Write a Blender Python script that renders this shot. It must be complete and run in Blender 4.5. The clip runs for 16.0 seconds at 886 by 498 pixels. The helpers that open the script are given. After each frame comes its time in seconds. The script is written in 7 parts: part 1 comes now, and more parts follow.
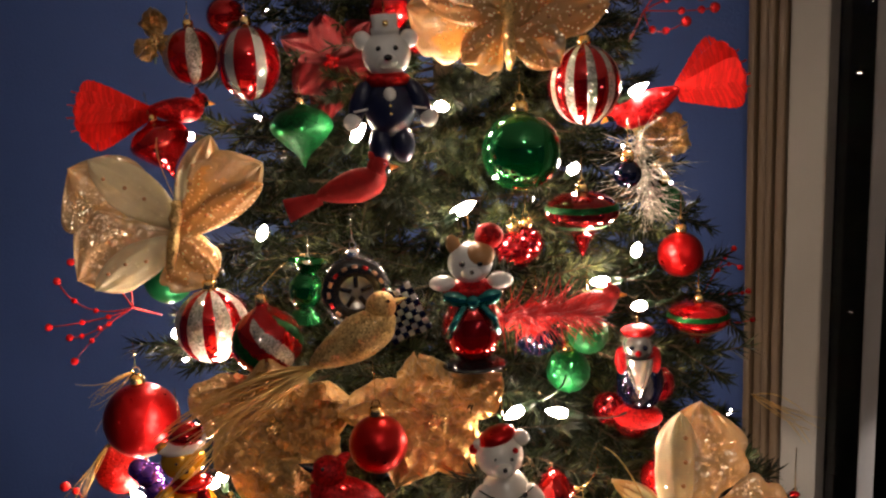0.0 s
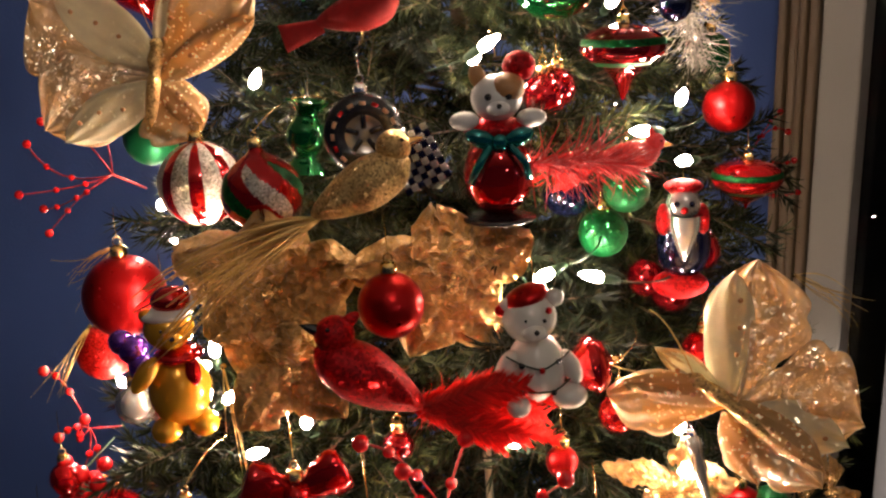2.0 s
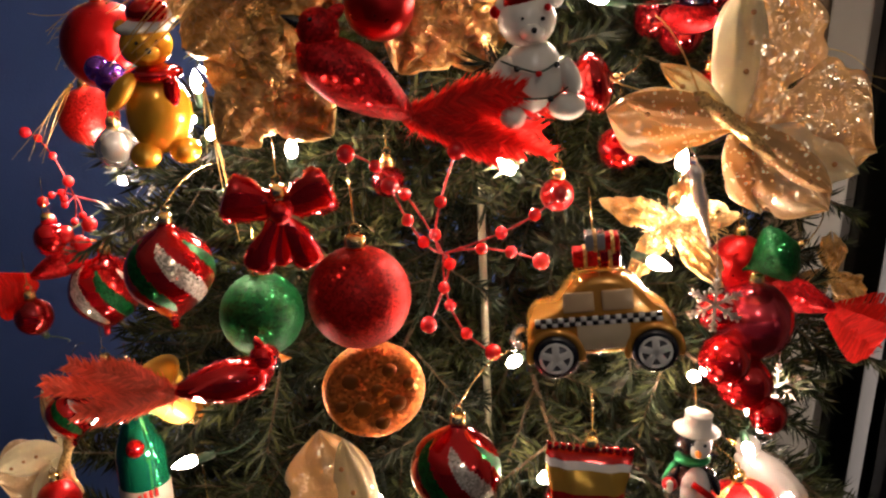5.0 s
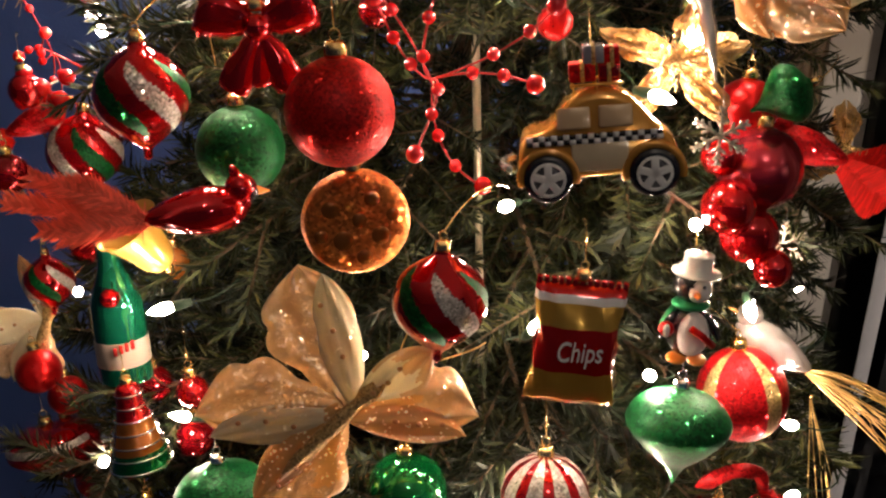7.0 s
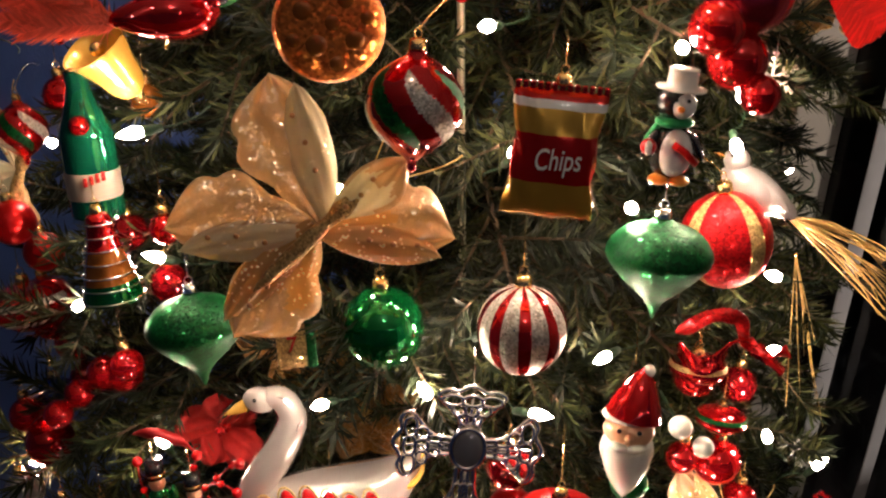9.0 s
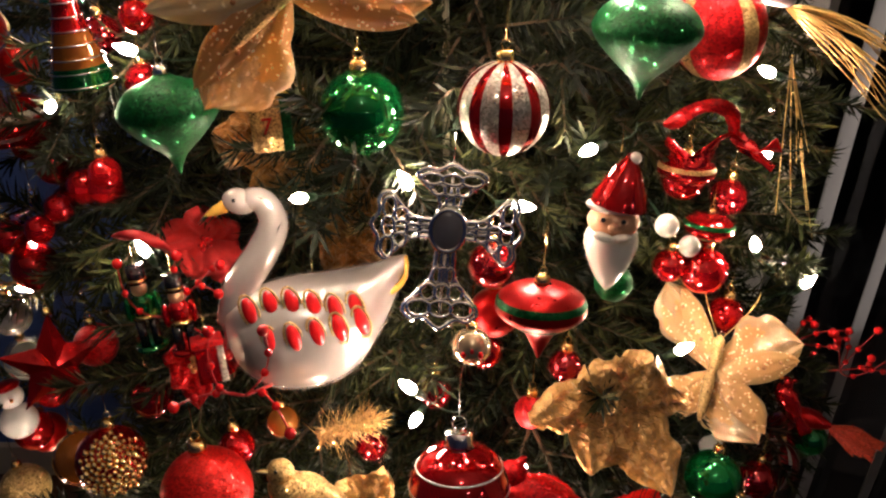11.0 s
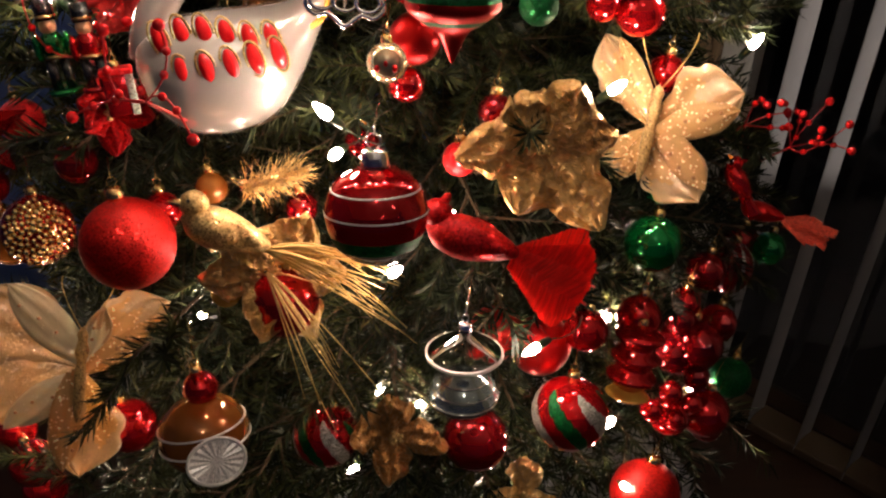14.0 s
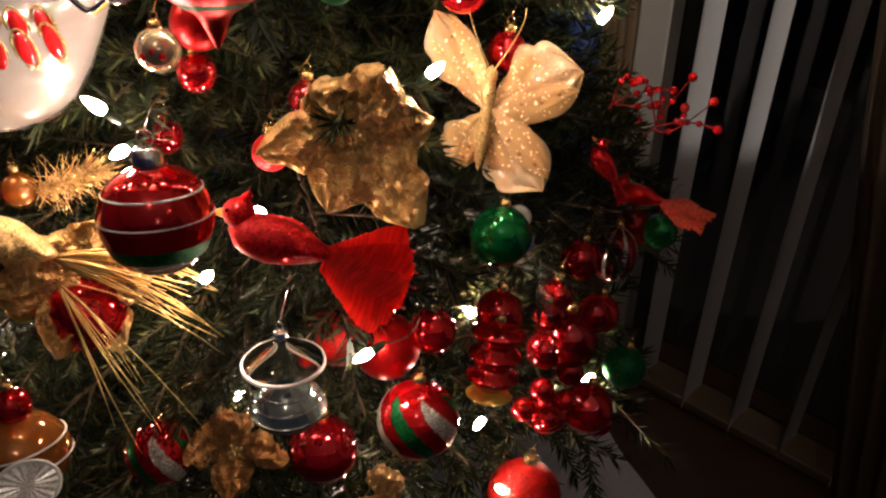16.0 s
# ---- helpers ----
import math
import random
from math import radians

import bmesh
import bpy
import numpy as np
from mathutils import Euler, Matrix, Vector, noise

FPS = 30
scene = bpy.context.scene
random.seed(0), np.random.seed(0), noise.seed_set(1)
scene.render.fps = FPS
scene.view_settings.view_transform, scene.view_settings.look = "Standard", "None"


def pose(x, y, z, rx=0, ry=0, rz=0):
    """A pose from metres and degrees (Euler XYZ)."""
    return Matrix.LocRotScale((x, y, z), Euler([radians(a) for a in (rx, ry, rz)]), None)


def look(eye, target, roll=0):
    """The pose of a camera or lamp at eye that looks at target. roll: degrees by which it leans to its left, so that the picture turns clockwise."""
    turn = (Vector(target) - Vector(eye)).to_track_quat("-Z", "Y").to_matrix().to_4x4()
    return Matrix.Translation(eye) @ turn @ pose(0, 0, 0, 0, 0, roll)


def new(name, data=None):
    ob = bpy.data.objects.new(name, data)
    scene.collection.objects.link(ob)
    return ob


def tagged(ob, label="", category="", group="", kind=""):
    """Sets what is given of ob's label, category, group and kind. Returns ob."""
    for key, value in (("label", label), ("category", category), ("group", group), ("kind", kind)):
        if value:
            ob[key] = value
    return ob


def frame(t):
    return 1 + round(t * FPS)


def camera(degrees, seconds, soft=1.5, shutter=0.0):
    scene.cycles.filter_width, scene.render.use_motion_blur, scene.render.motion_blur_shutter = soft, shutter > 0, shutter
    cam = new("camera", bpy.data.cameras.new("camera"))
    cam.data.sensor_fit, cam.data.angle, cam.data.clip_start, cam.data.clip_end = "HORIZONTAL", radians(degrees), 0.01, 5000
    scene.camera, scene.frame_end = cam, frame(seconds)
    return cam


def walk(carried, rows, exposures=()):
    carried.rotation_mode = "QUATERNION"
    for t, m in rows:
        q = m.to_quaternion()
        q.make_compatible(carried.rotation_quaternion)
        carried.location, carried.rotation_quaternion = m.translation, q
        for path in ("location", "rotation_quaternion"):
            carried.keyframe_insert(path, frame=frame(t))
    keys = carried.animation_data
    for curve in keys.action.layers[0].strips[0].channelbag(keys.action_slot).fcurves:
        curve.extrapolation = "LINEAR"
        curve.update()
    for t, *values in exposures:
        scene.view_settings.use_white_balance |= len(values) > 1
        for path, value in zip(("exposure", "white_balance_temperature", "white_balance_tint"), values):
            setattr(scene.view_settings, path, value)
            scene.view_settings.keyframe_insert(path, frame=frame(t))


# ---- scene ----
cam = camera(52.2, 16.0, soft=2.3)
METRES, EYE, TILT, LEAN, TURN = 0.8, 2.15, -11.8, 2.96, 0.0
ROWS = [
    (0.0, 0.0, 0.0, 0.0, 0.0, 0.0, -0.0),
    (0.5, -0.009, 0.0391, -0.0152, -0.11, -0.98, 0.12),
    (1.0, -0.0155, 0.0712, -0.0386, -0.14, -1.9, 0.3),
    (1.5, -0.0185, 0.0929, -0.0585, -0.15, -3.11, 0.23),
    (2.0, -0.0194, 0.106, -0.0738, -0.21, -4.51, -0.13),
    (2.5, -0.0186, 0.1102, -0.0928, -0.28, -5.67, -0.53),
    (3.0, -0.0181, 0.109, -0.1149, -0.39, -6.63, -0.86),
    (3.5, -0.0165, 0.1067, -0.1342, -0.39, -7.77, -1.09),
    (4.0, -0.0134, 0.1095, -0.1601, -0.14, -8.68, -1.21),
    (4.5, -0.012, 0.1172, -0.1897, 0.03, -9.77, -1.25),
    (5.0, -0.0059, 0.1246, -0.2195, 0.33, -10.94, -1.23),
    (7.5, 0.0146, 0.1478, -0.3452, 0.96, -14.34, -2.42),
    (8.0, 0.0186, 0.1465, -0.3685, 0.88, -15.25, -2.72),
    (8.5, 0.024, 0.1426, -0.3928, 0.85, -16.2, -2.97),
    (11.0, 0.053, 0.1237, -0.519, 0.92, -23.27, -2.92),
    (11.5, 0.0559, 0.1207, -0.5438, 0.89, -25.01, -3.0),
    (12.0, 0.0586, 0.1161, -0.5722, 0.85, -26.17, -3.17),
    (12.5, 0.0634, 0.1089, -0.6036, 0.87, -26.7, -3.32),
    (13.0, 0.077, 0.0965, -0.6414, 1.18, -26.57, -3.29),
    (13.5, 0.1027, 0.0771, -0.6865, 1.19, -26.09, -2.93),
    (14.0, 0.1375, 0.0723, -0.7032, 0.83, -27.27, -2.58),
    (14.5, 0.1809, 0.0704, -0.7113, 0.15, -27.68, -2.26),
    (15.0, 0.2164, 0.0796, -0.7162, -0.8, -27.6, -1.89),
    (15.5, 0.2654, 0.1105, -0.7075, -0.54, -28.52, -1.53),
    (16.0, 0.2942, 0.1454, -0.7116, -0.8, -28.7, -1.61),
]
walk(cam, [(t, pose(0, 0, EYE, TILT, LEAN, TURN) @ pose(METRES * x, METRES * y, METRES * z, 90 + pitch, roll, yaw)) for t, x, y, z, yaw, pitch, roll in ROWS],
     exposures=[(0, 0.16), (4, 0.28), (8, 0.22), (12, 0.12), (16, 0.1)])

# ---- world, lamps, exposure ----
world = bpy.data.worlds.new("night")
scene.world = world
world.use_nodes = True
world.node_tree.nodes["Background"].inputs[0].default_value = (0.010, 0.008, 0.012, 1)
world.node_tree.nodes["Background"].inputs[1].default_value = 0.3

# unseen spot added for the slats; its cone edge draws their shadow line
spot = bpy.data.lights.new("slat_fill_spot", "SPOT")
spot.energy, spot.color, spot.shadow_soft_size = 140, (1.0, 0.91, 0.86), 0.03
spot.spot_size, spot.spot_blend = radians(15), 0.10
spot_lamp = new("slat_fill_spot", spot)
spot_lamp.matrix_world = look((0.95, -1.8, 2.3), (0.72, 1.28, 1.14))
tagged(spot_lamp, "unseen warm white spot added to light the blind's slats", "lamp")

# the room's own lamps, unseen behind and beside the viewer, placed by their glints in the balls
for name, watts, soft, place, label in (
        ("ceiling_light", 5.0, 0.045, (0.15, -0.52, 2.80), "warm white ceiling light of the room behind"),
        ("small_lamp", 1.3, 0.020, (0.62, -0.80, 2.16), "small warm lamp of the room behind"),
        ("small_lamp", 0.8, 0.016, (0.52, -0.92, 2.05), "small warm lamp of the room behind"),
        ("side_lamp", 1.5, 0.022, (1.55, -0.55, 2.62), "small warm lamp beside the viewer"),
        ("side_lamp", 1.2, 0.022, (1.60, -0.60, 1.90), "small warm lamp beside the viewer")):
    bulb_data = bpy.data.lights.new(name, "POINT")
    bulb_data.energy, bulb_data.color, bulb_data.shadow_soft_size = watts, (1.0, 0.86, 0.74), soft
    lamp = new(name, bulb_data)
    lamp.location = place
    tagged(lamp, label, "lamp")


# ---- materials ----
def nodes_of(name):
    m = bpy.data.materials.new(name)
    m.use_nodes = True
    t = m.node_tree
    return m, t.nodes, t.links, t.nodes["Principled BSDF"]


def setp(b, **kw):
    for k, v in kw.items():
        key = {"color": "Base Color", "rough": "Roughness", "metal": "Metallic", "trans": "Transmission Weight", "coat": "Coat Weight",
               "sheen": "Sheen Weight", "ior": "IOR", "alpha": "Alpha", "spec": "Specular IOR Level"}[k]
        b.inputs[key].default_value = (*v, 1) if k == "color" else v


def plain(name, color, rough=0.5, metal=0.0, var=0.15, scale=60, bump=0.0, coat=0.0):
    """A surface with mottled colour and roughness at two scales, and a fine relief."""
    m, n, l, b = nodes_of(name)
    setp(b, rough=rough, metal=metal, coat=coat)
    tc = n.new("ShaderNodeTexCoord")
    big, fine = n.new("ShaderNodeTexNoise"), n.new("ShaderNodeTexNoise")
    big.inputs["Scale"].default_value, fine.inputs["Scale"].default_value = scale, scale * 9
    for x in (big, fine):
        l.new(tc.outputs["Object"], x.inputs["Vector"])
        x.inputs["Detail"].default_value = 3
    mix = n.new("ShaderNodeMix")
    mix.data_type = "RGBA"
    mix.inputs[6].default_value = (*[c * (1 - var) for c in color], 1)
    mix.inputs[7].default_value = (*[min(1, c * (1 + var)) for c in color], 1)
    l.new(big.outputs[0], mix.inputs[0])
    l.new(mix.outputs[2], b.inputs["Base Color"])
    r = n.new("ShaderNodeMapRange")
    r.inputs[3].default_value, r.inputs[4].default_value = max(0.02, rough * 0.75), min(1, rough * 1.25)
    l.new(fine.outputs[0], r.inputs[0])
    l.new(r.outputs[0], b.inputs["Roughness"])
    if bump:
        bp = n.new("ShaderNodeBump")
        bp.inputs["Strength"].default_value, bp.inputs["Distance"].default_value = bump, 0.002
        l.new(fine.outputs[0], bp.inputs["Height"])
        l.new(bp.outputs[0], b.inputs["Normal"])
    return m


def mercury(name, color, rough=0.08, metal=0.72):
    """Thin silvered glass, lacquered: a coloured mirror, slightly uneven."""
    m, n, l, b = nodes_of(name)
    setp(b, color=color, metal=metal, rough=rough, coat=0.6)
    b.inputs["Coat Roughness"].default_value = 0.04
    tc, ns, bp = n.new("ShaderNodeTexCoord"), n.new("ShaderNodeTexNoise"), n.new("ShaderNodeBump")
    ns.inputs["Scale"].default_value = 45
    bp.inputs["Strength"].default_value, bp.inputs["Distance"].default_value = 0.12, 0.004
    l.new(tc.outputs["Object"], ns.inputs["Vector"])
    l.new(ns.outputs[0], bp.inputs["Height"])
    l.new(bp.outputs[0], b.inputs["Normal"])
    mix = n.new("ShaderNodeMix")
    mix.data_type = "RGBA"
    mix.inputs[6].default_value = (*[c * 0.75 for c in color], 1)
    mix.inputs[7].default_value = (*color, 1)
    l.new(ns.outputs[0], mix.inputs[0])
    l.new(mix.outputs[2], b.inputs["Base Color"])
    return m


def glitter(name, color, scale=1000, spread=0.9, rough=0.28, share=0.45):
    """Flakes that face every way, set in a lacquer of the same colour."""
    m, n, l, b = nodes_of(name)
    setp(b, color=color, metal=0.35, rough=0.5, spec=0.2)
    tc, vo, ge = n.new("ShaderNodeTexCoord"), n.new("ShaderNodeTexVoronoi"), n.new("ShaderNodeNewGeometry")
    vo.inputs["Scale"].default_value = scale
    l.new(tc.outputs["Object"], vo.inputs["Vector"])
    sub, sc, ad, no = (n.new("ShaderNodeVectorMath") for _ in range(4))
    sub.operation, sc.operation, ad.operation, no.operation = "SUBTRACT", "SCALE", "ADD", "NORMALIZE"
    sub.inputs[1].default_value = (0.5, 0.5, 0.5)
    sc.inputs["Scale"].default_value = spread * 1.3
    l.new(vo.outputs["Color"], sub.inputs[0])
    l.new(sub.outputs[0], sc.inputs[0])
    l.new(ge.outputs["Normal"], ad.inputs[0])
    l.new(sc.outputs[0], ad.inputs[1])
    l.new(ad.outputs[0], no.inputs[0])
    sep = n.new("ShaderNodeSeparateColor")
    l.new(vo.outputs["Color"], sep.inputs[0])
    mix = n.new("ShaderNodeMix")
    mix.data_type = "RGBA"
    mix.inputs[6].default_value = (*[c * 0.30 for c in color], 1)
    mix.inputs[7].default_value = (*[min(1, c * 0.85) for c in color], 1)
    l.new(sep.outputs[0], mix.inputs[0])
    l.new(mix.outputs[2], b.inputs["Base Color"])
    gl, top, lt, fac = n.new("ShaderNodeBsdfGlossy"), n.new("ShaderNodeMixShader"), n.new("ShaderNodeMath"), n.new("ShaderNodeMath")
    gl.inputs["Color"].default_value = (*[min(1, c * 1.1 + 0.012) for c in color], 1)
    gl.inputs["Roughness"].default_value = rough * 0.8
    l.new(no.outputs[0], gl.inputs["Normal"])
    lt.operation, fac.operation = "LESS_THAN", "MULTIPLY"
    lt.inputs[1].default_value, fac.inputs[1].default_value = share, 0.85
    l.new(sep.outputs[2], lt.inputs[0])
    l.new(lt.outputs[0], fac.inputs[0])
    l.new(fac.outputs[0], top.inputs[0])
    l.new(b.outputs[0], top.inputs[1])
    both = n.new("ShaderNodeAddShader")
    l.new(b.outputs[0], both.inputs[0])
    l.new(gl.outputs[0], both.inputs[1])
    l.new(both.outputs[0], top.inputs[2])
    l.new(top.outputs[0], n["Material Output"].inputs[0])
    return m


def sheer(name, color, bare=0.93, flake=0.5):
    """Organza: thin woven cloth that lets light through, with loose glitter."""
    m, n, l, b = nodes_of(name)
    setp(b, color=color, rough=0.45, sheen=0.3)
    tc, ns, vo = n.new("ShaderNodeTexCoord"), n.new("ShaderNodeTexNoise"), n.new("ShaderNodeTexVoronoi")
    ns.inputs["Scale"].default_value, ns.inputs["Detail"].default_value = 70, 5
    vo.inputs["Scale"].default_value = 650
    l.new(tc.outputs["Object"], ns.inputs["Vector"])
    l.new(tc.outputs["Object"], vo.inputs["Vector"])
    mix = n.new("ShaderNodeMix")
    mix.data_type = "RGBA"
    mix.inputs[6].default_value = (*[c * 0.7 for c in color], 1)
    mix.inputs[7].default_value = (*[min(1, c * 1.15) for c in color], 1)
    l.new(ns.outputs[0], mix.inputs[0])
    l.new(mix.outputs[2], b.inputs["Base Color"])
    bp = n.new("ShaderNodeBump")
    bp.inputs["Strength"].default_value, bp.inputs["Distance"].default_value = 0.5, 0.001
    l.new(ns.outputs[0], bp.inputs["Height"])
    l.new(bp.outputs[0], b.inputs["Normal"])
    tr, ms = n.new("ShaderNodeBsdfTranslucent"), n.new("ShaderNodeMixShader")
    l.new(mix.outputs[2], tr.inputs["Color"])
    ms.inputs[0].default_value = 0.5
    l.new(b.outputs[0], ms.inputs[1])
    l.new(tr.outputs[0], ms.inputs[2])
    gl, far, lt, top = n.new("ShaderNodeBsdfGlossy"), n.new("ShaderNodeVectorMath"), n.new("ShaderNodeMath"), n.new("ShaderNodeMixShader")
    gl.inputs["Color"].default_value, gl.inputs["Roughness"].default_value = (1.0, 0.90, 0.70, 1), flake
    ge, sub, ad = n.new("ShaderNodeNewGeometry"), n.new("ShaderNodeVectorMath"), n.new("ShaderNodeVectorMath")
    sub.operation, ad.operation, far.operation, lt.operation = "SUBTRACT", "ADD", "NORMALIZE", "GREATER_THAN"
    sub.inputs[1].default_value = (0.5, 0.5, 0.5)
    sep = n.new("ShaderNodeSeparateColor")
    l.new(vo.outputs["Color"], sub.inputs[0])
    l.new(sub.outputs[0], ad.inputs[0])
    l.new(ge.outputs["Normal"], ad.inputs[1])
    l.new(ad.outputs[0], far.inputs[0])
    l.new(far.outputs[0], gl.inputs["Normal"])
    l.new(vo.outputs["Color"], sep.inputs[0])
    l.new(sep.outputs[2], lt.inputs[0])
    lt.inputs[1].default_value = bare
    half = n.new("ShaderNodeMath")
    half.operation = "MULTIPLY"
    half.inputs[1].default_value = 0.9
    l.new(lt.outputs[0], half.inputs[0])
    l.new(half.outputs[0], top.inputs[0])
    both = n.new("ShaderNodeAddShader")
    l.new(ms.outputs[0], both.inputs[0])
    l.new(gl.outputs[0], both.inputs[1])
    l.new(ms.outputs[0], top.inputs[1])
    l.new(both.outputs[0], top.inputs[2])
    l.new(top.outputs[0], n["Material Output"].inputs[0])
    return m


def foil(name, color, rough=0.3, scale=36):
    """Embossed metal leaf: broad creases with a fine crinkle all over."""
    m, n, l, b = nodes_of(name)
    setp(b, color=color, metal=0.35, rough=rough)
    tc, ns, vo, fine, bp, bq = n.new("ShaderNodeTexCoord"), n.new("ShaderNodeTexNoise"), n.new("ShaderNodeTexVoronoi"), n.new("ShaderNodeTexVoronoi"), n.new("ShaderNodeBump"), n.new("ShaderNodeBump")
    ns.inputs["Scale"].default_value, ns.inputs["Detail"].default_value = 60, 5
    l.new(tc.outputs["Object"], ns.inputs["Vector"])
    sc, ad = n.new("ShaderNodeVectorMath"), n.new("ShaderNodeVectorMath")
    sc.operation, ad.operation = "SCALE", "ADD"
    sc.inputs["Scale"].default_value = 0.018
    l.new(ns.outputs[1], sc.inputs[0])
    l.new(tc.outputs["Object"], ad.inputs[0])
    l.new(sc.outputs[0], ad.inputs[1])
    vo.inputs["Scale"].default_value, fine.inputs["Scale"].default_value = scale * 1.6, scale * 8
    for x in (vo, fine):
        l.new(ad.outputs[0], x.inputs["Vector"])
    bp.inputs["Strength"].default_value, bp.inputs["Distance"].default_value = 0.9, 0.008
    bq.inputs["Strength"].default_value, bq.inputs["Distance"].default_value = 0.8, 0.0022
    l.new(vo.outputs["Distance"], bp.inputs["Height"])
    l.new(fine.outputs["Distance"], bq.inputs["Height"])
    l.new(bp.outputs[0], bq.inputs["Normal"])
    l.new(bq.outputs[0], b.inputs["Normal"])
    mix = n.new("ShaderNodeMix")
    mix.data_type = "RGBA"
    mix.inputs[6].default_value = (*color, 1)
    mix.inputs[7].default_value = (*[c * 0.68 for c in color], 1)
    l.new(fine.outputs["Distance"], mix.inputs[0])
    l.new(mix.outputs[2], b.inputs["Base Color"])
    return m


def feather(name, color):
    """Soft barbs that scatter and pass light."""
    m, n, l, b = nodes_of(name)
    setp(b, color=color, rough=0.7, sheen=0.4, spec=0.2)
    ge, mix = n.new("ShaderNodeNewGeometry"), n.new("ShaderNodeMix")
    mix.data_type = "RGBA"
    mix.inputs[6].default_value, mix.inputs[7].default_value = (*[c * 0.7 for c in color], 1), (*[min(1, c * 1.2) for c in color], 1)
    l.new(ge.outputs["Random Per Island"], mix.inputs[0])
    l.new(mix.outputs[2], b.inputs["Base Color"])
    tr, ms = n.new("ShaderNodeBsdfTranslucent"), n.new("ShaderNodeMixShader")
    l.new(mix.outputs[2], tr.inputs["Color"])
    ms.inputs[0].default_value = 0.5
    l.new(b.outputs[0], ms.inputs[1])
    l.new(tr.outputs[0], ms.inputs[2])
    l.new(ms.outputs[0], n["Material Output"].inputs[0])
    return m


def clear_glass(name, color=(1, 1, 1), rough=0.02):
    m, n, l, b = nodes_of(name)
    setp(b, color=color, rough=rough, trans=1.0, ior=1.3)
    return m


def needle_material():
    m, n, l, b = nodes_of("fir_needles")
    setp(b, rough=0.55, spec=0.18)
    ge, ob, ramp = n.new("ShaderNodeNewGeometry"), n.new("ShaderNodeObjectInfo"), n.new("ShaderNodeValToRGB")
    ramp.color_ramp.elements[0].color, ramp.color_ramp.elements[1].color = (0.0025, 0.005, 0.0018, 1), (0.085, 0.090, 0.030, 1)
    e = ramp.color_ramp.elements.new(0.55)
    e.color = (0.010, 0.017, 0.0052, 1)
    ad = n.new("ShaderNodeMath")
    ad.operation = "MULTIPLY_ADD"
    ad.inputs[1].default_value = 0.7
    hs = n.new("ShaderNodeMath")
    hs.operation = "MULTIPLY"
    hs.inputs[1].default_value = 0.3
    l.new(ob.outputs["Random"], hs.inputs[0])
    l.new(ge.outputs["Random Per Island"], ad.inputs[0])
    l.new(hs.outputs[0], ad.inputs[2])
    l.new(ad.outputs[0], ramp.inputs[0])
    # branches darkened at random, standing in for uneven light in the crown
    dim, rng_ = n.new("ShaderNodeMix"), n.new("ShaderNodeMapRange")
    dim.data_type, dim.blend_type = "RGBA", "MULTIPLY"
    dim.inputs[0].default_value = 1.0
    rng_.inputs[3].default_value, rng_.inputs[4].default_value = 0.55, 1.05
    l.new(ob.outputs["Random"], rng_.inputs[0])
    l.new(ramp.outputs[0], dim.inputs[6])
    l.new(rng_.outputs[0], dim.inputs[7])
    l.new(dim.outputs[2], b.inputs["Base Color"])
    return m


def glowing(name, color, strength):
    m, n, l, b = nodes_of(name)
    setp(b, color=(1, 0.9, 0.7), rough=0.2)
    b.inputs["Emission Color"].default_value = (*color, 1)
    b.inputs["Emission Strength"].default_value = strength
    return m


RED = mercury("red_glass", (0.62, 0.008, 0.012))
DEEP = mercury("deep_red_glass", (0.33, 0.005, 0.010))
GREEN = mercury("green_glass", (0.004, 0.20, 0.045))
SILVER = mercury("silver_glass", (0.80, 0.76, 0.70), 0.12)
GOLDG = mercury("gold_glass", (0.95, 0.55, 0.10), 0.2, 0.45)
AMBER = mercury("amber_glass", (0.42, 0.14, 0.025), 0.1, 0.5)
TEAL = mercury("teal_glass", (0.01, 0.22, 0.22))
NAVY = mercury("navy_glass", (0.01, 0.014, 0.05))
PURPLE = mercury("purple_glass", (0.18, 0.05, 0.45))
PEARL = plain("pearl_glass", (0.55, 0.49, 0.46), 0.22, 0.55, 0.06, 30, 0, 0.7)
SATIN = plain("satin_red", (0.50, 0.008, 0.009), 0.30, 0.8, 0.12, 25, 0.1)
MATTEGREEN = plain("matte_green", (0.02, 0.24, 0.08), 0.36, 0.6, 0.12, 25, 0.15)
MATTE = glitter("frosted_red", (0.62, 0.012, 0.009), 850, 0.75, 0.26, 0.4)
G_RED = glitter("red_glitter", (0.60, 0.008, 0.012), 620, 1.4, 0.18, 0.45)
G_GREEN = glitter("green_glitter", (0.002, 0.105, 0.022), 620, 1.5, 0.18, 0.45)
G_GOLD = glitter("gold_glitter", (0.72, 0.48, 0.19), 800, 1.4, 0.2, 0.5)
G_SILVER = glitter("silver_glitter", (0.62, 0.57, 0.50), 700, 1.5, 0.18, 0.5)
G_WING = sheer("wing_glitter", (0.66, 0.47, 0.25), 0.58, 0.24)
G_COPPER = glitter("copper_glitter", (0.80, 0.24, 0.05), 500, 0.9, 0.30)
WING = sheer("cream_organza", (0.95, 0.82, 0.57), 0.95, 0.20)
WING2 = sheer("gold_organza", (0.78, 0.50, 0.20))
FOIL = foil("gold_foil", (0.82, 0.50, 0.19), 0.28)
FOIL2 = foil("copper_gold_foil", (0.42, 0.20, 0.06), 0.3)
CAP_GOLD = plain("gold_cap_metal", (0.80, 0.55, 0.22), 0.25, 1.0, 0.1, 200)
CAP_SILVER = plain("silver_cap_metal", (0.82, 0.81, 0.79), 0.18, 1.0, 0.1, 200)
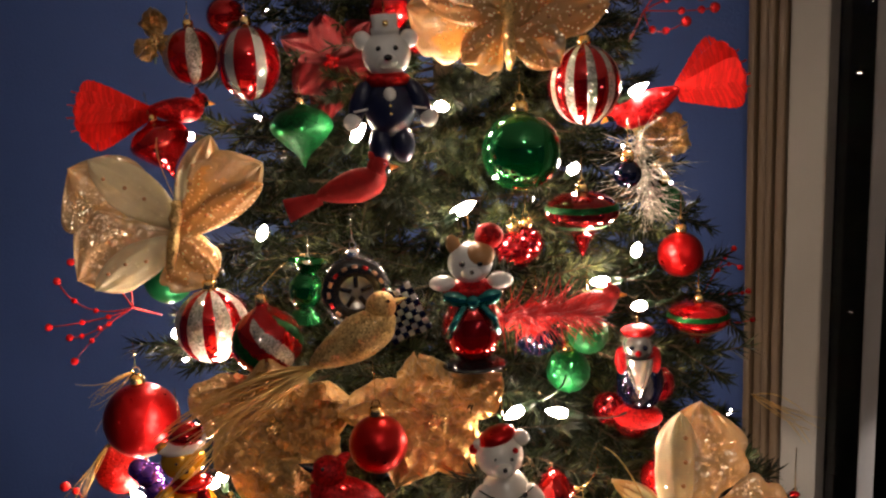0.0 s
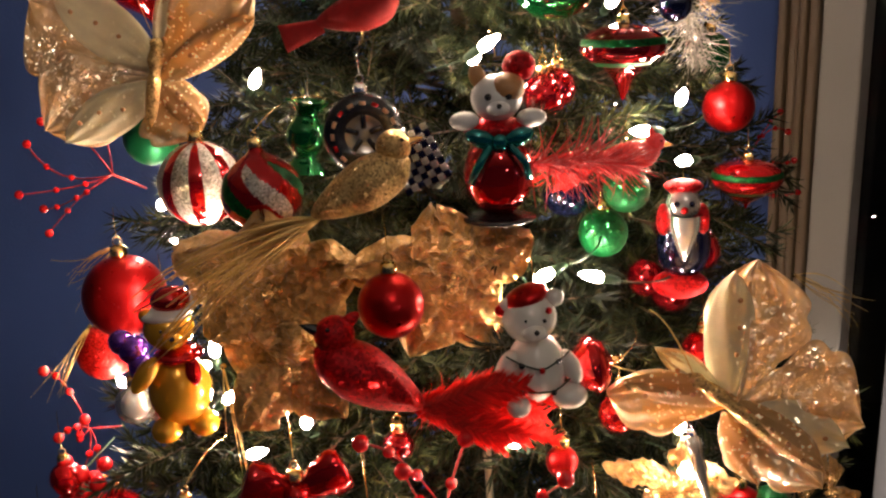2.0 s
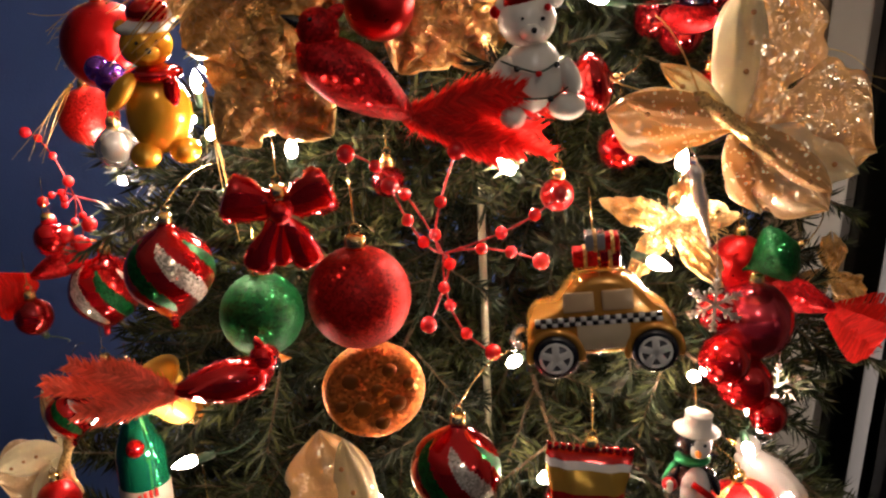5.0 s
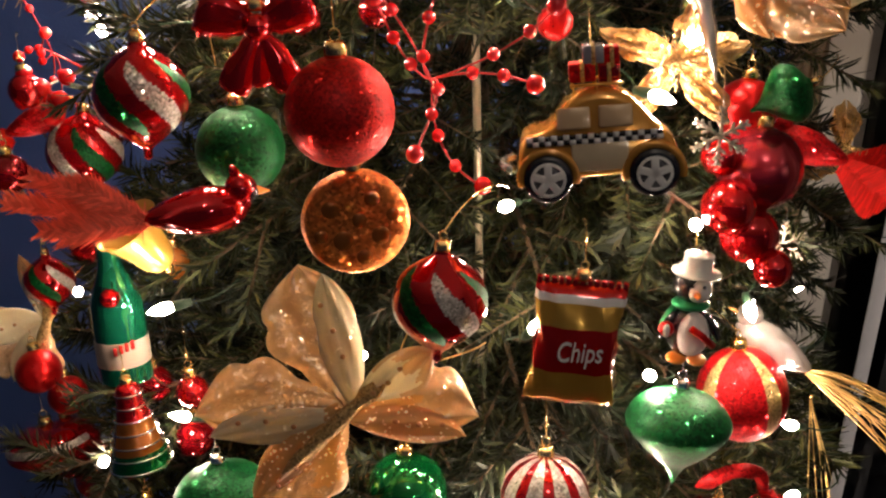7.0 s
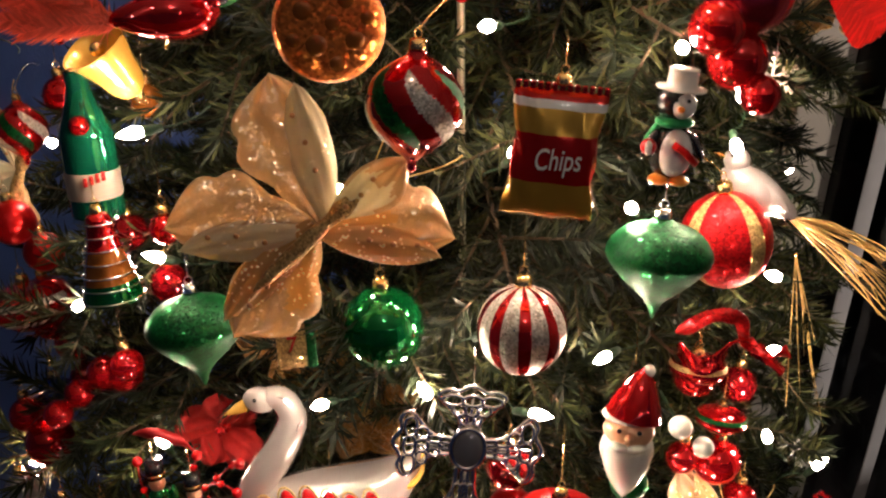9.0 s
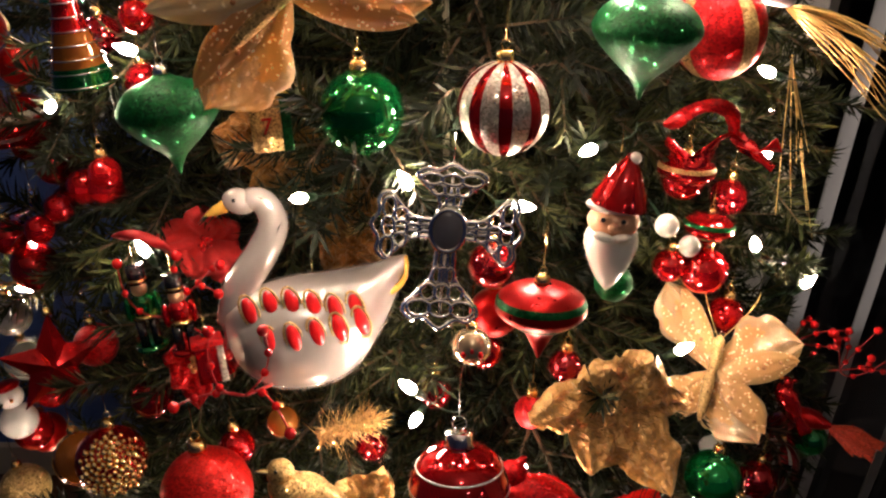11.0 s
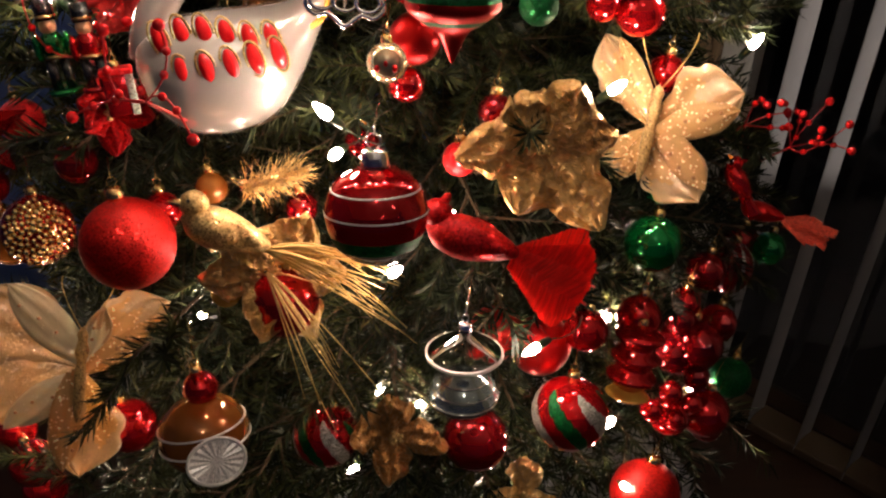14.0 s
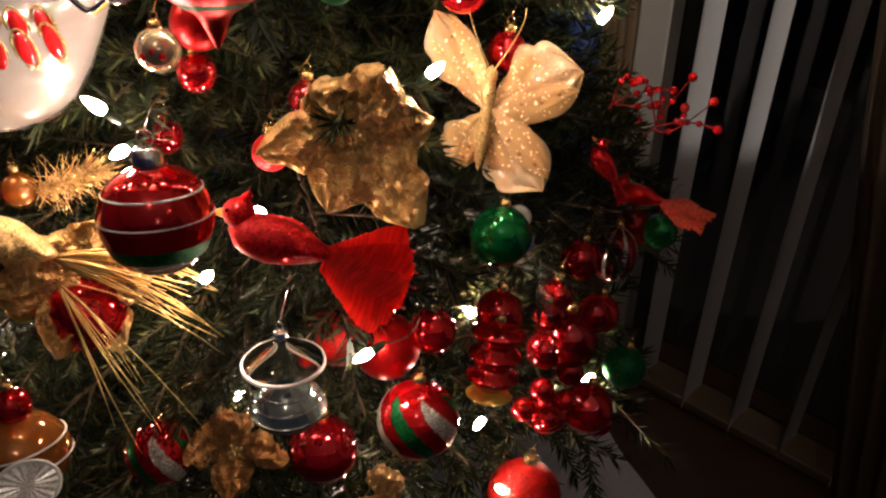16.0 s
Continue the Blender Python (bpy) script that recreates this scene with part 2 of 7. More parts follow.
WHITE = plain("white_paint", (0.80, 0.78, 0.74), 0.3, 0, 0.06, 80, 0.1, 0.3)
IVORY = plain("ivory_porcelain", (0.80, 0.76, 0.68), 0.22, 0, 0.05, 60, 0, 0.5)
BLACK = plain("black_paint", (0.012, 0.012, 0.014), 0.25, 0, 0.3, 80, 0.1, 0.4)
TAN = plain("tan_paint", (0.50, 0.25, 0.10), 0.4, 0, 0.3, 120, 0.2)
YELLOW = plain("yellow_lacquer", (0.80, 0.40, 0.03), 0.2, 0.5, 0.1, 40, 0, 0.5)
ORANGE = plain("orange_paint", (0.85, 0.25, 0.03), 0.35)
SKIN = plain("peach_paint", (0.70, 0.38, 0.22), 0.3, 0.3, 0.1)
BLUE = plain("blue_paint", (0.03, 0.07, 0.35), 0.3, 0.2)
FELT = plain("red_felt", (0.50, 0.012, 0.010), 0.85, 0, 0.35, 160, 0.8)
PLUME = feather("red_feather", (0.92, 0.035, 0.028))
VANE = feather("trimmed_red_feather", (0.88, 0.018, 0.012))
# dark red cloth made darker still, the shade among the branches in its colour
SHADECLOTH = plain("shaded_red_cloth", (0.16, 0.004, 0.006), 0.5, 0, 0.3, 90, 0.4)
PLUME_PINK = feather("salmon_feather", (0.88, 0.15, 0.085))
STRAW = plain("gold_straw", (0.66, 0.42, 0.14), 0.35, 0.5, 0.25, 120)
BEAD = plain("red_bead", (0.60, 0.012, 0.015), 0.15, 0.2, 0.2, 90, 0, 0.6)
RIBBON = plain("red_ribbon", (0.36, 0.008, 0.010), 0.4, 0.2, 0.3, 90, 0.3)
WIRE_GREEN = plain("green_cord", (0.010, 0.035, 0.014), 0.45)
BARK = plain("trunk_bark", (0.09, 0.055, 0.03), 0.8, 0, 0.35, 60, 0.8)
POLE = plain("pale_metal_pole", (0.30, 0.28, 0.20), 0.35, 0.6, 0.2, 60)
NEEDLES = needle_material()
GLOW = glowing("lit_bulb", (1.0, 0.77, 0.60), 350.0)
CLEAR = clear_glass("clear_glass")


# ---- building helpers ----
def part(name, bm, mats, parent=None, label="", smooth=True):
    """Links a bmesh as one mesh object under a thing or a part."""
    me = bpy.data.meshes.new(name)
    for f in bm.faces:
        f.smooth = smooth
    bm.to_mesh(me)
    bm.free()
    for m in (mats if isinstance(mats, (list, tuple)) else [mats]):
        me.materials.append(m)
    ob = new(name, me)
    ob.parent = parent
    if label:
        ob["label"] = label
    return ob


def thing(name, p, label, category, yaw=None, roll=0, tilt=0, group="", size=1.0):
    """An Empty at p that faces the room: x to the right, z up, -y towards the viewer."""
    ob = new(name)
    ob.empty_display_size = 0.01
    if yaw is None:
        yaw = math.degrees(math.atan2(-(p[0] - 0.03), p[1]))
    ob.matrix_world = pose(*p, tilt or lean_back(p), roll, yaw) @ Matrix.Scale(size, 4)
    return tagged(ob, label, category, group)


def lean_back(p):
    """Low on the tree the boughs push the foot of a hung thing outwards."""
    return float(np.interp(p[2], [1.0, 1.3, 1.6, 1.9], [-24, -18, -8, 0]))


def lathe(profile, seg=36, pick=None, bm=None, m=None):
    """Turns (radius, height) pairs round z. pick(angle, height) gives a face's material."""
    bm = bm or bmesh.new()
    rings = []
    for r, z in profile:
        if r < 1e-6:
            rings.append([bm.verts.new((0, 0, z))])
        else:
            rings.append([bm.verts.new((r * math.cos(2 * math.pi * i / seg), r * math.sin(2 * math.pi * i / seg), z)) for i in range(seg)])
    fresh = [v for ring in rings for v in ring]
    for a, b in zip(rings, rings[1:]):
        if len(a) == len(b) == 1:
            continue
        for i in range(seg):
            j = (i + 1) % seg
            vs = [a[0], b[j], b[i]] if len(a) == 1 else [a[i], a[j], b[0]] if len(b) == 1 else [a[i], a[j], b[j], b[i]]
            f = bm.faces.new(vs)
            if pick:
                c = f.calc_center_median()
                f.material_index = pick(math.atan2(c.y, c.x), c.z)
    if m is not None:
        bmesh.ops.transform(bm, matrix=m, verts=fresh)
    bm.normal_update()
    return bm


def ball_profile(r, n=18, squash=1.0):
    return [(r * math.sin(math.pi * i / n), -r * squash * math.cos(math.pi * i / n)) for i in range(n + 1)]


def smooth_profile(points, n=5):
    """A rounded line through (radius, height) points."""
    pts = [points[0], *points, points[-1]]
    out = []
    for i in range(1, len(pts) - 2):
        p0, p1, p2, p3 = pts[i - 1:i + 3]
        for k in range(n):
            u = k / n
            out.append(tuple(max(0, 0.5 * (2 * b + (c - a) * u + (2 * a - 5 * b + 4 * c - d) * u * u + (3 * b - a - 3 * c + d) * u ** 3)) if ax == 0 else
                             0.5 * (2 * b + (c - a) * u + (2 * a - 5 * b + 4 * c - d) * u * u + (3 * b - a - 3 * c + d) * u ** 3)
                             for ax, (a, b, c, d) in enumerate(zip(p0, p1, p2, p3))))
    out.append(points[-1])
    return out


def tube(points, radius, bm=None, sides=5, mat=0, taper=1.0, closed=False):
    """A round wire through points; taper: the end's width against the start's."""
    bm = bm or bmesh.new()
    pts = [Vector(p) for p in points]
    rings = []
    n = len(pts)
    for i, p in enumerate(pts):
        d = (pts[(i + 1) % n] - pts[i - 1]) if closed else pts[min(i + 1, n - 1)] - pts[max(i - 1, 0)]
        d = d.normalized() if d.length > 1e-9 else Vector((0, 0, 1))
        side = d.cross(Vector((0.31, 0.52, 0.79))).normalized()
        up = d.cross(side)
        r = radius * (1 + (taper - 1) * i / max(1, n - 1))
        rings.append([bm.verts.new(p + r * (side * math.cos(2 * math.pi * k / sides) + up * math.sin(2 * math.pi * k / sides))) for k in range(sides)])
    pairs = list(zip(rings, rings[1:])) + ([(rings[-1], rings[0])] if closed else [])
    for a, b in pairs:
        for k in range(sides):
            f = bm.faces.new([a[k], a[(k + 1) % sides], b[(k + 1) % sides], b[k]])
            f.material_index = mat
    if not closed:
        for ring in (rings[0][::-1], rings[-1]):
            bm.faces.new(ring).material_index = mat
    return bm


def blob(bm, c, r, mat=0, turn=(0, 0, 0), seg=14):
    """An ellipsoid added to bm."""
    r = (r, r, r) if isinstance(r, (int, float)) else r
    made = bmesh.ops.create_uvsphere(bm, u_segments=seg, v_segments=max(6, seg * 2 // 3), radius=1, matrix=pose(*c, *turn) @ Matrix.Diagonal((*r, 1)))
    for v in made["verts"]:
        for f in v.link_faces:
            f.material_index = mat
    return bm


def box(bm, c, s, mat=0, turn=(0, 0, 0), bevel=0.0):
    made = bmesh.ops.create_cube(bm, size=1, matrix=pose(*c, *turn) @ Matrix.Diagonal((*s, 1)))
    fs = {f for v in made["verts"] for f in v.link_faces}
    for f in fs:
        f.material_index = mat
    if bevel:
        es = list({e for f in fs for e in f.edges})
        bmesh.ops.bevel(bm, geom=es, offset=bevel, segments=2, affect="EDGES", profile=0.5)
    return bm


def arc(a, b, sag, n=8):
    """Points from a to b that bow by sag."""
    a, b, sag = Vector(a), Vector(b), Vector(sag)
    return [a.lerp(b, i / n) + sag * (4 * (i / n) * (1 - i / n)) for i in range(n + 1)]


def hang(parent, z, metal=None, r=0.006, back=0.07, cap=True):
    """The crimped cap with its loop, and the wire hook that runs back to a branch."""
    metal = metal or CAP_GOLD
    if cap:
        c = part("cap", lathe([(0, z - 0.001), (r, z - 0.001), (r * 1.08, z + r * 0.25), (r, z + r * 1.1), (r * 0.8, z + r * 1.35), (0, z + r * 1.4)], 14), metal, parent)
        z += r * 1.4
        loop = tube([(r * 0.55 * math.cos(a * math.pi / 5), 0, z + r * 0.5 + r * 0.6 * math.sin(a * math.pi / 5)) for a in range(10)], 0.0005, closed=True)
        part("loop", loop, metal, c)
        z += r * 0.9
    hook = tube(arc((0, 0, z), (0.003, back, z + 0.012), (0, 0, 0.010), 7), 0.00045, sides=4)
    part("hook", hook, metal, parent)


# ---- the room ----
def wall_paint():
    m, n, l, b = nodes_of("blue_wall_paint")
    setp(b, rough=0.6)
    tc, ns, fi, bp = n.new("ShaderNodeTexCoord"), n.new("ShaderNodeTexNoise"), n.new("ShaderNodeTexNoise"), n.new("ShaderNodeBump")
    ns.inputs["Scale"].default_value, fi.inputs["Scale"].default_value, fi.inputs["Detail"].default_value = 2.5, 220, 4
    l.new(tc.outputs["Object"], ns.inputs["Vector"])
    l.new(tc.outputs["Object"], fi.inputs["Vector"])
    mix = n.new("ShaderNodeMix")
    mix.data_type = "RGBA"
    mix.inputs[6].default_value, mix.inputs[7].default_value = (0.040, 0.080, 0.245, 1), (0.054, 0.102, 0.31, 1)
    l.new(ns.outputs[0], mix.inputs[0])
    l.new(mix.outputs[2], b.inputs["Base Color"])
    bp.inputs["Strength"].default_value, bp.inputs["Distance"].default_value = 0.35, 0.002
    l.new(fi.outputs[0], bp.inputs["Height"])
    l.new(bp.outputs[0], b.inputs["Normal"])
    return m


def wood_floor():
    m, n, l, b = nodes_of("brown_floor")
    setp(b, rough=0.5)
    tc, mp, ns = n.new("ShaderNodeTexCoord"), n.new("ShaderNodeMapping"), n.new("ShaderNodeTexNoise")
    mp.inputs["Scale"].default_value = (3, 40, 3)
    ns.inputs["Scale"].default_value, ns.inputs["Detail"].default_value = 2.0, 6
    l.new(tc.outputs["Object"], mp.inputs["Vector"])
    l.new(mp.outputs[0], ns.inputs["Vector"])
    ob = n.new("ShaderNodeObjectInfo")
    mix, mul = n.new("ShaderNodeMix"), n.new("ShaderNodeMix")
    mix.data_type = mul.data_type = "RGBA"
    mix.inputs[6].default_value, mix.inputs[7].default_value = (0.030, 0.012, 0.006, 1), (0.070, 0.030, 0.013, 1)
    l.new(ns.outputs[0], mix.inputs[0])
    mul.blend_type = "MULTIPLY"
    mul.inputs[0].default_value = 0.35
    l.new(mix.outputs[2], mul.inputs[6])
    l.new(ob.outputs["Random"], mul.inputs[7])
    l.new(mul.outputs[2], b.inputs["Base Color"])
    return m


BLUEWALL = wall_paint()
FLOORWOOD = wood_floor()
CREAM = plain("cream_wall_paint", (0.52, 0.45, 0.36), 0.7, 0, 0.06, 3, 0.2)
CEIL = plain("white_ceiling_paint", (0.70, 0.67, 0.62), 0.8, 0, 0.05, 4, 0.3)
CASING = plain("stained_trim", (0.135, 0.088, 0.048), 0.4, 0, 0.2, 14, 0.15)
JAMB = plain("white_door_frame_paint", (0.30, 0.275, 0.24), 0.45, 0, 0.06, 10, 0.1)
SLAT = plain("white_vinyl_slat", (0.56, 0.53, 0.51), 0.5, 0, 0.06, 10, 0.2)
CURTAIN = plain("brown_curtain_cloth", (0.13, 0.085, 0.045), 0.85, 0, 0.3, 160, 0.9)
CLOTH = plain("white_tree_skirt_cloth", (0.62, 0.58, 0.60), 0.8, 0, 0.12, 60, 0.6)
NIGHT = plain("night_darkness", (0.01, 0.009, 0.01), 0.9)
PANE = clear_glass("door_pane", (0.9, 0.92, 0.92), 0.0)
PANE.node_tree.nodes["Principled BSDF"].inputs["IOR"].default_value = 1.5


def slab(name, c, s, mat, turn=0, kind="structure", label="", category="", parent=None, bevel=0.0):
    ob = part(name, box(bmesh.new(), (0, 0, 0), s, bevel=bevel), mat, parent, smooth=False)
    ob.matrix_basis = pose(*c, 0, 0, turn)
    if not parent:
        tagged(ob, label, category, "", kind)
    return ob


H = 3.1
slab("wall_north", (-1.30, 1.56, H / 2), (3.60, 0.12, H), BLUEWALL, 0, label="blue painted wall behind the tree", category="wall")
slab("wall_west", (-3.16, -0.75, H / 2), (0.12, 4.5, H), BLUEWALL, 0, label="blue painted wall of the room", category="wall")
slab("wall_south", (0.15, -3.06, H / 2), (6.5, 0.12, H), BLUEWALL, 0, label="blue painted wall behind the viewer", category="wall")
slab("wall_east", (3.46, -1.9, H / 2), (0.12, 2.2, H), BLUEWALL, 0, label="blue painted wall of the room", category="wall")
slab("ceiling", (0.2, -0.6, H + 0.05), (7.0, 5.2, 0.1), CEIL, 0, label="white painted ceiling", category="ceiling")
floor = slab("floor", (0.3, -0.6, -0.06), (7.4, 5.4, 0.1), FLOORWOOD, 0, label="dark brown wooden floor", category="floor")
slab("baseboard", (-1.30, 1.492, 0.05), (3.56, 0.016, 0.10), JAMB, 0, label="white painted baseboard along the blue wall", category="baseboard", bevel=0.004)

# the glazed door stands in a wall that turns 40 degrees towards the room
DOOR = pose(0.50, 1.50, 0, 0, 0, -40)


def in_door(name, c, s, mat, parent=None, label="", category="", bevel=0.0, kind="structure"):
    ob = part(name, box(bmesh.new(), (0, 0, 0), s, bevel=bevel), mat, parent, smooth=False)
    m = DOOR @ pose(*c)
    if parent:
        ob.matrix_basis = pose(*c)
        if label:
            ob["label"] = label
    else:
        ob.matrix_world = m
        tagged(ob, label, category, "", kind)
    return ob


door = new("door_1")
door.matrix_world = DOOR
tagged(door, "glazed sliding door with a white frame, night outside", "door", "", "structure")
in_door("frame_post", (0.100, 0.0, 1.253), (0.060, 0.050, 2.50), JAMB, door, "white painted post", bevel=0.004)
in_door("frame_post", (1.52, 0.0, 1.253), (0.060, 0.050, 2.50), JAMB, door, "white painted post", bevel=0.004)
in_door("frame_head", (0.81, 0.0, 2.50), (1.36, 0.050, 0.06), JAMB, door, bevel=0.004)
in_door("threshold", (0.81, -0.01, 0.012), (1.36, 0.07, 0.026), CASING, door, "dull metal threshold", bevel=0.004)
pane = in_door("pane", (0.81, 0.03, 1.25), (1.36, 0.006, 2.45), PANE, door, "dark window glass")
pane.visible_shadow = False
in_door("wall_above", (0.80, 0.03, 2.83), (1.62, 0.10, 0.54), CREAM, None, "cream painted wall over the door", "wall")
wall_end = in_door("wall_beside", (3.0, 0.03, H / 2), (2.9, 0.10, H), CREAM, None, "cream painted wall beside the door", "wall")
casing = new("casing")
casing.matrix_world = DOOR
tagged(casing, "stained moulded wooden casing beside the door", "casing", "", "structure")
for s, w, d in ((0.018, 0.014, 0.030), (0.033, 0.016, 0.020), (0.047, 0.012, 0.026), (0.061, 0.016, 0.018)):
    in_door("moulding", (s, -d / 2, 1.31), (w - 0.0006, d + 0.03, 2.62), CASING, casing, bevel=0.004)

# vertical blind
blind = new("vertical_blind")
blind.matrix_world = DOOR
tagged(blind, "white vinyl vertical blind with turned slats before the glass door", "blind")
in_door("head_rail", (0.84, -0.06, 2.46), (1.34, 0.04, 0.035), JAMB, blind, bevel=0.004)
slat_mesh = None
for k in range(13):
    if slat_mesh is None:
        bm = bmesh.new()
        cols = [(x, 0.006 * (1 - (x / 0.044) ** 2)) for x in np.linspace(-0.044, 0.044, 7)]
        for side in (0, 1):
            vs = [[bm.verts.new((x, y + side * 0.0012, z)) for x, y in cols] for z in (0.0, 2.38)]
            for i in range(6):
                f = [vs[0][i], vs[0][i + 1], vs[1][i + 1], vs[1][i]]
                bm.faces.new(f if side == 0 else f[::-1])

        first = part("slat", bm, SLAT, blind)
        slat_mesh = first.data
        ob = first
    else:
        ob = new("slat", slat_mesh)
        ob.parent = blind
    ob.matrix_basis = pose(0.218 + 0.105 * k, -0.06, 0.06, 0, 0, 88 + random.uniform(-2, 2))

# curtain beside the door
bm = bmesh.new()
rows_c = []
for j in range(15):
    z = 0.02 + j * 0.17
    rows_c.append([bm.verts.new((i * 0.0072 + 0.20 * max(0, 1.0 - z) * (1 - i / 60), 0.020 * math.sin(i * 0.9 + 0.25 * math.sin(j * 0.8)) * (1 - 0.012 * j), z)) for i in range(45)])
for a, b in zip(rows_c, rows_c[1:]):
    for i in range(44):
        bm.faces.new([a[i], a[i + 1], b[i + 1], b[i]])
bmesh.ops.solidify(bm, geom=bm.faces[:], thickness=0.003)
curtain = part("curtain", bm, CURTAIN)
curtain.matrix_world = DOOR @ pose(0.475, -0.16, 0, 0, 0, -4)
tagged(curtain, "heavy brown cloth curtain hanging in folds beside the blind", "curtain")
rod = part("curtain_rod", tube([(-0.05, 0, 0), (0.9, 0, 0)], 0.012, sides=10), CASING)
rod.matrix_world = DOOR @ pose(0.14, -0.16, 2.42, 0, 0, -4)
tagged(rod, "round wooden curtain rod", "rod")
# night darkness painted on two sheets, one over the floor slab outside
in_door("ground", (0.8, 1.62, -0.004), (7.0, 3.0, 0.012), NIGHT, None, "ground outside the door, night darkness put into its colour", "ground")
in_door("backdrop", (0.8, 3.0, 1.5), (9.0, 0.05, 6.0), NIGHT, None, "sheet coloured black for the night behind the glass", "backdrop")


# ---- the tree ----
AXIS = (0.0, 0.93)


def tree_radius(z):
    return float(np.interp(z, [0.25, 0.9, 1.2, 1.4, 1.7, 1.86, 2.06, 2.3, 2.72], [0.56, 0.46, 0.42, 0.385, 0.355, 0.30, 0.225, 0.17, 0.02]))


def branch_mesh(seed, length, dense=1.0):
    """A fir branch along x: woody stem, side twigs and flat needles, as verts, faces and face materials."""
    rng = np.random.RandomState(seed)
    verts, faces, mats = [], [], []

    def stem(a, b, r):
        a, b = np.array(a), np.array(b)
        d = (b - a) / np.linalg.norm(b - a)
        u = np.cross(d, (0.3, 0.2, 0.93))
        u /= np.linalg.norm(u)
        v = np.cross(d, u)
        k = len(verts)
        for p, q in ((a, r), (b, r * 0.5)):
            for i in range(4):
                verts.append(p + q * (u * math.cos(i * math.pi / 2) + v * math.sin(i * math.pi / 2)))
        for i in range(4):
            j = (i + 1) % 4
            faces.append((k + i, k + j, k + 4 + j, k + 4 + i))
            mats.append(1)

    def needles(a, b, count, size):
        a, b = np.array(a), np.array(b)
        d = (b - a) / np.linalg.norm(b - a)
        u = np.cross(d, (0.05, 0.1, 1.0))
        u /= np.linalg.norm(u)
        v = np.cross(d, u)
        for i in range(count):
            f = (i + rng.rand()) / count
            ang = rng.rand() * 6.283
            out = u * math.cos(ang) + v * math.sin(ang)
            lean = 0.55 + 0.55 * f + 0.2 * rng.randn()
            way = out + d * lean
            way /= np.linalg.norm(way)
            p = a + (b - a) * f
            n = size * (0.75 + 0.5 * rng.rand())
            w = np.cross(way, out + 0.3 * rng.randn(3))
            w *= 0.00100 / (np.linalg.norm(w) + 1e-9)
            bend = p + way * n * 0.55 + np.array((0, 0, -0.0012)) * rng.rand()
            k = len(verts)
            verts.extend([p - w * 0.7, p + w * 0.7, bend + w * 1.1, bend - w * 1.1, p + way * n])
            faces.extend([(k, k + 1, k + 2, k + 3), (k + 3, k + 2, k + 4)])
            mats.extend([0, 0])

    tip = np.array((length, 0.01 * rng.randn(), -0.02 + 0.02 * rng.randn()))
    stem((0, 0, 0), tip, 0.0028)
    needles(tip * 0.35, tip * 1.02, int(170 * dense), 0.021)
    for side in range(7):
        f = 0.30 + 0.10 * side
        base = tip * f
        ang = rng.uniform(0.45, 0.95) * (1 if side % 2 else -1)
        ln = (0.115 - 0.055 * f) * rng.uniform(0.8, 1.25)
        end = base + ln * np.array((math.cos(ang), math.sin(ang), rng.uniform(-0.45, 0.35)))
        stem(base, end, 0.0014)
        needles(base + (end - base) * 0.1, base + (end - base) * 1.03, int(100 * dense), 0.019)
    return verts, faces, mats


def to_mesh(name, verts, faces, mats):
    me = bpy.data.meshes.new(name)
    me.from_pydata([tuple(v) for v in verts], [], faces)
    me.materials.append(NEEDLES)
    me.materials.append(BARK)
    me.polygons.foreach_set("material_index", np.array(mats, dtype=np.int32))
    me.update()
    return me


tree = new("christmas_tree")
tree.location = (*AXIS, 0)
tagged(tree, "tall green artificial fir christmas tree, densely hung with ornaments", "christmas tree")
part("trunk", tube([(0, 0, 0.02), (0.004, 0, 0.9), (0, 0.003, 1.8), (0, 0, 2.68)], 0.026, sides=12, taper=0.25), BARK, tree)
shapes = [branch_mesh(k, 0.27) for k in range(6)]
branch_data = [to_mesh("branch", *s) for s in shapes]
rng = random.Random(4)
for k in range(300):
    z = 0.70 + 1.62 * (k + 0.5) / 300
    turn = -90 + ((k * 137.508) % 236) - 118
    ob = new("branch", branch_data[k % 6])
    ob.parent = tree
    reach = tree_radius(z) * rng.uniform(0.74, 1.0)
    reach *= 1 + 0.22 * max(0.0, math.cos(radians(turn - 198))) * (1.0 if z < 1.5 else 0.0)
    reach *= 1 + (0.24 if math.cos(radians(turn)) < 0 else 0.02) * math.cos(radians(turn)) ** 2 * (1.0 if z > 1.9 else 0.0)
    if 1.12 < z < 1.42 and -122 < turn < -84:
        reach *= 0.84
    size = max(0.62, min(1.15, reach / 0.30)) * rng.uniform(0.9, 1.08)
    start = max(0.01, reach - 0.27 * size)
    a = radians(turn)
    ob.matrix_basis = pose(start * math.cos(a), start * math.sin(a), z - 0.03, rng.uniform(-40, 40), rng.uniform(-14, 10), turn + rng.uniform(-14, 14)) @ Matrix.Scale(size, 4)
rest = ([], [], [])
lean_shapes = [branch_mesh(20 + k, 0.27, 0.55) for k in range(4)]
